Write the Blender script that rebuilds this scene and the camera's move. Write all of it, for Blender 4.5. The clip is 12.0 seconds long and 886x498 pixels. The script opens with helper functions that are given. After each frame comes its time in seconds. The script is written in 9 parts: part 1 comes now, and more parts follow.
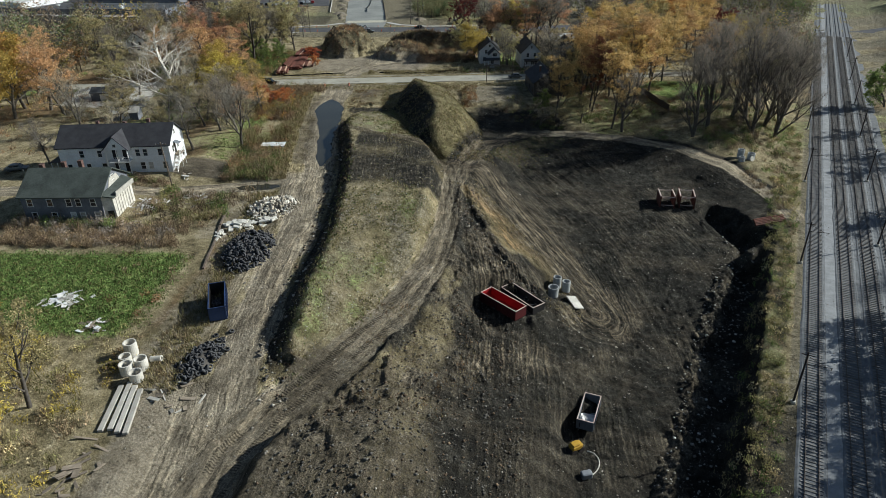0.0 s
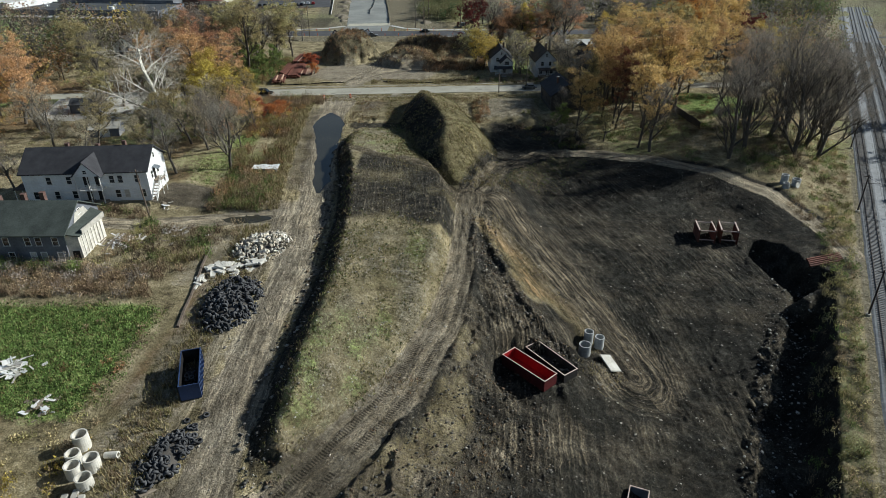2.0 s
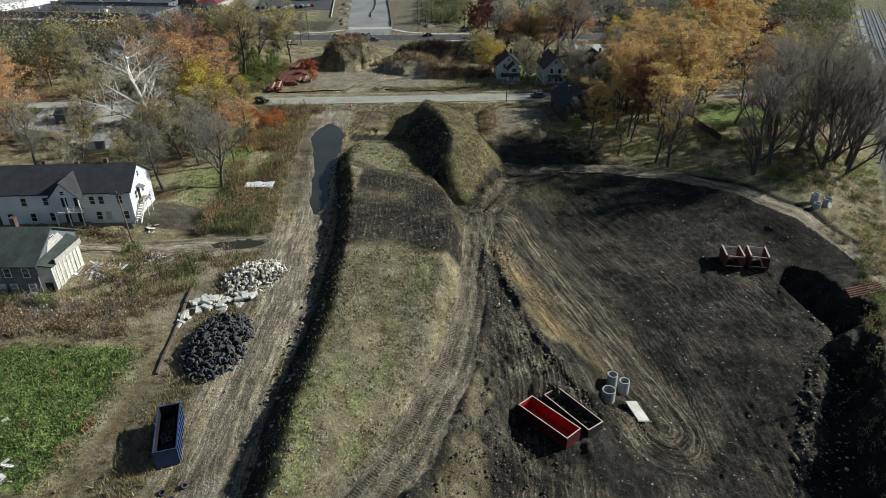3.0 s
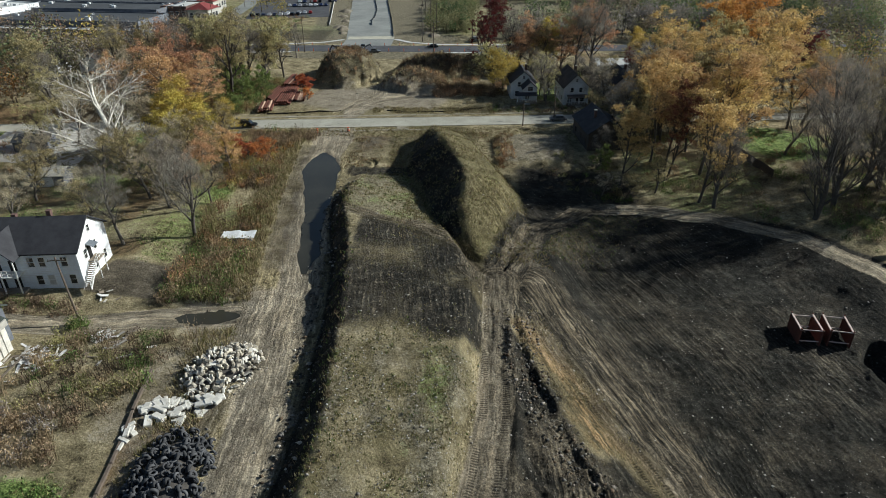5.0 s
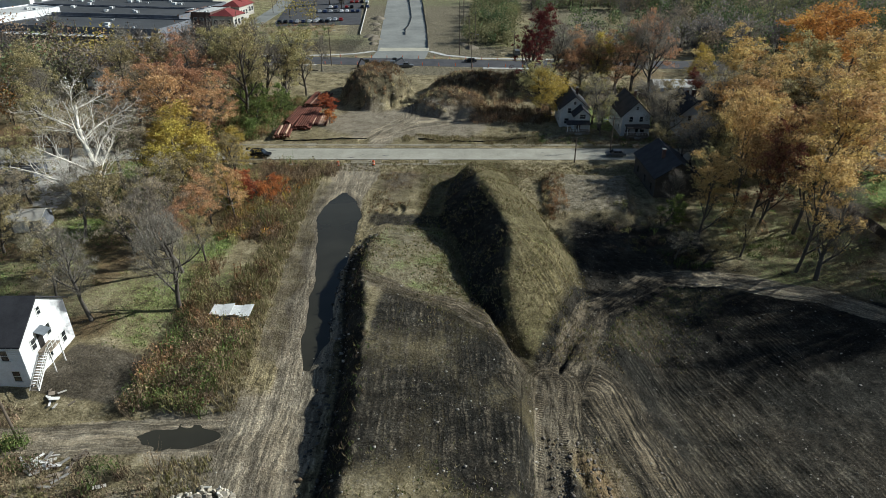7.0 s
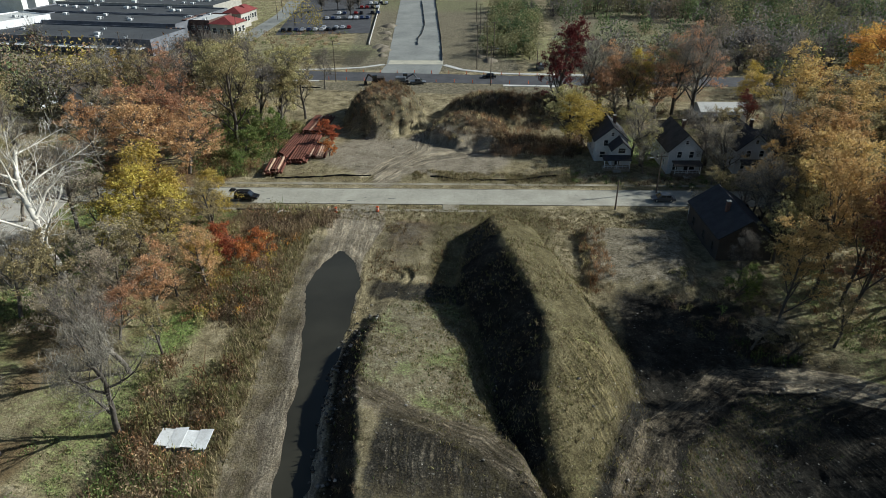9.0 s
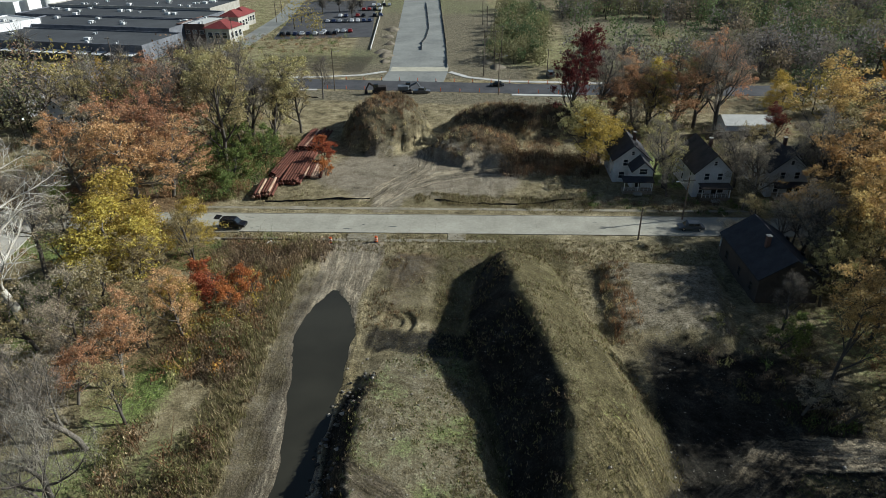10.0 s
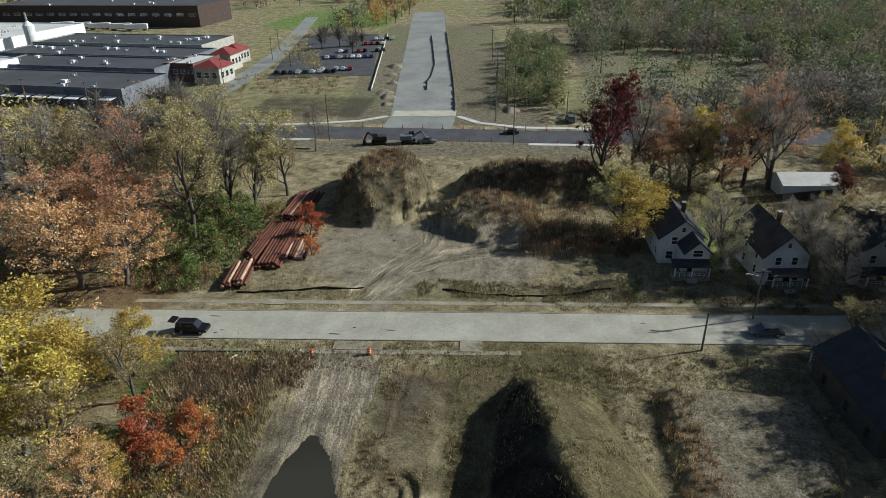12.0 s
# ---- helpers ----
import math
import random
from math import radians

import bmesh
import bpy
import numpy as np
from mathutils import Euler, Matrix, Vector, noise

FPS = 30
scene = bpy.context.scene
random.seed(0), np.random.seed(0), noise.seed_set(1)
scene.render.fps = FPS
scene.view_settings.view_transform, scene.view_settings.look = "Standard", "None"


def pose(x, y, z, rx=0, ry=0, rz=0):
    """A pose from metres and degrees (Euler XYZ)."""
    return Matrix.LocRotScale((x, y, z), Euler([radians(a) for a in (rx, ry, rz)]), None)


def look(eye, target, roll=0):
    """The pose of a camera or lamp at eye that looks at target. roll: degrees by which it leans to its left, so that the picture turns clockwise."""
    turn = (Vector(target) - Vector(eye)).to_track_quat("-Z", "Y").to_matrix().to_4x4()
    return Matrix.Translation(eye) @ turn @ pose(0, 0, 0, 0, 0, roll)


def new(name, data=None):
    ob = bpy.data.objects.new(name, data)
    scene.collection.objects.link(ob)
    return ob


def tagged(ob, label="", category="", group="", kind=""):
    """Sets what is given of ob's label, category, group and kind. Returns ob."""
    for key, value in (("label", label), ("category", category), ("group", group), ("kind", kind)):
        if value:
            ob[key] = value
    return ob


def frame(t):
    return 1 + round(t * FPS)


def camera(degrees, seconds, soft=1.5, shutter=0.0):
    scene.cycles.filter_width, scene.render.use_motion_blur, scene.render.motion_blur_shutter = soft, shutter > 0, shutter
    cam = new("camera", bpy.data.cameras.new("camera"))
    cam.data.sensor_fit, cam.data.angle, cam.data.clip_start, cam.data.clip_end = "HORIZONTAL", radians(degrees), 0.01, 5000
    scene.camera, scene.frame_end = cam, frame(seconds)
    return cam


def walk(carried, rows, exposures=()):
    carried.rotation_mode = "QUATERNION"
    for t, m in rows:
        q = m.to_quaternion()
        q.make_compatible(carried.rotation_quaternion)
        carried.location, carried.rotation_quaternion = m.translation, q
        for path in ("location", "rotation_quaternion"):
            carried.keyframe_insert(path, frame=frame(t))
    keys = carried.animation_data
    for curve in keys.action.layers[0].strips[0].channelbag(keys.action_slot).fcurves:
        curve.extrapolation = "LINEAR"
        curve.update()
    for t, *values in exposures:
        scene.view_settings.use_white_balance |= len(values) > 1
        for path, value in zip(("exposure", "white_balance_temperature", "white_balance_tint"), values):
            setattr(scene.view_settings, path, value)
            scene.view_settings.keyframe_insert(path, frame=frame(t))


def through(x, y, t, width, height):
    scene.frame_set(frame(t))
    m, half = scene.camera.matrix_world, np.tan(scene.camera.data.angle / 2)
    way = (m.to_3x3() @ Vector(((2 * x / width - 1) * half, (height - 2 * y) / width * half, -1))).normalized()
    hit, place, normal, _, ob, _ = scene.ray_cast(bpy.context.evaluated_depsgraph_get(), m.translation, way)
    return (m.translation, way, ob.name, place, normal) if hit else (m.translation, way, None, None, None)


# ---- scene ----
cam = camera(68.8, 12.0, soft=0.8)
PATH = [
    (0, (4.312, -1.014, 54.437), (4.239, 0.743, 53.484), -0.8),
    (0.5, (3.719, 2.953, 54.411), (3.645, 4.709, 53.456), -0.8),
    (1, (3.087, 7.28, 54.316), (3.012, 9.035, 53.36), -0.7),
    (1.5, (2.354, 11.974, 54.218), (2.278, 13.728, 53.26), -0.7),
    (2, (1.611, 16.678, 54.101), (1.534, 18.432, 53.143), -0.6),
    (2.5, (0.752, 21.828, 53.973), (0.676, 23.583, 53.015), -0.5),
    (3, (-0.044, 27.282, 53.835), (-0.122, 29.036, 52.878), -0.5),
    (3.2, (-0.352, 29.535, 53.803), (-0.43, 31.289, 52.845), -0.5),
    (4.8, (-2.674, 48.017, 53.297), (-2.755, 49.772, 52.343), -0.4),
    (5, (-2.988, 50.406, 53.284), (-3.069, 52.162, 52.331), -0.4),
    (5.5, (-3.73, 56.57, 53.237), (-3.81, 58.327, 52.284), -0.4),
    (6, (-4.437, 62.881, 53.194), (-4.542, 64.637, 52.241), -0.4),
    (6.5, (-5.056, 69.219, 53.175), (-5.21, 70.972, 52.224), -0.3),
    (7, (-5.791, 75.608, 53.155), (-5.962, 77.359, 52.204), -0.3),
    (7.2, (-6.135, 78.163, 53.154), (-6.312, 79.914, 52.202), -0.2),
    (9, (-8.923, 100.898, 53.241), (-9.132, 102.643, 52.287), -0.5),
    (9.5, (-9.69, 107.387, 53.269), (-9.907, 109.13, 52.312), -0.6),
    (10, (-10.529, 113.875, 53.299), (-10.752, 115.617, 52.34), -0.7),
    (10.5, (-11.404, 120.295, 53.325), (-11.633, 122.038, 52.371), -0.8),
    (11, (-12.287, 126.819, 53.328), (-12.523, 128.571, 52.394), -1.0),
    (11.5, (-13.24, 133.512, 53.283), (-13.482, 135.275, 52.368), -1.1),
    (12, (-14.198, 140.171, 53.231), (-14.445, 141.942, 52.336), -1.3),
]
walk(cam, [(t, look(eye, target, roll)) for t, eye, target, roll in PATH], [(0, 0.24, 6050, 5), (12, 0.24, 6050, 5)])

# ---- light ----
SUN_FROM = Vector((0.945, 0.326, 0.545)).normalized()
world = bpy.data.worlds.new("sky")
scene.world = world
world.use_nodes = True
wn = world.node_tree.nodes
wl = world.node_tree.links
sky = wn.new("ShaderNodeTexSky")
sky.sky_type = "NISHITA"
sky.sun_disc = False
sky.sun_elevation = math.asin(SUN_FROM.z)
sky.sun_rotation = math.atan2(SUN_FROM.x, SUN_FROM.y)
sky.air_density, sky.dust_density, sky.ozone_density = 1.0, 0.6, 1.0
wn["Background"].inputs["Strength"].default_value = 0.055
wl.new(sky.outputs["Color"], wn["Background"].inputs["Color"])
sun_data = bpy.data.lights.new("sun", "SUN")
sun_data.energy, sun_data.angle, sun_data.color = 5.2, radians(0.6), (1.0, 0.965, 0.89)
sun = new("sun", sun_data)
sun.matrix_world = look(SUN_FROM * 400, (0, 0, 0))

# ---- the lie of the land ----
# -- terrain --
def smooth(a, b, v):
    k = np.clip((v - a) / (b - a), 0.0, 1.0)
    return k * k * (3.0 - 2.0 * k)


def mix(a, b, k):
    return a + (b - a) * k


def hashed(i, j, seed):
    v = np.sin(i * 127.1 + j * 311.7 + seed * 74.7) * 43758.5453
    return v - np.floor(v)


def grain(x, y, size, seed=0):
    """Smooth random field between -1 and 1, with cells of that size in metres."""
    x, y = np.asarray(x, float) / size, np.asarray(y, float) / size
    i, j = np.floor(x), np.floor(y)
    u, v = x - i, y - j
    u, v = u * u * (3 - 2 * u), v * v * (3 - 2 * v)
    a, b = hashed(i, j, seed), hashed(i + 1, j, seed)
    c, d = hashed(i, j + 1, seed), hashed(i + 1, j + 1, seed)
    return 2 * mix(mix(a, b, u), mix(c, d, u), v) - 1


def beside(x, y, pts):
    """Distance to a polyline of (x, y, value): signed, positive on its right; and the value at the nearest place."""
    x, y = np.asarray(x, float), np.asarray(y, float)
    best = np.full(np.broadcast(x, y).shape, 1e9)
    side, val = np.zeros_like(best), np.zeros_like(best)
    for (ax, ay, av), (bx, by, bv) in zip(pts, pts[1:]):
        dx, dy = bx - ax, by - ay
        k = np.clip(((x - ax) * dx + (y - ay) * dy) / (dx * dx + dy * dy), 0, 1)
        ex, ey = x - ax - k * dx, y - ay - k * dy
        dist = np.hypot(ex, ey)
        near = dist < best
        best = np.where(near, dist, best)
        side = np.where(near, np.sign(dy * ex - dx * ey), side)
        val = np.where(near, av + k * (bv - av), val)
    return best * np.where(side == 0, 1, side), val


RAIL_O, RAIL_D, RAIL_N = (45.0, 58.6), (0.423, 0.906), (0.906, -0.423)
BEND = ((2, 140, -0.4), (9.2, 159, -1.6), (20.5, 171.5, -2.8), (31, 173, -3.3), (45.5, 169, -3.2), (58.7, 160.3, -3.0), (67.5, 149, -3.5), (72, 141, -4.6), (74, 134, -5.4), (73.8, 126, -5.9))
RIDGE = ((-14, 209, 0.3), (-12, 203, 4.4), (-9.2, 188, 7.4), (-6.4, 178, 7.6), (-4.0, 170, 7.4), (-3.4, 163, 7.0), (-4.0, 154, 5.6), (-2.6, 148.5, 2.2), (-0.8, 145.5, 0.2))
HAUL = ((-39, 214, 0), (-37.5, 195, 0), (-34, 163, 0), (-30, 135, 0), (-27, 106, 0), (-26.8, 87, 0), (-26, 68, 0), (-25, 56, 0), (-24.5, 44, 0), (-24, 20, 0))
TRACK = ((1.5, 140, 0), (1.1, 133, 0), (0.3, 108, 0), (-1.6, 94, 0), (-6.6, 78.5, 0), (-13.2, 67, 0), (-18.7, 58.5, 0), (-22.4, 51.5, 0), (-23.5, 43, 0), (-24, 20, 0))
DESCENT = ((2, 138, 0), (6.6, 139, 0), (14, 122, 0), (21.5, 107, 0), (27, 95, 0))
BERM_A = ((3.2, 132, 0.1), (3.0, 122, 0.5), (2.8, 106, 0.6), (2.0, 95.5, 0.65), (-0.6, 85, 0.7), (-4.0, 76, 0.65), (-8.2, 66.5, 0.55), (-12.2, 60, 0.4))
PADS = ((11.2, 88.2, 5.2, -5.9), (21.6, 98.8, 2.4, -8.9), (21.8, 66.4, 3.2, -12.6), (51.8, 134.5, 4.5, -7.6), (73.6, 152.8, 2.5, -3.4), (68, 125.5, 3.0, -6.6), (-43.2, 149.3, 3.5, 0.9))
PONDS = ((-40.5, 126.2, 4.4, 1.5, 6, 0.26),)
POND = ((-29.6, 139, 0.7), (-30.2, 145.5, 1.9), (-31.6, 153.5, 1.9), (-32.6, 161.5, 2.0), (-33.9, 170, 2.9), (-36.1, 184, 4.2), (-37.2, 191, 2.8), (-37.6, 195.5, 0.5))
DAM = ((60.2, 113.1, 0), (66, 116.9, 0))
CLEARING = ((-40, 228, 0), (-36.5, 237, 0), (-31.5, 246, 0), (-32, 256, 0), (-35, 264, 0))
SWEEP = ((-39, 227, 0), (-34, 236, 0), (-27, 242, 0), (-18, 245.5, 0), (-8, 247.5, 0))
PATH_N = ((-27, 158, 0), (-20.8, 154.5, 0), (-11.2, 151.1, 0), (-5, 146, 0), (0, 139.5, 0))
LANE = ((-110, 117, 0), (-66.8, 122.6, 0), (-48, 125.5, 0), (-35, 127, 0), (-28, 128, 0))


def rail_u(x, y):
    """Metres to the right of the ballast's west edge."""
    return (x - RAIL_O[0]) * RAIL_N[0] + (y - RAIL_O[1]) * RAIL_N[1]


def shape(x, y):
    x, y = np.asarray(x, float), np.asarray(y, float)
    # wide ground: low rise around the houses, level at the street
    z = np.interp(y, [0, 60, 120, 165, 200, 211, 228, 240, 330], [0.6, 0.8, 1.0, 0.9, 0.5, 0.0, 0.0, 0.5, 0.0])
    z = z + 1.2 * smooth(-50, -60, x) * smooth(100, 125, y) * smooth(180, 150, y)
    lane, _ = beside(x, y, LANE)
    z = mix(z, 0.3, smooth(9, 3, np.abs(lane)) * smooth(-75, -58, x))
    ground = z
    # terrace with its steep west bank
    foot = np.interp(y, [60, 70, 84, 102, 125, 140, 154, 166, 182], [-20.5, -23.4, -23.2, -22.5, -23.9, -25.8, -28.8, -31.0, -29])
    top_w = np.interp(y, [60, 68, 80, 99, 110, 126, 146, 160, 182], [-17.5, -18.7, -18.2, -18.0, -18.6, -20.0, -22.7, -26.2, -26])
    ragged = 0.35 * grain(y * 0, y, 4.9, 90) + 0.4 * grain(y * 0, y, 1.3, 91)
    foot, top_w = foot + 0.4 * ragged, top_w + ragged
    edge_e = np.interp(y, [20, 43, 52.6, 59.4, 67.4, 78.3, 92, 107, 132, 140, 150, 160, 170, 182], [-26, -25.3, -23.5, -20.6, -15.4, -9.0, -4.3, -1.6, -0.2, -1, -4.5, -9, -12, -14])
    high_w = np.interp(y, [61, 66, 74, 90, 130, 150, 160, 168, 176, 183], [0.0, 0.9, 4.3, 4.3, 4.1, 4.0, 3.8, 3.2, 1.4, 0.5])
    high_e = np.interp(y, [61, 68, 78, 92, 105, 125, 134, 141, 150, 160, 172, 183], [0.0, 0.2, 0.9, 2.2, 3.5, 4.1, 3.8, 3.3, 3.2, 2.1, 1.4, 0.5])
    level = np.interp(y, [20, 44, 55, 66, 80, 115, 130, 142, 160], [-2.0, -1.4, -0.6, 0.0, 0.3, 0.4, 0.2, -0.3, -0.3])
    plat = mix(high_w, high_e, np.clip((x - top_w) / (edge_e - 3.0 - top_w), 0, 1))
    low_w = np.interp(y, [20, 44, 60, 68, 78, 98, 116, 132, 150, 190], [-1.4, -1.0, 0.2, 0.6, 1.3, 1.6, 1.4, 0.6, 0.4, 0.1])
    bank_w = np.clip((x - foot) / np.maximum(top_w - foot, 0.5), 0, 1)
    bank_e = np.clip((edge_e - x) / 3.0, 0, 1)
    inner = np.where(x < foot, ground, mix(low_w, plat, np.minimum(smooth(0, 1, bank_w), 1)))
    inner = np.where(x > edge_e - 3.0, mix(level, plat, smooth(0, 1, bank_e)), inner)
    on_site = smooth(186, 178, y)
    z = np.where(x < foot, ground, mix(0.3 * smooth(211, 190, y) + ground * smooth(226, 234, y), inner, on_site))
    # the dirt road sits a little low
    d, _ = beside(x, y, HAUL)
    z = np.where(x < foot + 1, mix(low_w * smooth(214, 200, y), z, smooth(4.0, 9.0, np.abs(d))), z)
    z = np.where((y < 62) & (x < edge_e), mix(z, low_w, smooth(64, 58, y) * smooth(-32, -28, x)), z)
    # the sloping side of the pit, east of the track
    right = np.interp(y, [20, 44, 50, 57.6, 66.3, 78.4, 95.7, 109, 135], [-22, -21.8, -20.9, -16.3, -10.9, -4.5, 0.9, 2.1, 2.5])
    start = np.interp(y, [20, 45, 60, 70, 78, 95.7, 109, 135, 150], [-8, -6, -4.5, -6.8, -4.5, 0.9, 2.1, 3.0, 4.5])
    floor = np.interp(y, [20, 94, 104, 128, 138, 155, 167, 175, 195], [-12.9, -12.9, -11.2, -7.7, -7.2, -5.0, -3.4, -2.8, 0.0])
    side = level - 0.405 * (x - start)
    knoll = level + 2.7 * smooth(right + 0.2, right + 3.4, x) * smooth(60, 53, y)
    side = np.where(x < start, knoll, np.where(y < 60, mix(side, np.minimum(knoll, side + 2.7 * smooth(60, 53, y)), smooth(12, 0, x - start)), side))
    pit = np.maximum(side, floor) + 0.9 * np.exp(-np.abs(side - floor) / 1.5) * 0.4
    bd, bz = beside(x, y, BEND)
    inside = mix(bz, pit, smooth(1.5, 12.0, bd))
    beyond = np.minimum(bz + 0.16 * np.maximum(np.abs(bd) - 2.5, 0), np.interp(y, [150, 185], [-1.2, 0.0]))
    beyond = np.where(y > 205, mix(beyond, 0.0, smooth(205, 214, y)), beyond)
    east = np.where(bd < 0, beyond, inside)
    east = np.where(y < 118, pit, np.where(bd > 0, np.where(y < 136, mix(pit, inside, smooth(118, 136, y)), inside), np.where(y < 140, mix(pit, beyond, smooth(118, 130, y)), beyond)))
    z = np.where((x > edge_e) & (y < 150), np.where(x > right, east, level), z)
    ew = smooth(-4, 8, x - np.interp(y, [150, 165, 180, 215], [-2, 4, 6, 8]))
    z = np.where(y >= 150, mix(z, east, ew * smooth(216, 206, y)), z)
    # windrows of pushed soil beside the track
    d = (x - np.interp(y, [90, 96, 99.5, 106, 114, 121, 131], [18.5, 15.6, 13.2, 10.0, 6.7, 5.2, 3.9])) * 0.88
    top = np.interp(y, [92, 96, 99.5, 106, 114, 121, 131, 134], [0.0, 0.3, 0.45, 0.55, 0.6, 0.5, 0.3, 0.0]) * (1 + 0.5 * grain(x, y, 2.6, 43) + 0.3 * grain(x, y, 1.1, 44))
    z = z + np.maximum(0, top - np.where(d < 0, 0.75, 0.36) * np.abs(d))
    for line, steep in ((BERM_A, 0.7),):
        d, top = beside(x, y, line)
        n = top * (1 + 0.4 * grain(x, y, 3.1, 41) + 0.3 * grain(x, y, 1.2, 42))
        z = z + np.where(y < 140, np.maximum(0, n - steep * np.abs(d)), 0)
    # trench along the railway and the strip beside the ballast
    u = rail_u(x, y)
    cut = smooth(-12.5, -9.0, u) * smooth(122, 112, y)
    z = np.where((u > -16) & (u < 60) & (y < 135), mix(z, -12.7, cut * smooth(-4.0, -8.0, u)), z)
    z = z + 0.9 * np.exp(-((u + 13.2) / 1.3) ** 2) * smooth(112, 104, y) * (0.7 + 0.6 * grain(x, y, 3.3, 45))
    hole, _ = beside(x, y, ((59.8, 130.0, 0), (63.5, 118.5, 0)))
    z = z - 3.4 * smooth(4.4, 2.6, np.abs(hole) + 0.5 * grain(x, y, 2.3, 46))
    dam, _ = beside(x, y, DAM)
    z = np.where(np.abs(dam) < 4, np.maximum(z, -7.5 - 1.5 * np.maximum(np.abs(dam) - 0.5, 0) + 0.25 * grain(x, y, 1.7, 55)), z)
    strip = smooth(-7.6, -4.8, u) * np.where(y < 128, 1, 0)
    z = mix(z, -6.2, strip)
    bank = smooth(-20, -2.5, u)
    z = np.where(y >= 128, mix(z, -6.2, np.where(u > -2.5, 1, bank)), z)
    z = np.where(u > 16, mix(-6.2, mix(-5.0, 0.0, smooth(230, 420, y)), smooth(16, 60, u)), z)
    # the long grassy spoil heap
    rd, rz = beside(x, y, RIDGE)
    soft = np.sqrt(rd * rd + 0.8) - 0.9
    heap = rz - np.where(rd > 0, 0.92 * soft, 0.40 * soft + 0.75 * np.maximum(soft - 5.5, 0))
    heap = heap + 0.3 * grain(x, y, 3.1, 5)
    z = np.maximum(z, np.where(np.abs(rd) < 25, heap, -50))
    # levelled pad beside it
    pad = smooth(2.2, 4.5, x) * smooth(20.5, 17.5, x + (205 - y) * 0.12 - 2) * smooth(186.5, 190, y) * smooth(210, 206, y)
    z = np.maximum(z, mix(z, 1.4, pad))
    # heaps north of the street
    for cx, cy, rx, ry, hz, flat in ((-44.5, 269, 10.5, 15.5, 8.8, 3.6), (-21, 258, 11, 9.5, 5.2, 2.6), (-15, 276, 16, 9, 5.8, 2.8), (-3, 279, 9, 9, 4.8, 2.4)):
        q = np.hypot((x - cx) / rx, (y - cy) / ry) * (1 + 0.10 * grain(x, y, 4.7, 8) + 0.04 * np.sin(9 * np.arctan2(y - cy, x - cx) + 4 * grain(x, y, 5, 7)) + 0.05 * grain(x, y, 1.9, 10))
        z = np.maximum(z, np.where(q < 1.3, 0.3 + hz * (1 - q ** flat), -60))
    # levelled places for things that stand on the slopes
    for px, py, pr, pz in PADS:
        z = mix(z, pz, smooth(pr + 2.5, pr, np.hypot(x - px, y - py)))
    return z


def rough(x, y):
    """How broken the surface is, 0 to 1."""
    u = rail_u(x, y)
    pit = smooth(-3, 6, x + 14 * smooth(72, 60, y)) * smooth(-2, -8, u) * smooth(172, 160, y) * smooth(20, 30, y)
    bd, _ = beside(x, y, BEND)
    return pit * mix(1.0, smooth(6, 18, np.abs(bd)), smooth(120, 135, y))


def turned(x, y):
    """Where machines have thrown the soil up in clods, 0 to 1."""
    u = rail_u(x, y)
    right = np.interp(y, [44, 50, 57.6, 66.3, 78.4, 95.7, 109, 135], [-21.8, -20.9, -16.3, -10.9, -4.5, 0.9, 2.1, 2.5])
    row = np.interp(y, [90, 96, 99.5, 106, 114, 121, 131], [18.5, 15.6, 13.2, 10.0, 6.7, 5.2, 3.9])
    n = grain(x, y, 6.0, 47)
    k = smooth(right + 1.0, right + 2.2, x) * smooth(row + 2.0, row + 0.2, x) * smooth(86, 92, y) * smooth(132, 128, y)
    k = np.maximum(k, smooth(right + 1.0, right + 2.4, x) * smooth(24, 12, x - right + 4 * n) * smooth(46, 54, y) * smooth(96, 90, y) * (0.65 + 0.35 * n))
    k = np.maximum(k, smooth(-16, -14.5, u) * smooth(-8.5, -10, u) * smooth(116, 106, y))
    k = np.maximum(k, 0.3 * smooth(11, 6, np.hypot(x - 56, y - 126) + 3 * n) * smooth(-7, -9, u))
    return k * smooth(40, 46, y)


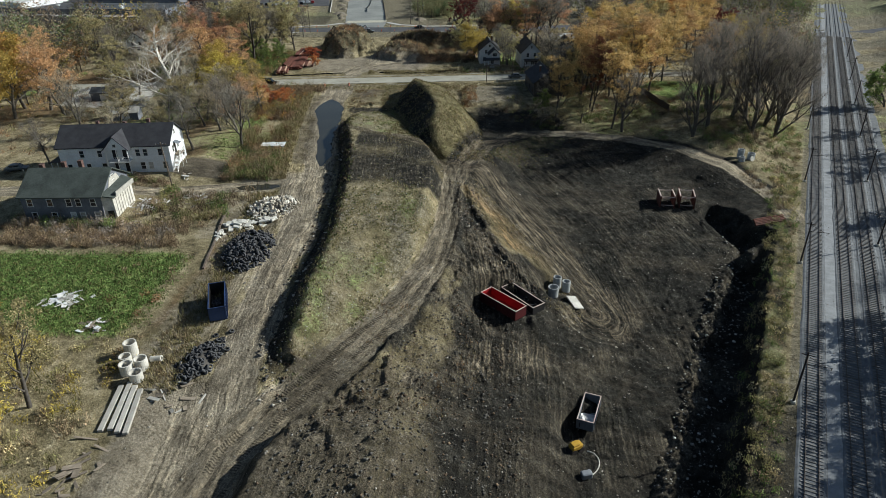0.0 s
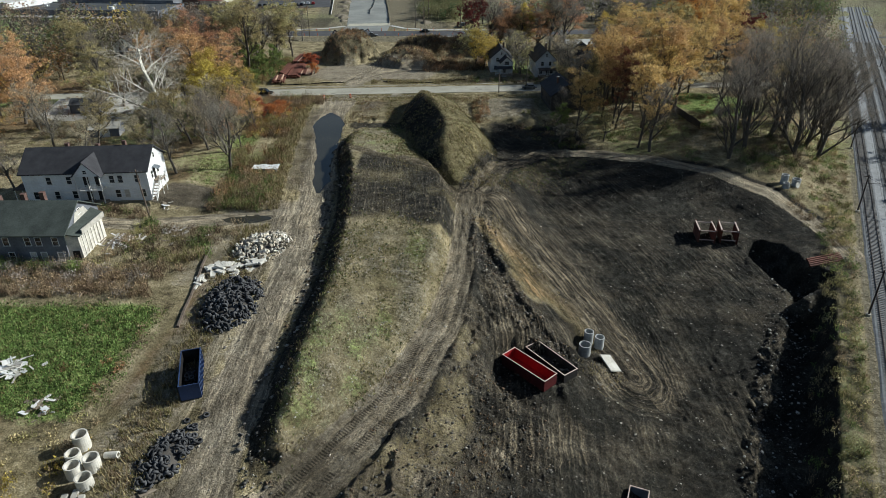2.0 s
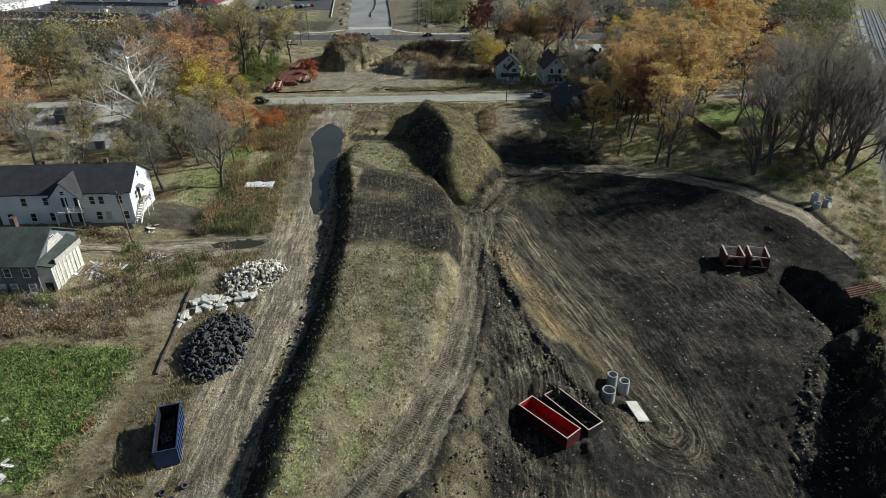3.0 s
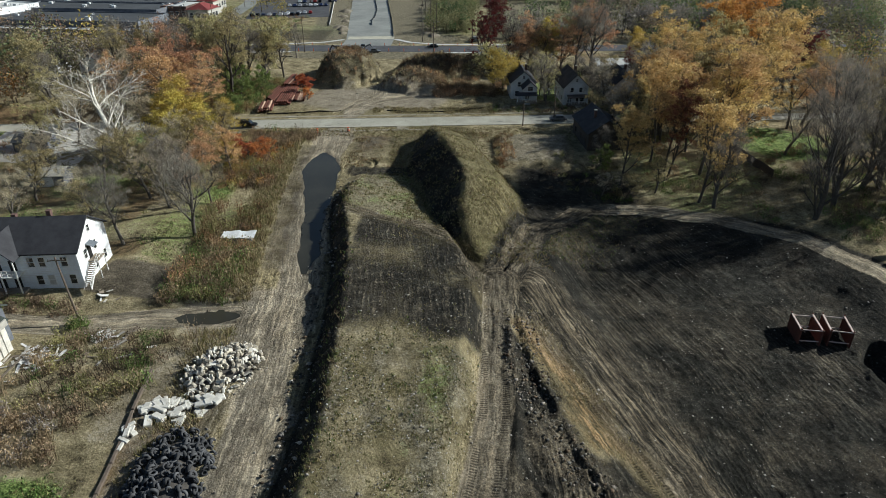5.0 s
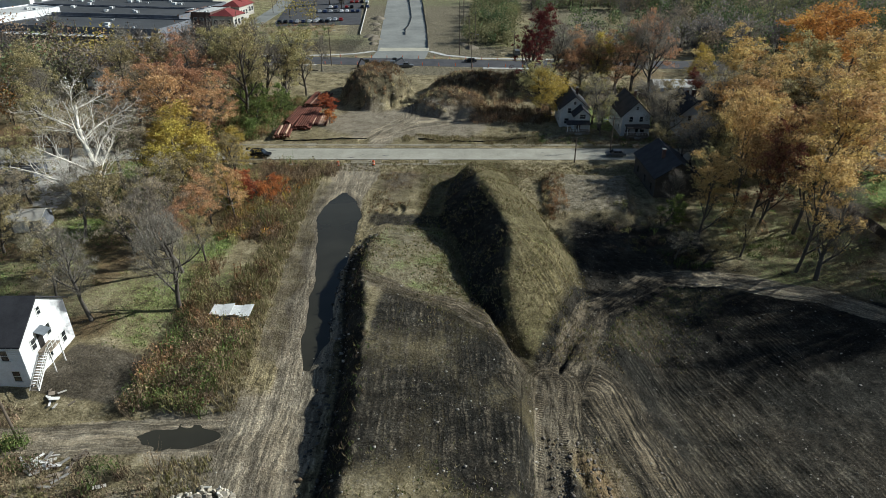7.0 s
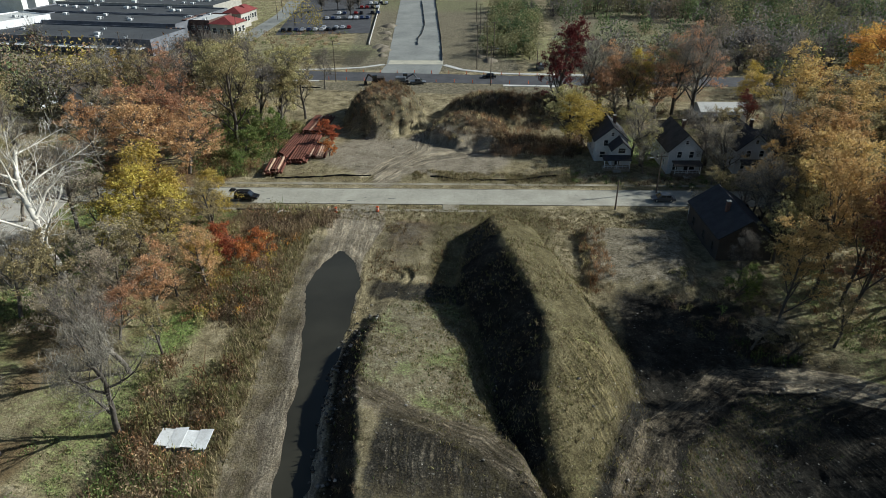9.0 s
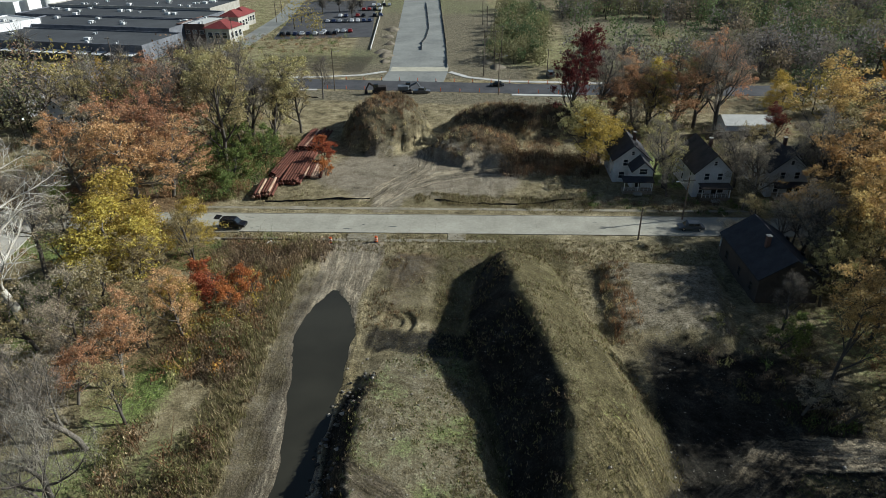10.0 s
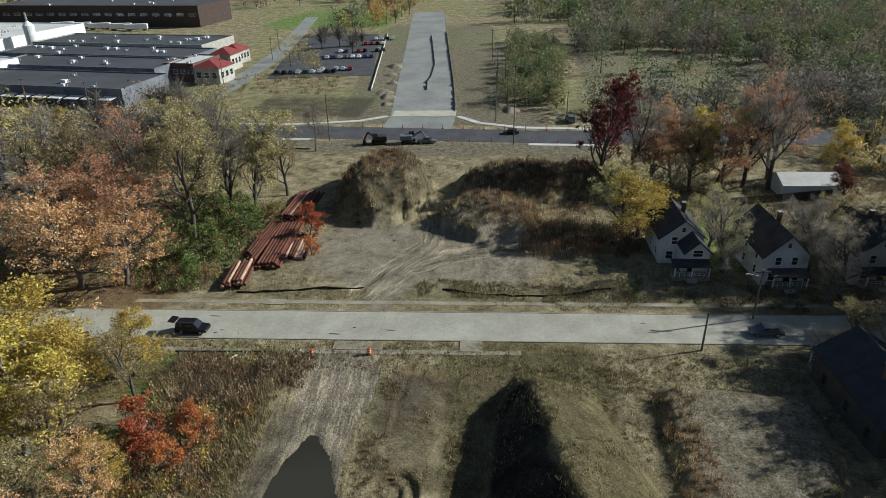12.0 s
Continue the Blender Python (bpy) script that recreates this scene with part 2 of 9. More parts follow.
def height(x, y):
    x, y = np.asarray(x, float), np.asarray(y, float)
    z = shape(x, y)
    k = rough(x, y) * mix(1.0, 0.35, smooth(92, 112, y))
    c = turned(x, y)
    z = z + c * (0.55 * np.abs(grain(0.94 * x + 0.335 * y, 0.32 * y - 0.11 * x, 1.6, 48)) + 0.42 * np.abs(grain(x, y, 0.9, 49)) + 0.4 * np.abs(grain(x, y, 0.55, 52)) - 0.5)
    z = z + 0.1 * k * grain(x, y, 0.55, 53)
    bowed = x + 0.0044 * np.maximum(y - 85, 0) ** 2 - 0.06 * np.minimum(y - 85, 0) + 1.2 * grain(x, y, 9, 56)
    cross = x - 0.55 * y + 0.006 * (y - 100) ** 2
    scored = rough(x, y) * smooth(-9, -13, rail_u(x, y))
    deep = 0.1 + 0.9 * smooth(-0.2, 0.5, grain(x, y, 7, 63))
    z = z + scored * (0.13 * deep * grain(bowed, 0.16 * y, 0.85, 57) + 0.06 * grain(bowed, 0.3 * y, 1.7, 58) + 0.15 * smooth(0.0, 0.5, grain(x, y, 13, 59)) * grain(cross, 0.12 * y, 0.9, 62))
    near = smooth(15, 30, y) * smooth(320, 290, y) * smooth(-120, -100, x) * smooth(110, 95, x) * (1 - smooth(-4, -2, rail_u(x, y)))
    street = smooth(209, 211.5, y - 0.082 * (x + 32) - 3.0 + 2.0) * smooth(229.5, 227, y - 0.082 * (x + 32) - 1.0)
    near = near * (1 - street)
    z = z + near * (0.10 * grain(x, y, 6.0, 1) + (0.08 + 0.05 * k) * grain(x, y, 1.9, 2) + (0.06 + 0.09 * k) * grain(x, y, 1.0, 3) + 0.07 * grain(x, y, 0.62, 54))
    for line, half, deep in ((HAUL, 4.0, 0.05), (TRACK, 2.4, 0.12), (BEND, 2.2, 0.07), (DESCENT, 3.5, 0.10), (PATH_N, 1.9, 0.2)):
        d, _ = beside(x, y, line)
        rut = np.cos(d * 2 * math.pi / 1.9 + 1.3 * grain(x, y, 9, 4)) * smooth(half, half - 0.8, np.abs(d))
        z = z + 0.8 * near * deep * rut * (0.5 + 0.5 * grain(x, y, 4, 6))
    q = np.hypot(x + 27.6, y - 187.6)
    z = z + 0.22 * np.sin(q * 3.6) * smooth(1.2, 1.8, q) * smooth(4.6, 3.8, q) * smooth(-0.6, 0.2, (x + 28) * 0.8 + (y - 187))
    d, half = beside(x, y, POND)
    d = np.abs(d) + 0.35 * grain(x, y, 2.6, 9)
    shore = 0.22 + 0.35 * (d - half)
    z = mix(z, np.minimum(z, shore), smooth(half + 1.6, half + 0.3, d))
    z = mix(z, np.maximum(z, np.minimum(shore, 0.34)), smooth(half + 2.4, half + 1.4, d) * (d > half))
    for px, py, rx, ry, turn, top in PONDS:
        a = math.radians(turn)
        ex, ey = (x - px) * math.cos(a) + (y - py) * math.sin(a), -(x - px) * math.sin(a) + (y - py) * math.cos(a)
        q = np.hypot(ex / rx, ey / ry) + 0.16 * grain(x, y, 2.6, 9)
        z = mix(z, np.minimum(z, top + 0.9 * (q - 1.0)), smooth(1.5, 1.1, q))
    return z
# -- terrain end --


def gz(x, y):
    return float(height(np.array([x]), np.array([y]))[0])

# ---- materials ----
def material(name, base, rough=0.9, metal=0.0, spec=0.3):
    m = bpy.data.materials.new(name)
    m.use_nodes = True
    b = m.node_tree.nodes["Principled BSDF"]
    b.inputs["Base Color"].default_value = (*base, 1)
    b.inputs["Roughness"].default_value = rough
    b.inputs["Metallic"].default_value = metal
    b.inputs["Specular IOR Level"].default_value = spec
    return m


def nd(m, kind, **values):
    n = m.node_tree.nodes.new(kind)
    for key, value in values.items():
        n.inputs[key.replace("_", " ")].default_value = value
    return n


def ln(m, a, b):
    m.node_tree.links.new(a, b)


def coords(m, scale=(1, 1, 1), turn=0.0, space="Object"):
    tc, mp = nd(m, "ShaderNodeTexCoord"), nd(m, "ShaderNodeMapping")
    mp.inputs["Scale"].default_value = scale
    mp.inputs["Rotation"].default_value = (0, 0, radians(turn))
    ln(m, tc.outputs[space], mp.inputs["Vector"])
    return mp.outputs["Vector"]


def noise_out(m, vec, scale, detail=4.0, rough=0.6):
    n = nd(m, "ShaderNodeTexNoise", Scale=scale, Detail=detail, Roughness=rough)
    ln(m, vec, n.inputs["Vector"])
    return n.outputs["Fac"]


def ramp(m, fac, stops):
    r = nd(m, "ShaderNodeValToRGB")
    while len(r.color_ramp.elements) < len(stops):
        r.color_ramp.elements.new(0.5)
    for e, (p, c) in zip(r.color_ramp.elements, stops):
        e.position, e.color = p, (*c, 1)
    ln(m, fac, r.inputs["Fac"])
    return r.outputs["Color"]


def blend(m, fac, a, b, how="MIX"):
    n = nd(m, "ShaderNodeMix")
    n.data_type, n.blend_type = "RGBA", how
    for socket, value in ((n.inputs["Factor"], fac), (n.inputs["A"], a), (n.inputs["B"], b)):
        if isinstance(value, (int, float)):
            if socket.type == "VALUE":
                socket.default_value = value
            else:
                socket.default_value = (value, value, value, 1)
        elif isinstance(value, tuple):
            socket.default_value = (*value, 1)
        else:
            ln(m, value, socket)
    return [o for o in n.outputs if o.type == "RGBA"][0]


def sums(m, op, a, b):
    n = nd(m, "ShaderNodeMath")
    n.operation = op
    for socket, value in ((n.inputs[0], a), (n.inputs[1], b)):
        if isinstance(value, (int, float)):
            socket.default_value = value
        else:
            ln(m, value, socket)
    return n.outputs[0]


def relief(m, fac, strength, distance):
    n = nd(m, "ShaderNodeBump", Strength=strength, Distance=distance)
    ln(m, fac, n.inputs["Height"])
    b = m.node_tree.nodes["Principled BSDF"]
    ln(m, n.outputs["Normal"], b.inputs["Normal"])


def paint(m, colour):
    ln(m, colour, m.node_tree.nodes["Principled BSDF"].inputs["Base Color"])


def worn(name, base, dark, size=1.0, rough=0.85, metal=0.0, bump=0.3, spec=0.3, per_object=0.0, space="Object"):
    """A surface that varies at two scales between a base and a darker, dirtier colour."""
    m = material(name, base, rough, metal, spec)
    v = coords(m, (1, 1, 1), space=space)
    big, fine = noise_out(m, v, 0.6 / size, 5, 0.65), noise_out(m, v, 7.0 / size, 6, 0.7)
    c = ramp(m, sums(m, "ADD", sums(m, "MULTIPLY", big, 0.65), sums(m, "MULTIPLY", fine, 0.35)), ((0.36, dark), (0.6, base)))
    if per_object:
        oi = nd(m, "ShaderNodeObjectInfo")
        h = nd(m, "ShaderNodeHueSaturation")
        ln(m, sums(m, "ADD", sums(m, "MULTIPLY", oi.outputs["Random"], per_object), 1 - per_object / 2), h.inputs["Value"])
        ln(m, c, h.inputs["Color"])
        c = h.outputs["Color"]
    paint(m, c)
    if bump:
        relief(m, fine, bump, 0.05 * size)
    return m


def ground_material():
    m = material("earth", (0.1, 0.08, 0.06), 0.95, 0, 0.15)
    v = coords(m)
    za, zb = nd(m, "ShaderNodeVertexColor"), nd(m, "ShaderNodeVertexColor")
    za.layer_name, zb.layer_name = "zone_a", "zone_b"
    sa, sb = nd(m, "ShaderNodeSeparateColor"), nd(m, "ShaderNodeSeparateColor")
    ln(m, za.outputs["Color"], sa.inputs["Color"])
    ln(m, zb.outputs["Color"], sb.inputs["Color"])
    huge, big = noise_out(m, v, 0.05, 4, 0.6), noise_out(m, v, 0.25, 6, 0.65)
    mid, fine = noise_out(m, v, 0.8, 8, 0.78), noise_out(m, v, 3.2, 8, 0.8)
    fleck = noise_out(m, v, 2.6, 2, 0.5)
    both = sums(m, "ADD", sums(m, "MULTIPLY", mid, 0.66), sums(m, "MULTIPLY", fine, 0.34))
    wide = sums(m, "ADD", sums(m, "MULTIPLY", big, 0.45), sums(m, "MULTIPLY", both, 0.55))
    dry = ramp(m, wide, ((0.38, (0.0451, 0.03772, 0.0205)), (0.46, (0.1763, 0.146, 0.082)), (0.54, (0.2993, 0.2526, 0.1492)), (0.62, (0.4756, 0.41, 0.2747))))
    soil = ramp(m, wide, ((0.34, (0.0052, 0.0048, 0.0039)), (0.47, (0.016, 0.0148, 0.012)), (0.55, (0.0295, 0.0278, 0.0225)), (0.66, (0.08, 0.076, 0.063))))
    dirt = ramp(m, wide, ((0.34, (0.096, 0.0784, 0.0544)), (0.47, (0.22, 0.1872, 0.136)), (0.62, (0.36, 0.316, 0.24))))
    green = ramp(m, both, ((0.38, (0.03205, 0.0493, 0.01356)), (0.5, (0.1232, 0.1786, 0.04684)), (0.61, (0.3019, 0.3574, 0.1232))))
    straw = ramp(m, wide, ((0.34, (0.04, 0.0344, 0.016)), (0.48, (0.12, 0.1016, 0.0496)), (0.64, (0.24, 0.204, 0.112))))
    pale = ramp(m, both, ((0.37, (0.0592, 0.04884, 0.0296)), (0.5, (0.1591, 0.1384, 0.09028)), (0.64, (0.333, 0.296, 0.2183))))
    leaf = ramp(m, both, ((0.33, (0.051, 0.0357, 0.0204)), (0.5, (0.17, 0.1148, 0.0595)), (0.66, (0.306, 0.2125, 0.119))))
    # tyre and blade marks follow the wheel tracks
    def attribute(name):
        n = nd(m, "ShaderNodeAttribute")
        n.attribute_name = name
        return n.outputs["Fac"]

    across, along, driven = attribute("across"), attribute("along"), attribute("driven")
    wavy = sums(m, "ADD", across, sums(m, "MULTIPLY", big, 1.5))

    def drawn_out(k_across, k_along, detail):
        cb = nd(m, "ShaderNodeCombineXYZ")
        ln(m, sums(m, "MULTIPLY", wavy, k_across), cb.inputs[0])
        ln(m, sums(m, "MULTIPLY", along, k_along), cb.inputs[1])
        return noise_out(m, cb.outputs[0], 1.0, detail, 0.65)

    lanes, lines = drawn_out(0.62, 0.03, 4), drawn_out(2.3, 0.16, 5)
    teeth = sums(m, "SINE", sums(m, "ADD", sums(m, "MULTIPLY", wavy, 8.0), sums(m, "MULTIPLY", lanes, 16.0)), 0.0)
    streak = sums(m, "ADD", sums(m, "MULTIPLY", lanes, 0.42), sums(m, "MULTIPLY", lines, 0.58))
    streak = sums(m, "ADD", streak, sums(m, "MULTIPLY", sums(m, "MULTIPLY", teeth, sums(m, "LESS_THAN", across, 900.0)), sums(m, "MULTIPLY", mid, 0.11)))
    marks = nd(m, "ShaderNodeMapRange")
    marks.inputs["From Min"].default_value, marks.inputs["From Max"].default_value = 0.41, 0.59
    ln(m, streak, marks.inputs["Value"])
    marks = marks.outputs[0]
    # ladder prints of heavy tyres inside some of the lanes
    rung = sums(m, "GREATER_THAN", sums(m, "SINE", sums(m, "ADD", sums(m, "MULTIPLY", along, 17.0), sums(m, "MULTIPLY", big, 5.0)), 0.0), 0.0)

    def wheels(centre, gauge, half):
        """1 inside the two wheel paths beside a centre line."""
        off = sums(m, "ABSOLUTE", sums(m, "SUBTRACT", sums(m, "ABSOLUTE", sums(m, "SUBTRACT", across, centre), 0.0), gauge), 0.0)
        return sums(m, "LESS_THAN", sums(m, "ADD", off, sums(m, "MULTIPLY", sums(m, "SUBTRACT", mid, 0.5), 0.5)), half)

    paths = sums(m, "ADD", wheels(1350.0, 1.35, 0.42), sums(m, "ADD", wheels(1003.2, 1.1, 0.32), wheels(998.6, 0.9, 0.3)))
    kept = sums(m, "GREATER_THAN", noise_out(m, v, 0.16, 2, 0.5), 0.44)
    tread = sums(m, "MULTIPLY", sums(m, "MULTIPLY", rung, paths), kept)

    def sharp(value):
        plain, lined = sums(m, "SUBTRACT", both, 0.5), sums(m, "SUBTRACT", streak, 0.5)
        gap = sums(m, "ADD", plain, sums(m, "MULTIPLY", driven, sums(m, "SUBTRACT", sums(m, "MULTIPLY", lined, 1.4), sums(m, "MULTIPLY", plain, 0.5))))
        edge = sums(m, "ADD", value, sums(m, "MULTIPLY", gap, 1.6))
        r = nd(m, "ShaderNodeMapRange")
        r.inputs["From Min"].default_value, r.inputs["From Max"].default_value = 0.32, 0.68
        ln(m, edge, r.inputs["Value"])
        return r.outputs[0]

    c = blend(m, sharp(sb.outputs["Red"]), dry, straw)
    c = blend(m, sharp(sb.outputs["Green"]), c, pale)
    c = blend(m, sharp(sa.outputs["Blue"]), c, green)
    c = blend(m, sharp(sb.outputs["Blue"]), c, leaf)
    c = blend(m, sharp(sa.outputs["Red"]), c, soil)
    c = blend(m, sharp(sa.outputs["Green"]), c, dirt)
    earthy = ramp(m, wide, ((0.34, (0.03024, 0.02448, 0.01728)), (0.5, (0.09, 0.0756, 0.054)), (0.64, (0.1944, 0.1678, 0.126))))
    veil = sums(m, "MULTIPLY", ramp(m, noise_out(m, v, 0.11, 6, 0.7), ((0.46, (0, 0, 0)), (0.66, (1, 1, 1)))), sums(m, "MULTIPLY", sa.outputs["Red"], 0.6))
    c = blend(m, veil, c, earthy)
    c = blend(m, sharp(za.outputs["Alpha"]), c, earthy)
    # streaks of dark and pale soil, with groove shade and lit ridges multiplied in
    c = blend(m, driven, c, blend(m, 1.0, c, ramp(m, marks, ((0.0, (0.32, 0.31, 0.3)), (0.5, (0.92, 0.915, 0.905)), (1.0, (2.15, 2.08, 1.95)))), "MULTIPLY"))
    # tread dents: their shade is also put in as a darker colour
    c = blend(m, sums(m, "MULTIPLY", tread, 0.75), c, blend(m, 1.0, c, (0.28, 0.28, 0.28), "MULTIPLY"))
    # gritty speckle and scattered pale stones
    grit = noise_out(m, v, 4.2, 5, 0.8)
    gritty = sums(m, "ADD", sums(m, "MULTIPLY", sa.outputs["Red"], 0.3), 0.36)
    c = blend(m, gritty, c, blend(m, 1.0, c, ramp(m, grit, ((0.38, (0.3, 0.3, 0.3)), (0.5, (0.95, 0.95, 0.95)), (0.62, (2.2, 2.15, 2.0)))), "MULTIPLY"))
    c = blend(m, ramp(m, fleck, ((0.70, (0, 0, 0)), (0.74, (1, 1, 1)))), c, blend(m, 0.5, c, (0.36, 0.34, 0.3)))
    paint(m, c)
    tall = sums(m, "ADD", sums(m, "ADD", sums(m, "MULTIPLY", mid, 1.5), sums(m, "MULTIPLY", fine, 0.7)), sums(m, "MULTIPLY", grit, 0.2))
    tall = sums(m, "ADD", tall, sums(m, "MULTIPLY", sums(m, "MULTIPLY", marks, driven), 0.55))
    tall = sums(m, "ADD", tall, sums(m, "MULTIPLY", tread, -0.45))
    relief(m, tall, 1.0, 0.26)
    return m


EARTH = ground_material()


def attr_tint(name, rough=0.9, through=0.0, jitter=0.25):
    """Colour from the mesh's own tint, varied from piece to piece."""
    m = material(name, (0.2, 0.2, 0.1), rough, 0, 0.15)
    t = nd(m, "ShaderNodeVertexColor")
    t.layer_name = "tint"
    geo = nd(m, "ShaderNodeNewGeometry")
    h = nd(m, "ShaderNodeHueSaturation")
    ln(m, sums(m, "ADD", sums(m, "MULTIPLY", geo.outputs["Random Per Island"], 2 * jitter), 1 - jitter), h.inputs["Value"])
    ln(m, t.outputs["Color"], h.inputs["Color"])
    paint(m, h.outputs["Color"])
    if through:
        leafy(m, h.outputs["Color"], through)
    return m


def leafy(m, colour, amount):
    """Lets light through thin leaves."""
    tr = nd(m, "ShaderNodeBsdfTranslucent")
    ln(m, colour, tr.inputs["Color"])
    mx = nd(m, "ShaderNodeMixShader", Fac=amount)
    out = m.node_tree.nodes["Material Output"]
    ln(m, m.node_tree.nodes["Principled BSDF"].outputs[0], mx.inputs[1])
    ln(m, tr.outputs[0], mx.inputs[2])
    ln(m, mx.outputs[0], out.inputs["Surface"])


def foliage(name, low, mid, high):
    m = material(name, mid, 0.8, 0, 0.2)
    geo, oi = nd(m, "ShaderNodeNewGeometry"), nd(m, "ShaderNodeObjectInfo")
    c = ramp(m, geo.outputs["Random Per Island"], ((0.0, low), (0.5, mid), (1.0, high)))
    h = nd(m, "ShaderNodeHueSaturation")
    ln(m, sums(m, "ADD", sums(m, "MULTIPLY", oi.outputs["Random"], 0.03), 0.485), h.inputs["Hue"])
    ln(m, sums(m, "ADD", sums(m, "MULTIPLY", oi.outputs["Random"], 0.55), 1.1), h.inputs["Value"])
    ln(m, c, h.inputs["Color"])
    paint(m, h.outputs["Color"])
    leafy(m, h.outputs["Color"], 0.4)
    return m


LEAVES = {
    "orange": foliage("orange_leaves", (0.27, 0.125, 0.035), (0.45, 0.235, 0.065), (0.6, 0.36, 0.115)),
    "amber": foliage("amber_leaves", (0.27, 0.18, 0.072), (0.46, 0.315, 0.125), (0.59, 0.435, 0.205)),
    "yellow": foliage("yellow_leaves", (0.19, 0.14, 0.036), (0.36, 0.265, 0.064), (0.5, 0.385, 0.115)),
    "rust": foliage("rust_leaves", (0.25, 0.128, 0.065), (0.42, 0.24, 0.125), (0.55, 0.36, 0.21)),
    "maroon": foliage("maroon_leaves", (0.055, 0.014, 0.012), (0.11, 0.028, 0.022), (0.18, 0.06, 0.04)),
    "olive": foliage("olive_leaves", (0.17, 0.145, 0.065), (0.3, 0.255, 0.125), (0.43, 0.37, 0.2)),
    "green": foliage("green_leaves", (0.06, 0.085, 0.025), (0.13, 0.17, 0.05), (0.21, 0.25, 0.085)),
    "brown": foliage("brown_leaves", (0.2, 0.165, 0.115), (0.34, 0.285, 0.2), (0.46, 0.395, 0.29)),
    "russet": foliage("russet_leaves", (0.12, 0.05, 0.035), (0.22, 0.095, 0.06), (0.33, 0.165, 0.1)),
    "twig": foliage("bare_twigs", (0.11, 0.096, 0.078), (0.19, 0.168, 0.138), (0.28, 0.25, 0.21)),
    "white": foliage("white_twigs", (0.5, 0.47, 0.41), (0.64, 0.61, 0.54), (0.78, 0.75, 0.68)),
    "red": foliage("red_leaves", (0.19, 0.055, 0.025), (0.34, 0.105, 0.045), (0.44, 0.19, 0.075)),
}
BARK = worn("grey_bark", (0.185, 0.162, 0.135), (0.085, 0.074, 0.062), 0.5, bump=0.6)
BARK_DARK = worn("dark_bark", (0.115, 0.1, 0.085), (0.05, 0.044, 0.037), 0.5, bump=0.6)
BARK_WHITE = worn("white_bark", (0.72, 0.69, 0.62), (0.4, 0.36, 0.3), 0.8, bump=0.4)
BRUSH = attr_tint("brush", 0.9, 0.25, 0.35)
FAR_LEAVES = attr_tint("far_leaves", 0.9, 0.25, 0.14)
SPOIL = worn("dry_spoil", (0.24, 0.205, 0.15), (0.09, 0.075, 0.055), 1.2, bump=0.8)
ASPHALT = worn("asphalt", (0.085, 0.085, 0.09), (0.045, 0.045, 0.048), 3.0, bump=0.2)
ROAD_OLD = worn("old_concrete_road", (0.4, 0.382, 0.315), (0.26, 0.248, 0.2), 4.0, bump=0.2)
ROAD_NEW = worn("new_road_base", (0.28, 0.285, 0.26), (0.17, 0.175, 0.165), 8.0, bump=0.2)
CONCRETE = worn("concrete", (0.46, 0.44, 0.39), (0.32, 0.3, 0.26), 1.0, bump=0.3, per_object=0.3)
KERB = worn("kerb_concrete", (0.6, 0.59, 0.55), (0.38, 0.37, 0.34), 2.0)
PRECAST = worn("precast_concrete", (0.68, 0.655, 0.59), (0.44, 0.41, 0.345), 1.4, bump=0.3, per_object=0.2)
PRECAST_GREY = worn("grey_precast", (0.42, 0.43, 0.42), (0.25, 0.26, 0.26), 1.2, bump=0.3, per_object=0.25)
STONE_PALE = worn("pale_rubble", (0.54, 0.485, 0.385), (0.2, 0.175, 0.135), 0.8, bump=0.7, per_object=0.8)
BALLAST_PALE = worn("pale_gravel", (0.29, 0.298, 0.305), (0.19, 0.196, 0.2), 0.8, bump=0.6)
BALLAST = worn("ballast", (0.175, 0.183, 0.19), (0.085, 0.09, 0.095), 0.6, bump=0.9)
TIE = worn("weathered_tie", (0.24, 0.225, 0.205), (0.13, 0.12, 0.11), 0.7, per_object=0.5)
RAIL = worn("railhead", (0.11, 0.085, 0.07), (0.05, 0.04, 0.034), 0.5, 0.55, 0.4)
RUST = worn("rusted_steel", (0.145, 0.052, 0.034), (0.065, 0.026, 0.018), 0.7, 0.8, 0.1, 0.4, per_object=0.6)
RUST_PALE = worn("bleached_steel", (0.5, 0.36, 0.26), (0.26, 0.13, 0.08), 0.7, 0.8, 0.1, 0.4, per_object=0.3)
SHINGLE_BLACK = worn("black_shingles", (0.05, 0.05, 0.055), (0.028, 0.028, 0.032), 1.0, 0.9, bump=0.5)
SHINGLE_GREEN = worn("green_grey_shingles", (0.082, 0.096, 0.084), (0.036, 0.042, 0.038), 2.0, 0.9, bump=0.5)
SHINGLE_BROWN = worn("brown_shingles", (0.09, 0.075, 0.065), (0.045, 0.04, 0.035), 1.0, 0.9, bump=0.5)
SIDING = worn("white_siding", (0.82, 0.835, 0.85), (0.6, 0.6, 0.6), 3.0, 0.7, bump=0.1)
# white siding greyed to hold the tree shade on the street houses
SIDING_SHADED = worn("shaded_white_siding", (0.62, 0.63, 0.63), (0.42, 0.42, 0.41), 2.0, 0.8, bump=0.1)
SIDING_GREY = worn("grey_siding", (0.17, 0.18, 0.205), (0.07, 0.074, 0.085), 2.5, 0.8, bump=0.2)
BRICK = worn("brick", (0.14, 0.085, 0.07), (0.075, 0.045, 0.038), 0.7, 0.9, bump=0.4)
TRIM = worn("white_trim", (0.75, 0.74, 0.71), (0.6, 0.58, 0.54), 1.0, 0.6, bump=0.0)
WOOD = worn("weathered_wood", (0.3, 0.25, 0.19), (0.15, 0.12, 0.09), 0.6, per_object=0.5)
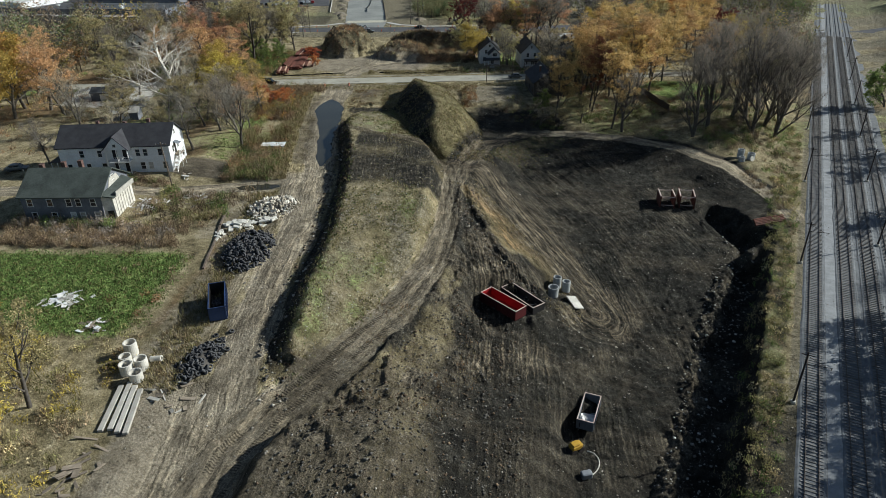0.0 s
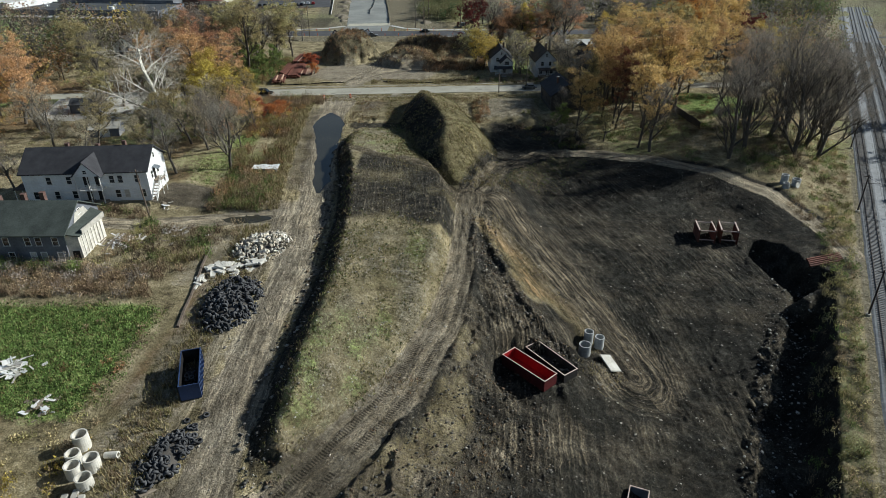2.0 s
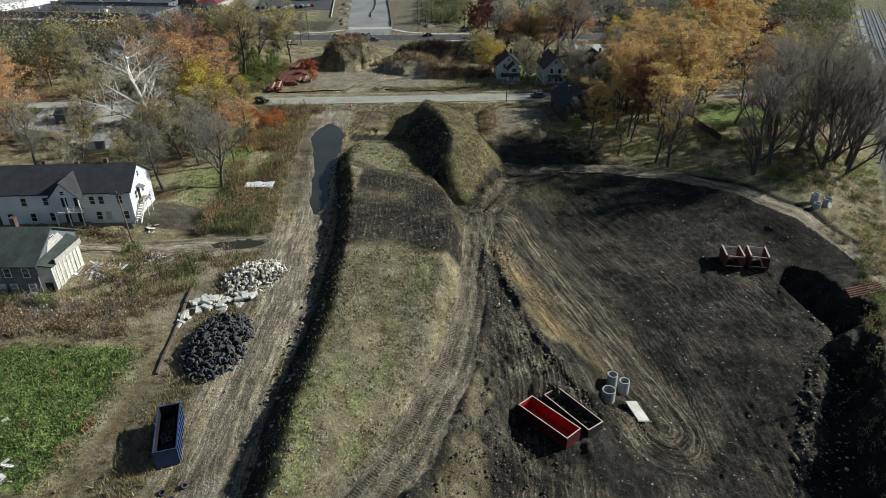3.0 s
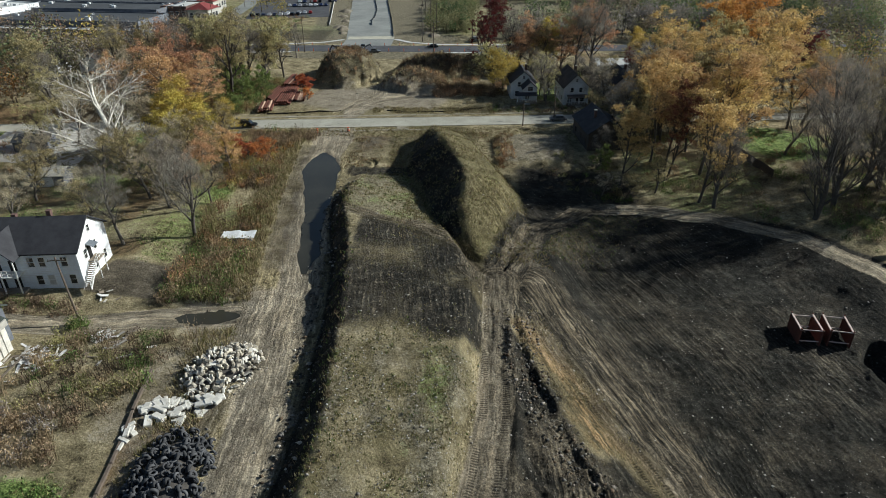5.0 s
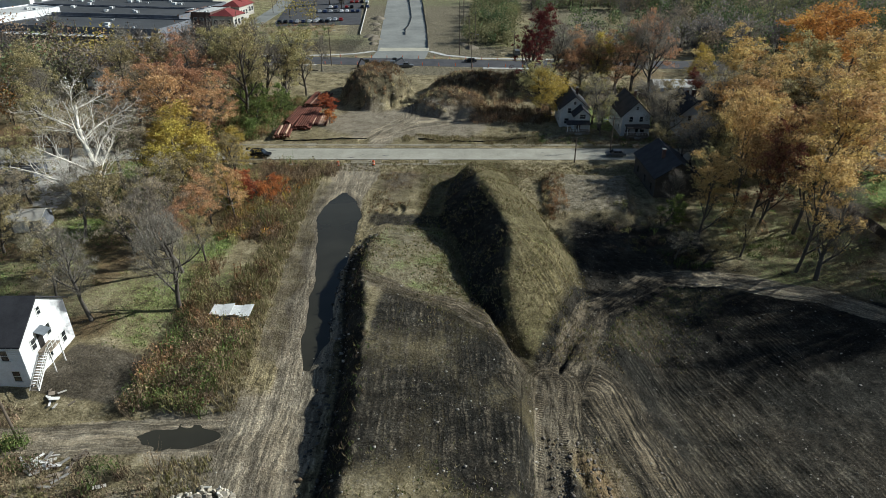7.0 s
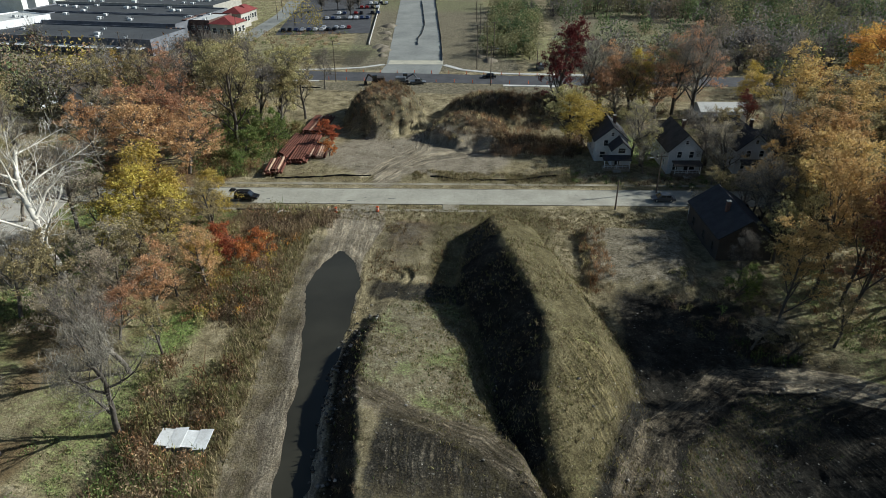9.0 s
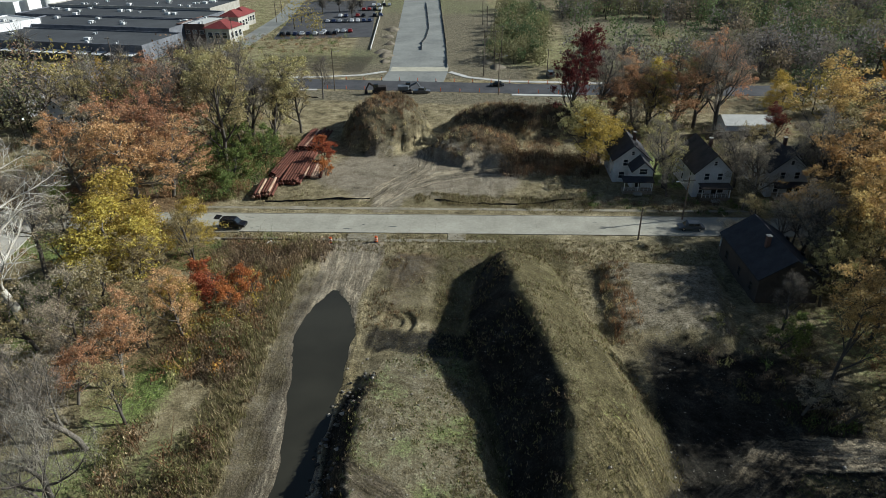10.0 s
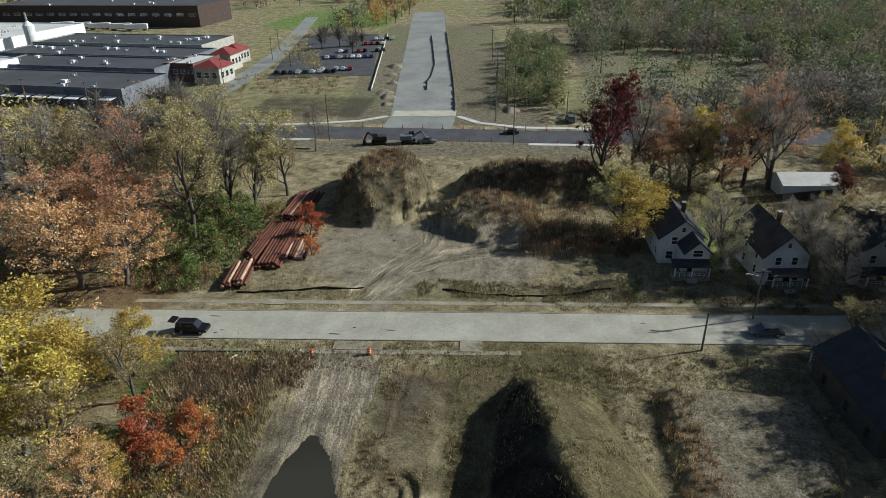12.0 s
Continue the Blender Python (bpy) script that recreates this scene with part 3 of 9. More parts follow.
BOARD = worn("pale_board", (0.56, 0.53, 0.47), (0.32, 0.3, 0.26), 0.6, per_object=0.6)
POLE_WOOD = worn("pole_wood", (0.16, 0.125, 0.095), (0.075, 0.06, 0.048), 0.6)
RED_PAINT = worn("red_paint", (0.4, 0.018, 0.022), (0.24, 0.012, 0.014), 1.5, 0.5, bump=0.1)
# the same red for the dumpster's outside, with its shade in the colour
RED_SHADED = worn("shaded_red_paint", (0.075, 0.012, 0.013), (0.035, 0.008, 0.008), 1.5, 0.6, bump=0.1)
BLACK_PAINT = worn("black_paint", (0.022, 0.02, 0.02), (0.011, 0.01, 0.01), 1.5, 0.6, bump=0.1)
BLUE_PAINT = worn("blue_paint", (0.035, 0.065, 0.16), (0.02, 0.035, 0.08), 1.5, 0.5, bump=0.1)
GREY_PAINT = worn("grey_paint", (0.16, 0.18, 0.2), (0.09, 0.1, 0.115), 1.5, 0.5, bump=0.1)
RIM_PALE = worn("pale_worn_rim", (0.66, 0.54, 0.48), (0.42, 0.3, 0.25), 0.6, 0.6, bump=0.1)
TYRE = worn("black_rubber", (0.085, 0.085, 0.088), (0.028, 0.028, 0.03), 0.5, 0.85, per_object=0.8)
WHITE_SHEET = worn("white_sheet_metal", (0.76, 0.77, 0.76), (0.5, 0.5, 0.48), 1.0, 0.5, bump=0.15)
YELLOW_PAINT = worn("yellow_paint", (0.55, 0.34, 0.04), (0.35, 0.2, 0.025), 0.8, 0.5, bump=0.1)
ORANGE_PLASTIC = worn("orange_plastic", (0.72, 0.14, 0.03), (0.5, 0.09, 0.02), 0.8, 0.5, bump=0.0)
STEEL = worn("galvanised_steel", (0.42, 0.43, 0.44), (0.26, 0.27, 0.28), 0.8, 0.45, 0.6, 0.1)
ROOF_FLAT = worn("flat_roof", (0.075, 0.08, 0.085), (0.045, 0.048, 0.052), 9.0, 0.9, bump=0.1)
ROOF_PALE = worn("pale_flat_roof", (0.6, 0.6, 0.57), (0.42, 0.42, 0.4), 9.0, 0.9, bump=0.1)
ROOF_RED = worn("red_metal_roof", (0.27, 0.06, 0.055), (0.17, 0.04, 0.036), 3.0, 0.6, bump=0.1)
CAR_BLACK = material("black_car_paint", (0.012, 0.012, 0.014), 0.25, 0.3, 0.5)
CHROME = material("car_trim", (0.5, 0.5, 0.5), 0.25, 0.9, 0.5)
FABRIC_BLACK = worn("black_silt_fence", (0.02, 0.02, 0.02), (0.012, 0.011, 0.011), 0.6, 0.9, bump=0.2)


def glass_material():
    m = material("dark_window_glass", (0.02, 0.025, 0.03), 0.08, 0.0, 0.8)
    return m


GLASS = glass_material()


def water_material(name, base):
    m = material(name, base, 0.06, 0, 0.5)
    m.node_tree.nodes["Principled BSDF"].inputs["IOR"].default_value = 1.33
    v = coords(m)
    n = noise_out(m, v, 0.12, 3, 0.5)
    paint(m, ramp(m, n, ((0.35, tuple(c * 0.85 for c in base)), (0.65, tuple(c * 1.15 for c in base)))))
    relief(m, noise_out(m, v, 2.5, 2, 0.5), 0.03, 0.02)
    return m


MUDDY = water_material("muddy_water", (0.036, 0.034, 0.025))
KERB_OLD = worn("dirty_old_kerb", (0.33, 0.31, 0.26), (0.16, 0.145, 0.11), 2.0)
WALK_OLD = worn("overgrown_walk", (0.34, 0.31, 0.245), (0.15, 0.125, 0.07), 2.2)
CAR_PAINTS = [material(n, c, 0.3, 0.3, 0.5) for n, c in (("white_car_paint", (0.7, 0.7, 0.7)), ("silver_car_paint", (0.42, 0.43, 0.45)), ("grey_car_paint", (0.12, 0.125, 0.13)), ("dark_blue_car_paint", (0.03, 0.045, 0.1)), ("dark_red_car_paint", (0.22, 0.02, 0.02)))]


# ---- mesh tools ----
class Buf:
    """Collects vertices and faces for one mesh; tints are one colour a vertex."""

    def __init__(self):
        self.v, self.f, self.t = [], [], []

    def quad(self, pts, tint=None):
        n = len(self.v)
        self.v.extend(pts)
        self.f.append(tuple(range(n, n + len(pts))))
        if tint is not None:
            self.t.extend([tint] * len(pts))

    def box(self, c, s, rz=0.0, top=1.0, tilt=None):
        """A box centred at c with sizes s, turned by rz degrees; top scales its upper face."""
        n = len(self.v)
        a = radians(rz)
        ca, sa = math.cos(a), math.sin(a)
        for k in (-1, 1):
            q = top if k > 0 else 1.0
            for i, j in ((-1, -1), (1, -1), (1, 1), (-1, 1)):
                x, y, z = i * s[0] / 2 * q, j * s[1] / 2 * q, k * s[2] / 2
                p = Vector((x, y, z))
                if tilt is not None:
                    p = tilt @ p
                self.v.append((c[0] + p.x * ca - p.y * sa, c[1] + p.x * sa + p.y * ca, c[2] + p.z))
        for f in ((0, 3, 2, 1), (4, 5, 6, 7), (0, 1, 5, 4), (1, 2, 6, 5), (2, 3, 7, 6), (3, 0, 4, 7)):
            self.f.append(tuple(n + i for i in f))
        return self

    def tube(self, a, b, ra, rb, sides=6, caps=True):
        a, b = Vector(a), Vector(b)
        d = (b - a).normalized()
        x = d.orthogonal().normalized()
        y = d.cross(x)
        n = len(self.v)
        for p, r in ((a, ra), (b, rb)):
            for i in range(sides):
                w = 2 * math.pi * i / sides
                self.v.append(tuple(p + x * (r * math.cos(w)) + y * (r * math.sin(w))))
        for i in range(sides):
            j = (i + 1) % sides
            self.f.append((n + i, n + j, n + sides + j, n + sides + i))
        if caps:
            self.f.append(tuple(n + i for i in reversed(range(sides))))
            self.f.append(tuple(n + sides + i for i in range(sides)))
        return self

    def ring(self, c, r, h, wall, sides=20, tilt=None):
        """An upright open pipe of outer radius r, height h and that wall."""
        n = len(self.v)
        for rr, z in ((r, 0), (r, h), (r - wall, h), (r - wall, 0.05)):
            for i in range(sides):
                w = 2 * math.pi * i / sides
                p = Vector((rr * math.cos(w), rr * math.sin(w), z))
                if tilt is not None:
                    p = tilt @ p
                self.v.append((c[0] + p.x, c[1] + p.y, c[2] + p.z))
        for k in range(3):
            for i in range(sides):
                j = (i + 1) % sides
                self.f.append((n + k * sides + i, n + k * sides + j, n + (k + 1) * sides + j, n + (k + 1) * sides + i))
        return self

    def mesh(self, name, mat, smooth_faces=False):
        me = bpy.data.meshes.new(name)
        me.from_pydata(self.v, [], self.f)
        if self.t:
            layer = me.color_attributes.new("tint", "FLOAT_COLOR", "POINT")
            layer.data.foreach_set("color", np.array([(*c, 1.0) for c in self.t], float).ravel())
        if smooth_faces:
            me.polygons.foreach_set("use_smooth", np.ones(len(me.polygons), bool))
        me.materials.append(mat)
        me.update()
        return me


def bevelled(buf, width):
    """The same solid with its edges rounded off."""
    bm = bmesh.new()
    vs = [bm.verts.new(p) for p in buf.v]
    for f in buf.f:
        bm.faces.new([vs[i] for i in f])
    bmesh.ops.recalc_face_normals(bm, faces=bm.faces)
    bmesh.ops.bevel(bm, geom=list(bm.edges), offset=width, segments=1, affect="EDGES", clamp_overlap=True)
    out = Buf()
    bm.verts.index_update()
    out.v = [tuple(v.co) for v in bm.verts]
    out.f = [tuple(v.index for v in f.verts) for f in bm.faces]
    bm.free()
    return out


def part(name, buf, mat, parent, label="", smooth_faces=False):
    me = buf if isinstance(buf, bpy.types.Mesh) else buf.mesh(name, mat, smooth_faces)
    ob = new(name, me)
    ob.parent = parent
    if label:
        ob["label"] = label
    return ob


def thing(name, x, y, z, rz=0.0, label="", category="", group="", kind=""):
    ob = new(name)
    ob.empty_display_size = 0.3
    ob.matrix_basis = pose(x, y, z, 0, 0, rz)
    return tagged(ob, label, category, group, kind)


def lone(name, buf, mat, label, category, group="", kind="", smooth_faces=False):
    return tagged(new(name, buf.mesh(name, mat, smooth_faces)), label, category, group, kind)

# ---- ground ----
def spaced(stops, steps, far_lo, far_hi, grow=1.15):
    """Even steps between the stops, then steps that grow out to the far ends."""
    mid = [stops[0]]
    for hi, step in zip(stops[1:], steps):
        mid += list(np.linspace(mid[-1], hi, int(round((hi - mid[-1]) / step)) + 1)[1:])
    for sign, end in ((-1, far_lo), (1, far_hi)):
        v, s = (mid[0], steps[0]) if sign < 0 else (mid[-1], steps[-1])
        while (v > end) if sign < 0 else (v < end):
            s *= grow
            v += sign * s
            mid.insert(0, v) if sign < 0 else mid.append(v)
    return np.array(mid)


def zones(x, y):
    """Which kinds of ground cover lie where: seven masks between 0 and 1. Soil also darkens some shaded ground."""
    u = rail_u(x, y)
    n1, n2 = grain(x, y, 7.0, 21), grain(x, y, 3.0, 22)
    wob = 1.6 * n1 + 0.9 * n2
    haul, _ = beside(x, y, HAUL)
    trk, _ = beside(x, y, TRACK)
    bnd, _ = beside(x, y, BEND)
    dsc, _ = beside(x, y, DESCENT)
    lane, _ = beside(x, y, LANE)
    rdg, crest = beside(x, y, RIDGE)
    foot = np.interp(y, [60, 70, 84, 102, 125, 140, 154, 166, 182], [-20.5, -23.4, -23.2, -22.5, -23.9, -25.8, -28.8, -31.0, -29])
    edge_e = np.interp(y, [20, 43, 52.6, 59.4, 67.4, 78.3, 92, 107, 132, 140, 150, 160], [-26, -25.3, -23.5, -20.6, -15.4, -9.0, -4.3, -1.6, -0.2, -1, -4.5, -9])
    # black soil: the pit and its side, the scraped north part of the terrace
    soil = smooth(0, 2.5, x - edge_e + wob * 0.5) * smooth(173, 165, y + wob) * smooth(-4, -6, u)
    soil = np.where((bnd < -3) & (y > 140), soil * smooth(6, 2, np.abs(bnd)), soil)
    scraped = smooth(-23.5, -21.5, x) * smooth(116, 124, y + wob * 1.6) * smooth(156, 150, y + wob + 0.55 * (x + 16))
    # the west bank's shade, laid into the soil mask as darker ground
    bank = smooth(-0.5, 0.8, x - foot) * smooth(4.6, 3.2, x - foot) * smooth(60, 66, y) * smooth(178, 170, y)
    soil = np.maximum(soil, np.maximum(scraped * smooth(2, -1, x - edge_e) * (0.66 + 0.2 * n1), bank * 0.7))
    south = smooth(0, 3, x - np.interp(y, [20, 44, 66], [-20, -19, -8])) * smooth(70, 62, y) * 0.6
    soil = np.maximum(soil, south)
    knoll = smooth(-21, -17, x + wob) * smooth(8, -4, x + wob * 2) * smooth(68, 60, y + 0.4 * x + wob * 2)
    soil = soil * (1 - 0.5 * knoll)
    # black soil east of the heap, deepened for the tree shade on it
    soil = np.maximum(soil, 0.8 * smooth(4, 9, x) * smooth(148, 153, y) * smooth(191, 185, y) * smooth(40, 28, x + wob))
    soil = np.maximum(soil, 0.47 * smooth(1.0, 2.5, shape(x, y)) * smooth(245, 249, y) * smooth(298, 292, y))
    soil = np.maximum(soil, 0.5 * smooth(331, 335, y) * smooth(368, 364, y) * smooth(-108, -104, x) * smooth(-64, -68, x))
    # the spoil heap's unlit west flank, darkened through the soil mask
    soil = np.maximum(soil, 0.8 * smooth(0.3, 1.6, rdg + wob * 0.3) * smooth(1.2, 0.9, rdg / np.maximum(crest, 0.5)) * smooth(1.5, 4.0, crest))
    soil = np.maximum(soil, 0.66 * smooth(-31.5, -29, x + wob * 0.4) * smooth(-13, -16, x) * smooth(3.6, 1.8, np.abs(y - 183 + 0.1 * (x + 22)) + wob * 0.6))
    soil = np.maximum(soil, smooth(-7.5, -6.5, u) * smooth(-1, -2.5, u + wob * 0.4) * smooth(135, 125, y) * np.clip(0.42 + 0.25 * n2, 0, 0.6))
    # ochre slopes where the topsoil is scraped off
    ochre = smooth(0.5, 3.0, dsc + wob * 0.9) * smooth(12.5, 7.0, dsc + wob * 1.6) * smooth(133, 126, y) * smooth(99, 108, y + wob * 2)
    side, _ = beside(x, y, ((2.4, 93, 0), (1.2, 86, 0), (0.4, 78, 0), (-3.2, 70.5, 0), (-6, 66, 0)))
    ochre = np.maximum(ochre, smooth(3.6, 0.6, np.abs(side) + wob * 1.5) * 0.62)
    ochre = np.maximum(ochre, 0.5 * smooth(5, 2, np.hypot(x + 4, (y - 57) * 0.6) + wob))
    soil = soil * (1 - 0.92 * ochre)
    # weedy inside of the bend
    weedy = smooth(2.2, 4, bnd) * smooth(15, 8, bnd + wob * 1.5) * smooth(36, 24, x + wob) * smooth(6, 11, x) * smooth(146, 152, y)
    soil = soil * (1 - 0.4 * weedy)
    # tan tyre-beaten dirt
    dirt = smooth(4.6, 2.8, np.abs(haul) + wob * 0.8 - 1.8 * smooth(190, 208, y)) * smooth(214, 210, y)
    dirt = np.maximum(dirt, smooth(0.5, -0.4, np.abs(trk) + wob * 0.12 - np.interp(y, [60, 82, 100, 130], [3.4, 3.1, 2.3, 2.0])) * 0.78)
    dirt = np.maximum(dirt, smooth(2.9, 2.0, np.abs(bnd) + wob * 0.25) * mix(0.36, 0.95, smooth(20, 32, x)))
    dirt = np.maximum(dirt, smooth(6.5, 2.5, np.abs(dsc) + wob * 0.6) * 0.26)
    dirt = np.maximum(dirt, smooth(3.0, 2.0, np.abs(lane) + wob * 0.3))
    dirt = np.maximum(dirt, smooth(-38, -34, x) * smooth(-22, -25, x) * smooth(72, 60, y + wob * 2) * 0.9)
    dirt = np.maximum(dirt, smooth(17, 9, np.hypot((x + 33) * 0.55, y - 243) + wob) * 0.85)
    dirt = np.maximum(dirt, smooth(4.0, 1.5, np.abs(x + 36.5 - 0.12 * (y - 226)) + wob * 0.5) * smooth(223, 225, y) * smooth(262, 254, y))
    pathn, _ = beside(x, y, PATH_N)
    dirt = np.maximum(dirt, smooth(1.7, 0.6, np.abs(pathn) + wob * 0.3) * 0.3)
    link, _ = beside(x, y, ((-8, 62, 0), (0, 70, 0), (8, 75, 0), (16, 79, 0)))
    dirt = np.maximum(dirt, smooth(2.2, 0.4, np.abs(link) + wob * 0.5) * 0.3)
    dirt = np.maximum(dirt, 0.55 * smooth(-42, -38, x + wob) * smooth(-28, -32, x) * smooth(58, 64, y) * smooth(116, 108, y))
    dirt = np.maximum(dirt, 0.85 * smooth(11, 6, np.hypot((x + 34) * 0.8, y - 127) + wob))
    dirt = np.maximum(dirt, 0.5 * smooth(-47, -43, x + wob) * smooth(-30, -33, x) * smooth(99, 102, y) * smooth(121, 117, y + wob))
    # green: the field below the houses, lawns among the trees, grass on the terrace
    green = smooth(-41, -46, x + wob) * smooth(70, 75, y + wob) * smooth(97, 93, y + wob * 0.6)
    green = np.maximum(green, smooth(9, 5, np.hypot((x - 71) * 0.6, (y - 205) * 0.6) + wob * 0.8))
    green = np.maximum(green, 0.42 * smooth(-57, -48, x) * smooth(-38, -43, x) * smooth(134, 138, y) * smooth(170, 160, y))
    green = np.maximum(green, 0.6 * smooth(-52, -58, x + wob) * smooth(196, 200, y) * smooth(211, 209, y))
    terr = smooth(2, 4, x - foot) * smooth(-0.5, -1.5, x - edge_e) * smooth(66, 72, y) * smooth(122, 114, y + wob * 1.5)
    green = np.maximum(green, terr * np.clip(0.1 + 0.26 * grain(x * 2.4, y * 0.6, 6.0, 24) + 0.22 * n2 + 0.16 * smooth(2.5, 0.8, np.abs(x - edge_e + 5.5)) + 0.2 * smooth(5.5, 3, x - foot) + 0.1 * smooth(100, 84, y), 0, 0.46))
    green = np.maximum(green, 0.6 * smooth(14, 10, np.hypot(x - 22, y - 252) + wob))
    green = np.maximum(green, 0.4 * smooth(24, 34, x) * smooth(163, 172, y) * smooth(216, 208, y) * smooth(-0.7, 0.2, n1))
    green = np.maximum(green, 0.36 * weedy)
    green = np.maximum(green, 0.26 * smooth(12, 8, np.abs(rdg) + wob) * smooth(-0.2, 0.5, n1))
    green = np.maximum(green, 0.45 * smooth(-7.5, -6.5, u) * smooth(-1, -2, u) * smooth(130, 122, y) * smooth(-0.8, 0.2, n1))
    green = np.maximum(green, 0.22 * smooth(64, 70, x) * smooth(120, 130, y) * smooth(-1, -4, u) * smooth(-0.8, 0.2, n1))
    green = np.maximum(green, 0.38 * smooth(330, 350, y) * smooth(-0.6, 0.4, grain(x, y, 40, 30)))
    green = np.maximum(green, smooth(520, 540, y) * smooth(-180, -170, x) * smooth(-95, -105, x) * smooth(600, 590, y))
    north = smooth(2, 4, x - foot) * smooth(150, 157, y + 0.4 * (x + 18)) * smooth(188, 182, y) * smooth(-11, -14, x + 0.2 * (y - 165))
    green = np.maximum(green, north * (0.3 + 0.2 * n2))
    yard = smooth(-49, -53, x + wob) * smooth(-96, -88, x) * smooth(138, 142, y + wob * 0.5) * smooth(200, 192, y)
    green = np.maximum(green, yard * np.clip(0.44 + 0.3 * grain(x, y, 9, 31), 0.1, 0.66))
    green = np.maximum(green, 0.72 * smooth(7.5, 4.5, np.hypot((x + 67) * 0.8, y - 203.5) + wob * 0.6))
    # straw: the spoil heap, the field edges, the north heaps, patches on the terrace
    straw = smooth(13, 9, np.abs(rdg) + wob) * 0.75
    straw = np.maximum(straw, 0.8 * smooth(6.2, 7.2, haul + wob * 0.3) * smooth(12.5, 10.5, haul + wob * 0.5) * smooth(134, 140, y) * smooth(205, 198, y))
    straw = np.maximum(straw, 0.42 * smooth(-34, -30, x) * smooth(-12, -16, x) * smooth(184, 190, y) * smooth(212, 209, y))
    straw = np.maximum(straw, 0.6 * ochre)
    straw = np.maximum(straw, 0.5 * smooth(232, 229, y) * smooth(226.5, 228, y))
    straw = np.maximum(straw, terr * np.clip(0.36 + 0.4 * grain(x, y, 2.4, 25), 0, 0.7))
    straw = np.maximum(straw, 0.55 * smooth(-44, -40, x) * smooth(-28, -34, x) * smooth(100, 90, y) * smooth(60, 70, y))
    # pale gravel and crushed concrete
    dirt = np.maximum(dirt, 0.45 * smooth(3.4, 5.0, x) * smooth(20.5, 17.5, x + (205 - y) * 0.12 - 2) * smooth(187, 190, y + wob * 0.4) * smooth(210, 206, y))
    pale = 0.85 * smooth(3.4, 5.0, x) * smooth(20.5, 17.5, x + (205 - y) * 0.12 - 2) * smooth(187, 190, y + wob * 0.4) * smooth(210, 206, y)
    pale = np.maximum(pale, terr * np.clip(0.5 + 0.4 * grain(x * 1.6, y * 0.7, 3.6, 26), 0.1, 0.9))
    pale = np.maximum(pale, north * 0.55)
    # trench floor: pale rubble, made paler to lift the deep shade there
    pale = np.maximum(pale, 0.5 * smooth(-12.6, -11.6, u + wob * 0.4) * smooth(-8.5, -10, u + wob * 0.5) * smooth(118, 110, y))
    pale = np.maximum(pale, 0.9 * smooth(1.2, 0.5, np.abs(beside(x, y, DAM)[0]) + 0.2 * n2))
    pale = np.maximum(pale, 0.62 * knoll * smooth(-0.5, 0.4, n1))
    pale = np.maximum(pale, smooth(-1.8, -0.6, u) * smooth(17, 14, u + wob))
    pale = np.maximum(pale, 0.7 * smooth(17, 20, u) * smooth(45, 38, u + wob))
    pale = np.maximum(pale, 0.95 * smooth(324, 328, y) * smooth(-78, -70, x + (y - 338) * 0.14) * smooth(-4, -16, x + (y - 338) * 0.14) * smooth(560, 540, y))
    pale = np.maximum(pale, 0.9 * smooth(296, 301, y + wob) * smooth(312, 309, y + wob) * smooth(-85, -80, x) * smooth(10, 0, x))
    pale = np.maximum(pale, (0.5 + 0.2 * n1 + 0.35 * smooth(58, 40, np.hypot(x - 32, y - 395))) * smooth(330, 340, y) * smooth(2, 8, x) * smooth(700, 600, y))
    yard_soil = smooth(-62, -60, x + wob * 0.4) * smooth(-46.5, -49, x + wob * 0.6) * smooth(129.8, 131, y) * smooth(141, 138, y + wob * 0.7)
    green, straw = green * (1 - yard_soil), straw * (1 - yard_soil)
    # fallen leaves
    leaf = 0.6 * smooth(-58, -66, x + wob * 1.5) * smooth(140, 150, y) * smooth(300, 280, y) * smooth(0.0, 0.6, grain(x, y, 14, 33))
    leaf = np.maximum(leaf, 0.8 * smooth(-66, -72, x + wob) * smooth(208, 212, y) * smooth(240, 226, y))
    leaf = np.maximum(leaf, 0.5 * smooth(30, 40, x) * smooth(185, 192, y) * smooth(0.1, 0.6, grain(x, y, 9, 35)))
    leaf = np.maximum(leaf, 0.85 * smooth(-43, -39, x) * smooth(-30, -35, x) * smooth(118, 110, y) * smooth(66, 76, y) * smooth(-0.1, 0.5, n1))
    for cx, cy, rx, ry in ((-46, 272, 8, 10), (-15, 276, 14, 8), (-16, 256, 7, 6)):
        leaf = np.maximum(leaf, 0.72 * smooth(1.1, 0.7, np.hypot((x - cx) / rx, (y - cy) / ry) + 0.1 * n2))
    leaf = np.maximum(leaf, 0.5 * ochre)
    leaf = np.maximum(leaf, 0.58 * smooth(-33, -30, x) * smooth(-14, -18, x) * smooth(186, 190, y) * smooth(211, 208, y) * smooth(-0.4, 0.4, n1))
    leaf = np.maximum(leaf, yard * 0.55 * smooth(0.05, 0.5, grain(x, y, 6, 32)))
    earthy = 0.58 * smooth(9, 4, np.abs(dsc + 1.5) + wob)
    earthy = np.maximum(earthy, 0.8 * yard_soil)
    earthy = np.maximum(earthy, 0.55 * smooth(1.5, 3.0, haul + wob * 0.3) * smooth(7.2, 6.0, haul + wob * 0.3) * smooth(136, 142, y) * smooth(206, 198, y))
    earthy = np.maximum(earthy, 0.6 * smooth(-33.5, -31.5, x) * smooth(-14, -17, x) * smooth(188, 192, y + wob) * smooth(210, 207, y) * np.clip(0.7 + 0.5 * n1, 0, 1))
    earthy = np.maximum(earthy, 0.4 * smooth(3.8, 2.4, np.abs(trk) + wob * 0.4))
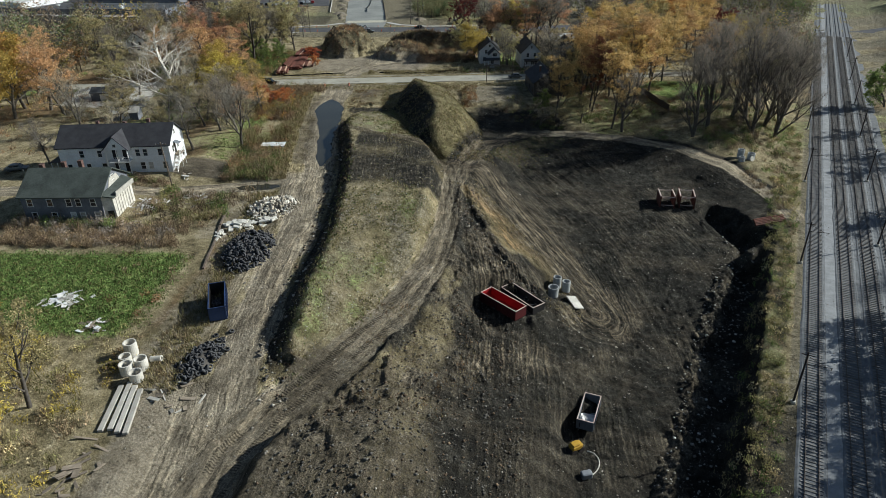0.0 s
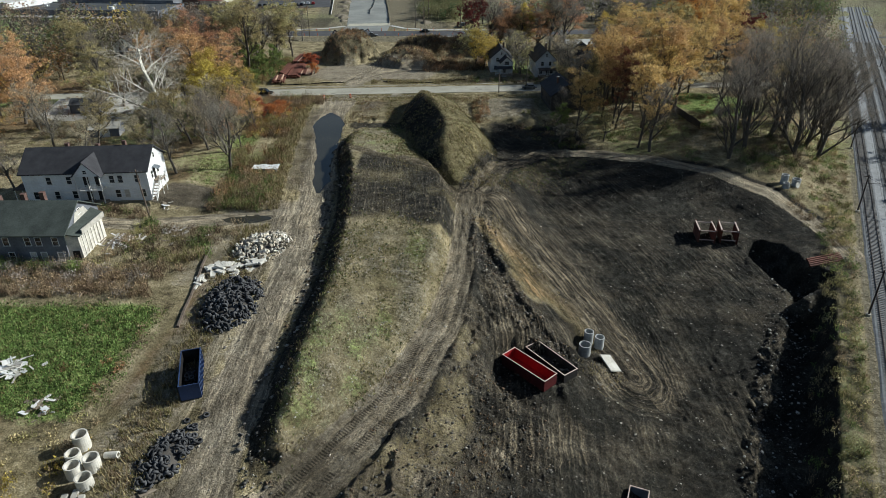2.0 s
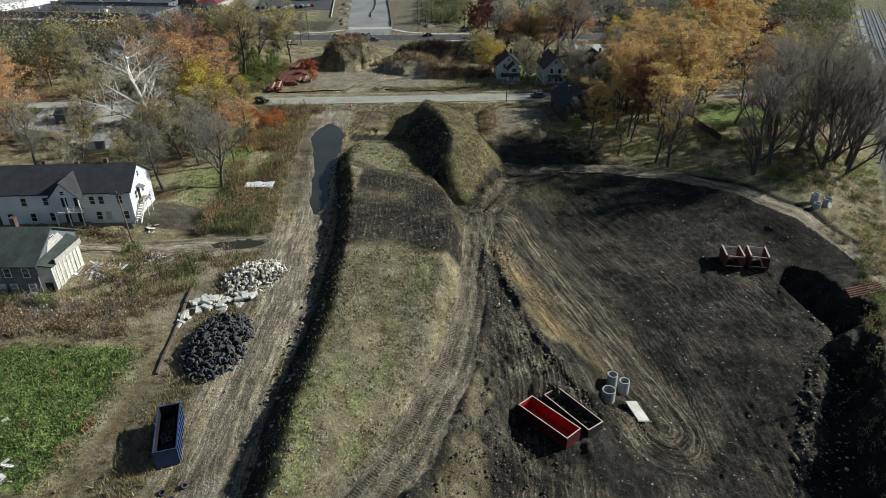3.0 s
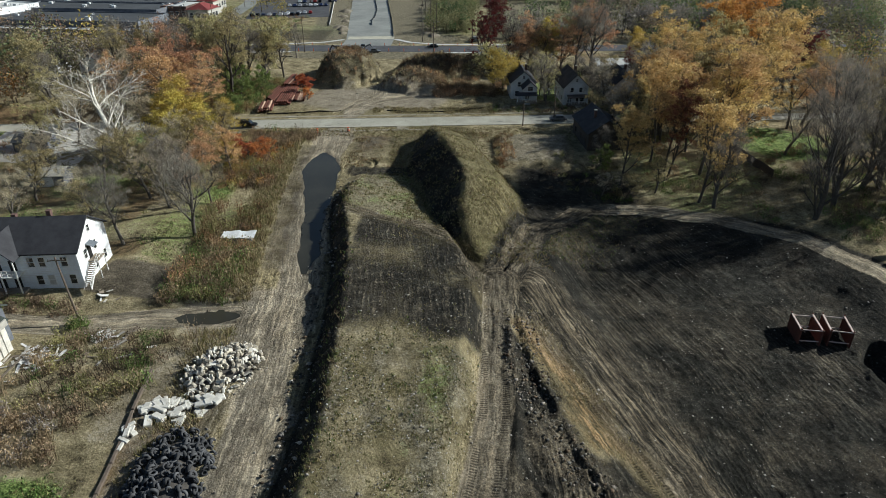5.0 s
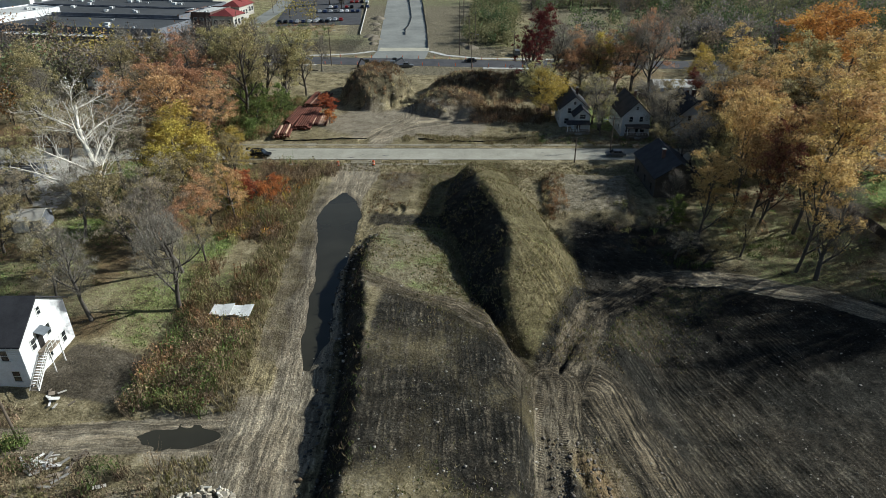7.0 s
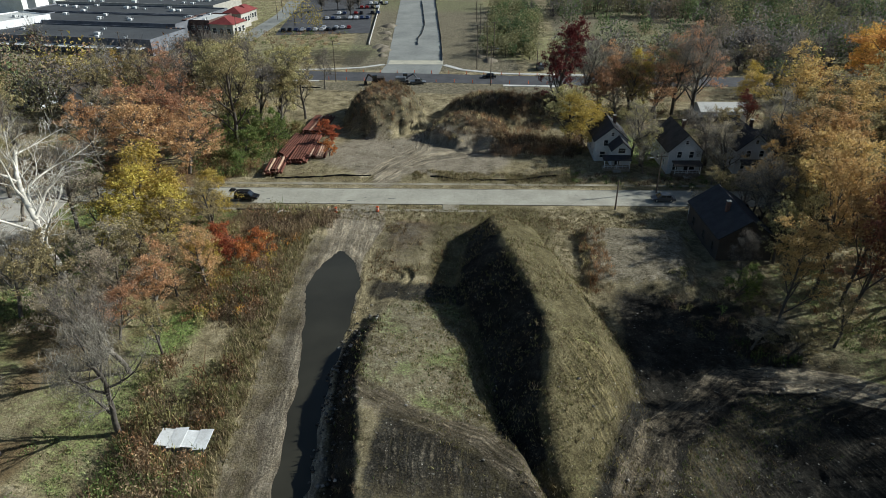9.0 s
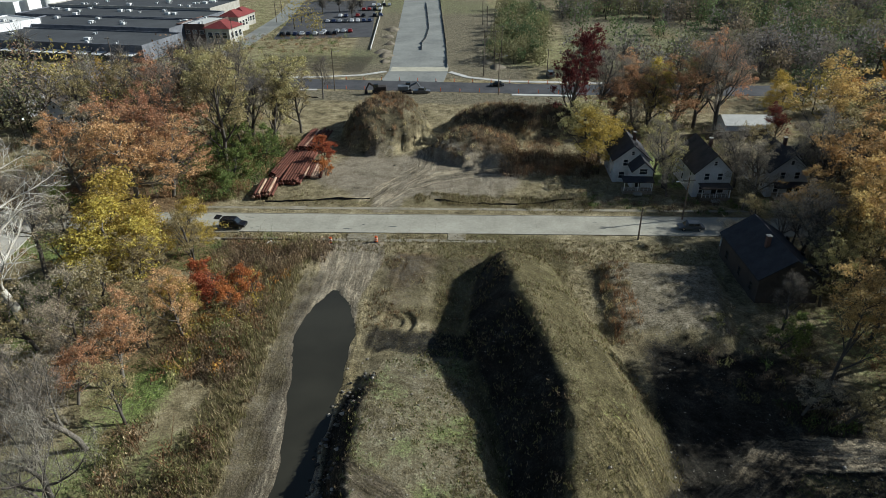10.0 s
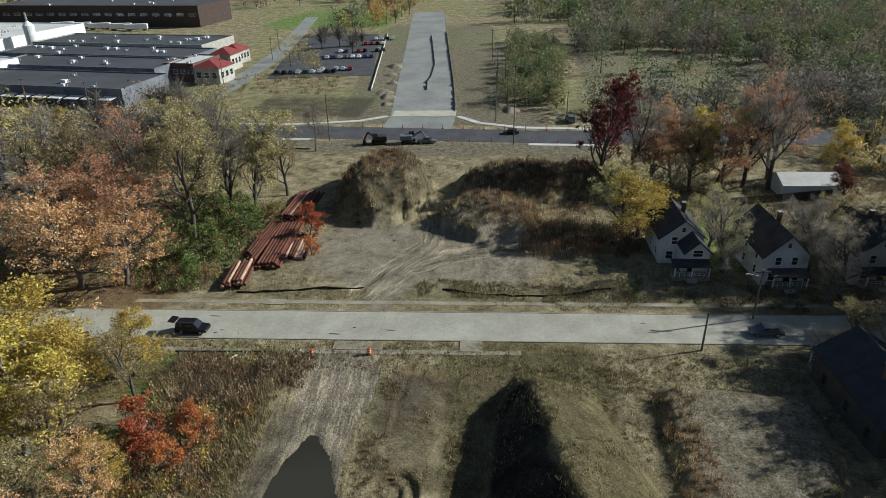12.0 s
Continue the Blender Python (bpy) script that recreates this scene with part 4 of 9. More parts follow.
    earthy = np.maximum(earthy, 0.62 * smooth(8, 4, np.hypot(x - 2, y - 139) + wob))
    earthy = np.maximum(earthy, 0.6 * smooth(2.6, 1.4, np.abs(pathn) + wob * 0.3))
    earthy = np.maximum(earthy, 0.62 * smooth(3.4, 1.6, np.abs(bnd) + wob * 0.3) * smooth(32, 22, x))
    earthy = np.maximum(earthy, 0.3 * scraped)
    earthy = np.maximum(earthy, 0.62 * knoll)
    earthy = np.maximum(earthy, 0.45 * smooth(5, 2, np.abs(link) + wob))
    earthy = np.maximum(earthy, (0.36 + 0.2 * n1) * smooth(0, 3, x - edge_e) * smooth(14, 6, x - edge_e) * smooth(104, 98, y))
    earthy = np.maximum(earthy, turned(x, y) * smooth(130, 120, y) * smooth(-9, -12, u) * np.clip(0.42 + 0.3 * n2, 0, 0.7))
    return soil, dirt, green, straw, pale, leaf, earthy


def running(x, y, pts):
    """Metres along a polyline, at the place nearest to each point."""
    best = np.full(np.shape(x), 1e9)
    run, val = 0.0, np.zeros(np.shape(x))
    for (ax, ay, _), (bx, by, _) in zip(pts, pts[1:]):
        dx, dy = bx - ax, by - ay
        long = math.hypot(dx, dy)
        k = ((x - ax) * dx + (y - ay) * dy) / (long * long)
        q = np.clip(k, 0, 1)
        dist = np.hypot(x - ax - q * dx, y - ay - q * dy)
        near = dist < best
        best = np.where(near, dist, best)
        val = np.where(near, run + k * long, val)
        run += long
    return val


def driving(x, y):
    """Across and along the way that wheels and blades went, and how marked the ground is."""
    u = rail_u(x, y)
    edge_e = np.interp(y, [20, 43, 52.6, 59.4, 67.4, 78.3, 92, 107, 132, 140, 150, 160], [-26, -25.3, -23.5, -20.6, -15.4, -9.0, -4.3, -1.6, -0.2, -1, -4.5, -9])
    n = grain(x, y, 7.0, 21)
    # the pit floor is scraped in long passes down from the junction, straightening southwards
    bowed = np.maximum(y - 85, 0)
    across = x + 0.0044 * bowed * bowed - 0.06 * np.minimum(y - 85, 0) + 300
    along = y
    driven = smooth(4, 10, x - edge_e) * smooth(170, 164, y) * smooth(-11, -14, u) * np.clip(0.36 + 0.6 * grain(x, y, 11, 37) + 0.3 * n, 0.08, 0.66)
    top = (x > -24) & (x < edge_e) & (y > 112) & (y < 160)
    across, along = np.where(top, x + 0.1 * y + 700, across), np.where(top, y, along)
    driven = np.where(top, 0.46 * smooth(116, 124, y) * smooth(158, 152, y + 0.55 * (x + 16)) * smooth(-22, -20, x), driven)
    lines = ((DESCENT, 9.0, 0.95), (BEND, 3.6, 0.62), (LANE, 3.4, 0.7), (PATH_N, 2.4, 0.95), (HAUL, 6.5, 0.68), (SWEEP, 3.4, 0.8), (CLEARING, 3.2, 0.85), (TRACK, 3.6, 0.75))
    for k, (line, half, most) in enumerate(lines):
        d, _ = beside(x, y, line)
        inside = (np.abs(d) < half) & ((line is not DESCENT) | (d > -6))
        across = np.where(inside, d + 1000 + 50 * k, across)
        along = np.where(inside, running(x, y, line), along)
        driven = np.where(inside, np.maximum(most * smooth(half, half - 1.2, np.abs(d)), driven), driven)
    driven = driven * mix(1.0, 0.8, smooth(180, 192, y))
    return across, along, driven


def build_ground():
    xs, ys = spaced((-104, -44, -30, 63, 90), (0.9, 0.45, 0.25, 0.7), -1800, 1800), spaced((38, 44, 136, 214, 300), (0.5, 0.25, 0.45, 0.9), -400, 3200)
    gx, gy = np.meshgrid(xs, ys)
    z = height(gx, gy)
    nx, ny = len(xs), len(ys)
    me = bpy.data.meshes.new("ground")
    idx = np.arange(nx * ny).reshape(ny, nx)
    quads = np.stack((idx[:-1, :-1], idx[:-1, 1:], idx[1:, 1:], idx[1:, :-1]), -1).reshape(-1, 4)
    me.vertices.add(nx * ny)
    me.vertices.foreach_set("co", np.stack((gx, gy, z), -1).ravel())
    me.loops.add(quads.size)
    me.loops.foreach_set("vertex_index", quads.ravel())
    me.polygons.add(len(quads))
    me.polygons.foreach_set("loop_start", np.arange(0, quads.size, 4))
    me.polygons.foreach_set("loop_total", np.full(len(quads), 4))
    soil, dirt, green, straw, pale, leaf, earthy = zones(gx, gy)
    one = np.ones_like(soil)
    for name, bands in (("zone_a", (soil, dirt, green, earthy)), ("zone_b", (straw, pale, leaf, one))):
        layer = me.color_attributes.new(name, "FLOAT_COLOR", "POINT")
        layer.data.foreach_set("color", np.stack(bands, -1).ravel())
    for name, field in zip(("across", "along", "driven"), driving(gx, gy)):
        layer = me.attributes.new(name, "FLOAT", "POINT")
        layer.data.foreach_set("value", field.ravel())
    me.update(calc_edges=True)
    me.polygons.foreach_set("use_smooth", np.ones(len(quads), bool))
    me.materials.append(EARTH)
    return tagged(new("ground", me), "uneven site ground of black soil, tan dirt and dry grass", "ground", kind="structure")


ground = build_ground()

# ---- street, roads and railway ----
def strip(centre, half, lift, thick, step=3.0, follow=True, z=None):
    """A slab along a centre line of (x, y), that lies on the ground."""
    pts = []
    for (ax, ay), (bx, by) in zip(centre, centre[1:]):
        n = max(1, int(math.hypot(bx - ax, by - ay) / step))
        pts += [(ax + (bx - ax) * i / n, ay + (by - ay) * i / n) for i in range(n)]
    pts.append(centre[-1])
    b = Buf()
    for i, (x, y) in enumerate(pts):
        x0, y0 = pts[max(i - 1, 0)]
        x1, y1 = pts[min(i + 1, len(pts) - 1)]
        d = math.hypot(x1 - x0, y1 - y0)
        nx, ny = -(y1 - y0) / d, (x1 - x0) / d
        zz = (float(shape(x, y)) if follow else z) + lift
        for s in (-1, 1):
            for q in (0, -thick):
                b.v.append((x + nx * half * s, y + ny * half * s, zz + q))
    for i in range(len(pts) - 1):
        a, c = 4 * i, 4 * (i + 1)
        b.f += [(a, c, c + 2, a + 2), (a + 1, a + 3, c + 3, c + 1), (a, a + 1, c + 1, c), (a + 2, c + 2, c + 3, a + 3)]
    b.f += [(0, 2, 3, 1), (4 * len(pts) - 4, 4 * len(pts) - 3, 4 * len(pts) - 1, 4 * len(pts) - 2)]
    return b


def street_y(x):
    return 219.6 + 0.0785 * (x + 32)


STREET = [(x, street_y(x)) for x in (-160, -76, 18, 60, 110)]
lone("road", strip(STREET, 3.7, 0.06, 0.4), ROAD_OLD, "pale worn concrete street with tar patches", "road", kind="structure")
for off in (-3.82, 3.82):
    lone("kerb", strip([(x, y + off) for x, y in STREET], 0.1, 0.1, 0.45), KERB_OLD, "low concrete kerb along the street", "kerb", kind="structure")
for off, lab in ((-6.6, "broken pale concrete pavement half under grass"), (6.6, "narrow concrete pavement beside dry grass")):
    run = (-76, -50, -14) if off < 0 else (-76, 18, 60)
    lone("pavement", strip([(x, street_y(x) + off) for x in run], 0.5, 0.015, 0.3), WALK_OLD, lab, "pavement", kind="structure")
for px_, py_, w_, d_ in ((-64.5, 213.6, 7.5, 1.6), (-21, 215.3, 3.2, 2.6), (-53, 224.4, 3.0, 1.6), (-37, 213.9, 7.0, 2.0)):
    b = Buf().box((px_, py_, gz(px_, py_) + 0.02), (w_, d_, 0.16), 4.5)
    lone("drive_apron", bevelled(b, 0.02), WALK_OLD, "worn concrete drive apron at the street", "driveway", kind="structure")
# tar patches and dark repairs on the street
rng = random.Random(7)
b = Buf()
for _ in range(12):
    x = rng.uniform(-74, 16)
    y = street_y(x) + rng.uniform(-3.2, 3.2)
    w, d = rng.uniform(0.3, 1.3), rng.uniform(0.05, 0.22)
    ring = [(x + w * math.cos(k) * rng.uniform(0.7, 1), y + d * math.sin(k) * rng.uniform(0.7, 1), gz(x, street_y(x))) for k in np.linspace(0, 2 * math.pi, 9)[:-1]]
    b.quad([(p, q, 0.066 + float(shape(p, q))) for p, q, _ in ring])
lone("tar_patches", b, ASPHALT, "thin dark tar repairs on the concrete street", "patches", kind="stuff")
b = Buf()
for x in np.arange(-76, 40, 4.6):
    b.box((x, street_y(x), 0.061 + float(shape(x, street_y(x)))), (0.03, 7.2, 0.008), 4.5)
lone("road_joints", b, KERB_OLD, "dark joints across the concrete street", "joints", kind="stuff")

CROSS = [(-320, 312), (-200, 313), (-84, 317.5), (-2, 316.5), (90, 322), (300, 345)]
lone("road", strip(CROSS, 6.0, 0.07, 0.4, 6), ASPHALT, "dark asphalt cross street beyond the heaps", "road", kind="structure")
lone("pavement", strip([(-110, 324.3), (-84, 325.5), (-66, 330), (-58, 336)], 0.9, 0.12, 0.4), KERB, "new white concrete kerb and walk", "pavement", kind="structure")
lone("pavement", strip([(-36, 337), (-29, 330), (-16, 325.5), (20, 325.5)], 1.0, 0.12, 0.4), KERB, "new white concrete kerb and walk", "pavement", kind="structure")
lone("pavement", strip([(-14, 309.3), (4, 309.6)], 0.9, 0.12, 0.4), KERB, "new white concrete walk", "pavement", kind="structure")
lone("pavement", strip([(-120, 307.5), (-75, 310.3)], 0.7, 0.12, 0.4), KERB, "new white concrete walk", "pavement", kind="structure")
NEWROAD = [(-46.8, 322), (-47, 338), (-72, 512), (-85, 605)]
lone("road", strip(NEWROAD, 10.3, 0.05, 0.3, 8), ROAD_NEW, "wide unfinished road of pale graded stone", "road", kind="structure")
lone("straw_band", strip([(-57, 339.5), (-37, 341)], 3.2, 0.075, 0.2), worn("straw_mulch", (0.52, 0.49, 0.38), (0.33, 0.31, 0.25), 2.0), "pale band of straw and stone dust across the unfinished road", "straw", kind="structure")


def fence_line(pts, tall, label):
    """Black fabric on stakes."""
    b = Buf()
    r = random.Random(3)
    line = []
    for (ax, ay), (bx, by) in zip(pts, pts[1:]):
        n = max(1, int(math.hypot(bx - ax, by - ay) / 1.5))
        line += [(ax + (bx - ax) * i / n + r.uniform(-0.15, 0.15), ay + (by - ay) * i / n + r.uniform(-0.25, 0.25)) for i in range(n)]
    line.append(pts[-1])
    f = thing("silt_fence", line[0][0], line[0][1], gz(*line[0]), 0, label, "silt fence")
    ox, oy, oz = line[0][0], line[0][1], gz(*line[0])
    hs = [tall * r.uniform(0.35, 1.05) for _ in line]
    for i, (x, y) in enumerate(line):
        z = gz(x, y) - oz
        for k, q in ((-0.03, -0.1), (0.03, -0.1), (0.03, hs[i]), (-0.03, hs[i])):
            b.v.append((x - ox, y - oy + k, z + q))
    for i in range(len(line) - 1):
        a, c = 4 * i, 4 * i + 4
        b.f += [(a + 1, c + 1, c + 2, a + 2), (c, a, a + 3, c + 3), (a + 2, c + 2, c + 3, a + 3)]
    part("fabric", b, FABRIC_BLACK, f)
    for i in range(0, len(line), 3):
        x, y = line[i]
        z = gz(x, y) - oz
        part("stake", Buf().box((x - ox, y - oy + 0.06, z + tall / 2), (0.05, 0.05, tall + 0.2)), WOOD, f)
    return f


for pts in (((-60.5, 226.5), (-56, 227.2), (-48, 229), (-40, 229.8)), ((-27, 230.6), (-22, 229.8), (-14, 229.6), (-6, 231), (0, 233)), ((-84, 300), (-72, 301.5))):
    fence_line(pts, 0.42, "sagging black silt fence in dry grass")
for pts in (((-53, 398), (-55, 420), (-63, 470), (-68, 500)), ((-37.5, 343), (-44, 392), (-51, 440), (-61.5, 512)), ((-51, 372), (-53, 385), (-53, 398))):
    fence_line(pts, 0.9, "black silt fence along the unfinished road")


# railway: ballast bed, ties and rails
def rail_xy(u, s):
    return RAIL_O[0] + RAIL_N[0] * u + RAIL_D[0] * s, RAIL_O[1] + RAIL_N[1] * u + RAIL_D[1] * s


def bed(u, half, top, name, mat, label):
    b = Buf()
    rr = random.Random(int(u * 10))
    ss = np.arange(-60, 420, 4.0)
    prof = ((-half - 0.9, -0.25), (-half, top), (half, top), (half + 0.9, -0.25))
    for s in ss:
        for o, h in prof:
            x, y = rail_xy(u + o + rr.uniform(-0.12, 0.12), s)
            b.v.append((x, y, -6.2 + h + rr.uniform(-0.02, 0.02)))
    for i in range(len(ss) - 1):
        for k in range(3):
            a, c = 4 * i + k, 4 * i + 4 + k
            b.f.append((a, a + 1, c + 1, c))
    return lone(name, b, mat, label, "ballast", kind="structure")


TRACKS = (1.75, 6.75, 10.6, 14.6)
for u in TRACKS:
    bed(u, 1.5, 0.12, "ballast_bed", BALLAST, "grey crushed stone bed of a railway track")
bed(4.25, 0.9, 0.05, "gravel_path", BALLAST_PALE, "light gravel path between two railway tracks")
for u in (8.7, 12.6, 17.2):
    bed(u, 0.8, 0.03, "ballast_bed", BALLAST, "grey crushed stone between railway tracks")
tie_mesh = bevelled(Buf().box((0, 0, 0), (2.5, 0.22, 0.16)), 0.02).mesh("tie", TIE)
for t_i, u in enumerate(TRACKS):
    x0, y0 = rail_xy(u, 0)
    track = thing("railway_track", x0, y0, -6.08, math.degrees(math.atan2(RAIL_N[1], RAIL_N[0])), "rusty railway track on weathered ties and ballast", "railway track", "railway tracks", "structure")
    for side in (-0.75, 0.75):
        b = Buf()
        b.box((side, 180, 0.16), (0.07, 480, 0.09)).box((side, 180, 0.09), (0.03, 480, 0.08)).box((side, 180, 0.055), (0.12, 480, 0.03))
        part("rail", b, RAIL, track)
    tie_rows = np.arange(-40, 300, 0.62)
    rr = random.Random(t_i)
    near = [s for s in tie_rows if -10 < s < 125] if t_i == 0 else ([s for s in tie_rows if 0 < s < 60] if t_i == 1 else [])
    for s in near:
        ob = part("tie", tie_mesh, TIE, track)
        ob.location = (rr.uniform(-0.04, 0.04), s, 0.0)
        ob.rotation_euler = (0, 0, radians(rr.uniform(-1, 1)))
    rest = Buf()
    for s in tie_rows:
        if s not in near:
            rest.box((rr.uniform(-0.04, 0.04), s, 0.0), (2.5, 0.22, 0.16), rr.uniform(-1, 1))
    ob = part("far_ties", rest, TIE, track)
    ob["kind"] = "stuff"


def catenary_pole(u, s, tall, side):
    x, y = rail_xy(u, s)
    turn = math.degrees(math.atan2(RAIL_N[1], RAIL_N[0]))
    p = thing("catenary_pole", x, y, -6.3, turn, "dark steel railway mast with bracket arms", "railway mast", "railway masts")
    part("mast", Buf().tube((0, 0, 0), (0.0, 0, tall), 0.16, 0.11, 8), RUST_DARK, p)
    part("foundation", Buf().tube((0, 0, 0), (0, 0, 0.45), 0.4, 0.36, 8), CONCRETE, p)
    part("arm", Buf().tube((0, 0, tall - 1.9), (side * 3.2, 0, tall - 1.6), 0.05, 0.04, 5), RUST_DARK, p)
    part("brace", Buf().tube((0, 0, tall - 0.6), (side * 2.4, 0, tall - 1.65), 0.03, 0.03, 4), RUST_DARK, p)
    part("crossarm", Buf().box((0, 0, tall - 0.45), (1.5, 0.1, 0.12)), RUST_DARK, p)
    part("insulator", Buf().tube((side * 3.0, 0, tall - 1.6), (side * 3.0, 0, tall - 1.95), 0.07, 0.07, 6), CONCRETE, p)
    return p


RUST_DARK = worn("dark_weathered_steel", (0.055, 0.045, 0.04), (0.025, 0.022, 0.02), 0.6, 0.8, 0.2)
for s in (9.8, 52.2, 96, 140, 184, 228, 272):
    catenary_pole(-0.6, s, 8.6, 1)
for s in (30, 66, 102, 138, 174, 210, 250):
    catenary_pole(12.6, s, 8.2, -1)
for u, off in ((1.75, 2.2), (6.75, 0)):
    b = Buf()
    for s in range(-40, 300, 22):
        a, c = rail_xy(u, s), rail_xy(u, s + 22)
        b.tube((*a, -6.2 + 6.7), (*c, -6.2 + 6.7), 0.018, 0.018, 3, False)
    lone("overhead_wire", b, RUST_DARK, "thin overhead wire above the railway track", "cable", kind="structure")

# puddles on the dirt road
def puddle(x, y, rx, ry, rz, lift, label, seed):
    r = random.Random(seed)
    b = Buf()
    a = radians(rz)
    rim = []
    for k in range(64):
        w = 2 * math.pi * k / 64
        q = 1.06 + 0.05 * math.sin(3 * w + seed) + 0.025 * math.sin(5 * w + seed * 2)
        ex, ey = rx * q * math.cos(w), ry * q * math.sin(w)
        rim.append((x + ex * math.cos(a) - ey * math.sin(a), y + ex * math.sin(a) + ey * math.cos(a), lift))
    b.quad(rim)
    return lone("puddle", b, MUDDY, label, "puddle", kind="structure")

# ---- plants ----
def grow(seed, tall, kids=(8, 6, 5), angle=50, up=0.18, trunk=0.33, girth=0.022, first=0.3, twigs=0, wander=0.18):
    """A branching skeleton: segments (a, b, ra, rb, level) and the places where leaves sit."""
    r = random.Random(seed)
    segs, tips = [], []

    def limb(p, d, length, rad, level):
        n = (6, 4, 3, 1, 1)[min(level, 4)]
        pts = [(p.copy(), rad)]
        for i in range(n):
            d = (d + Vector((r.uniform(-1, 1), r.uniform(-1, 1), r.uniform(-1, 1))) * wander + Vector((0, 0, up * (0.5 if level == 0 else 1)))).normalized()
            q = p + d * (length / n)
            rb = rad * (1 - 0.8 * (i + 1) / n) if level else rad * (1 - 0.62 * (i + 1) / n)
            segs.append((p, q, pts[-1][1], max(rb, 0.012), level))
            p = q
            pts.append((p.copy(), max(rb, 0.012)))
            if level >= 2:
                tips.append((p, level))
        if level < len(kids):
            for k in range(kids[level]):
                f = (first if level == 0 else 0.22) + (0.98 - (first if level == 0 else 0.22)) * (k + r.uniform(0.1, 0.9)) / kids[level]
                i = min(int(f * n), n - 1)
                a, b = pts[i], pts[i + 1]
                w = f * n - i
                base = a[0].lerp(b[0], w)
                axis = (b[0] - a[0]).normalized()
                side = axis.orthogonal().normalized()
                side.rotate(Matrix.Rotation(2.4 * k + r.uniform(-0.6, 0.6) + 6.28 * r.random() * (level > 0), 3, axis))
                lean = radians(angle * r.uniform(0.7, 1.2))
                dd = axis * math.cos(lean) + side * math.sin(lean)
                ratio = (0.52, 0.55, 0.5, 0.5)[level] * (1.15 - 0.55 * f) * r.uniform(0.8, 1.2)
                limb(base, dd, length * ratio, mix(a[1], b[1], w) * 0.62, level + 1)

    limb(Vector((0, 0, -0.4)), Vector((r.uniform(-0.06, 0.06), r.uniform(-0.06, 0.06), 1)), tall * 0.8, tall * girth, 0)
    return segs, tips


def wood_mesh(segs, mat, name="trunk"):
    b = Buf()
    for a, c, ra, rb, level in segs:
        b.tube(a, c, max(ra, 0.02), max(rb, 0.016), (7, 5, 3, 3, 3)[min(level, 4)], False)
    return b.mesh(name, mat, True)


def leaf_mesh(tips, seed, count, size, mat, spread=0.9, thin=0.6, name="crown"):
    r = np.random.RandomState(seed)
    groups = max(count // (34 if thin > 0.1 else 5), 60)
    at = np.array([tuple(tips[i][0]) for i in r.randint(0, len(tips), groups)]) + r.normal(0, spread * 0.42, (groups, 3)) * (1, 1, 0.8)
    puff = r.uniform(0.6, 1.35, (groups, 1))
    pick = r.randint(0, groups, count)
    c = at[pick] + r.normal(0, spread * 0.4, (count, 3)) * puff[pick] * (1, 1, 0.7)
    a = r.normal(0, 1, (count, 3))
    a /= np.linalg.norm(a, axis=1)[:, None]
    q = np.cross(a, r.normal(0, 1, (count, 3)))
    q /= np.linalg.norm(q, axis=1)[:, None]
    s = size * r.uniform(0.5, 1.25, (count, 1))
    if thin < 0.3:
        a = a * (1, 1, 0.6) + (0, 0, 0.75)
    v = np.stack((c - a * s, c + q * s * thin * 1.5, c + a * s), 1).reshape(-1, 3)
    me = bpy.data.meshes.new(name)
    me.from_pydata(v.tolist(), [], np.arange(count * 3).reshape(-1, 3).tolist())
    me.materials.append(mat)
    me.update()
    return me


class Kind:
    """One species: a few grown shapes, copied about with their own turn and size."""

    def __init__(self, name, label, category, bark, leaf, tall, count, size, spread, shapes=2, seed=0, thin=0.6, **how):
        self.name, self.label, self.category, self.tall = name, label, category, tall
        self.meshes = []
        for k in range(shapes):
            segs, tips = grow(seed + k * 17, tall, **how)
            wood = wood_mesh(segs, bark)
            crown = leaf_mesh(tips, seed + k, count, size, leaf, spread, thin) if count else None
            self.meshes.append((wood, crown))
        self.n = 0

    def plant(self, x, y, tall, rz=None, label="", wide=1.0, group=""):
        wood, crown = self.meshes[self.n % len(self.meshes)]
        self.n += 1
        rz = (self.n * 137.5) % 360 if rz is None else rz
        k = tall / self.tall
        t = thing(self.name, x, y, gz(x, y), rz, label or self.label, self.category, group)
        t.scale = (k * wide, k * wide, k)
        part("trunk", wood, None, t)
        if crown:
            part("crown", crown, None, t)
        return t


BARE = Kind("bare_tree", "leafless grey-brown deciduous tree with fine twigs", "tree", BARK, LEAVES["twig"], 18, 3600, 0.55, 0.8, 3, 11, 0.055, kids=(9, 7, 5), angle=48, up=0.12)
BARE_DARK = Kind("bare_tree", "tall leafless dark-barked tree", "tree", BARK_DARK, LEAVES["twig"], 24, 4400, 0.7, 1.0, 3, 31, 0.05, kids=(10, 8, 6), angle=47, up=0.13, first=0.2)
SYCAMORE = Kind("sycamore_tree", "large leafless sycamore with white bark", "tree", BARK_WHITE, LEAVES["brown"], 25, 2200, 0.5, 1.0, 1, 53, 0.05, kids=(11, 8, 7), angle=48, up=0.1, wander=0.26, girth=0.021, first=0.16)
VASE = Kind("bare_tree", "leafless grey tree with several leaning stems", "tree", BARK_DARK, LEAVES["twig"], 24, 5200, 0.6, 1.0, 3, 41, 0.045, kids=(11, 8, 6), angle=34, up=0.1, first=0.03)
ORANGE = Kind("maple_tree", "broad maple with bright orange autumn leaves", "tree", BARK_DARK, LEAVES["orange"], 22, 13000, 0.24, 1.2, 1, 71, kids=(12, 7, 4), angle=52, up=0.1, first=0.25)
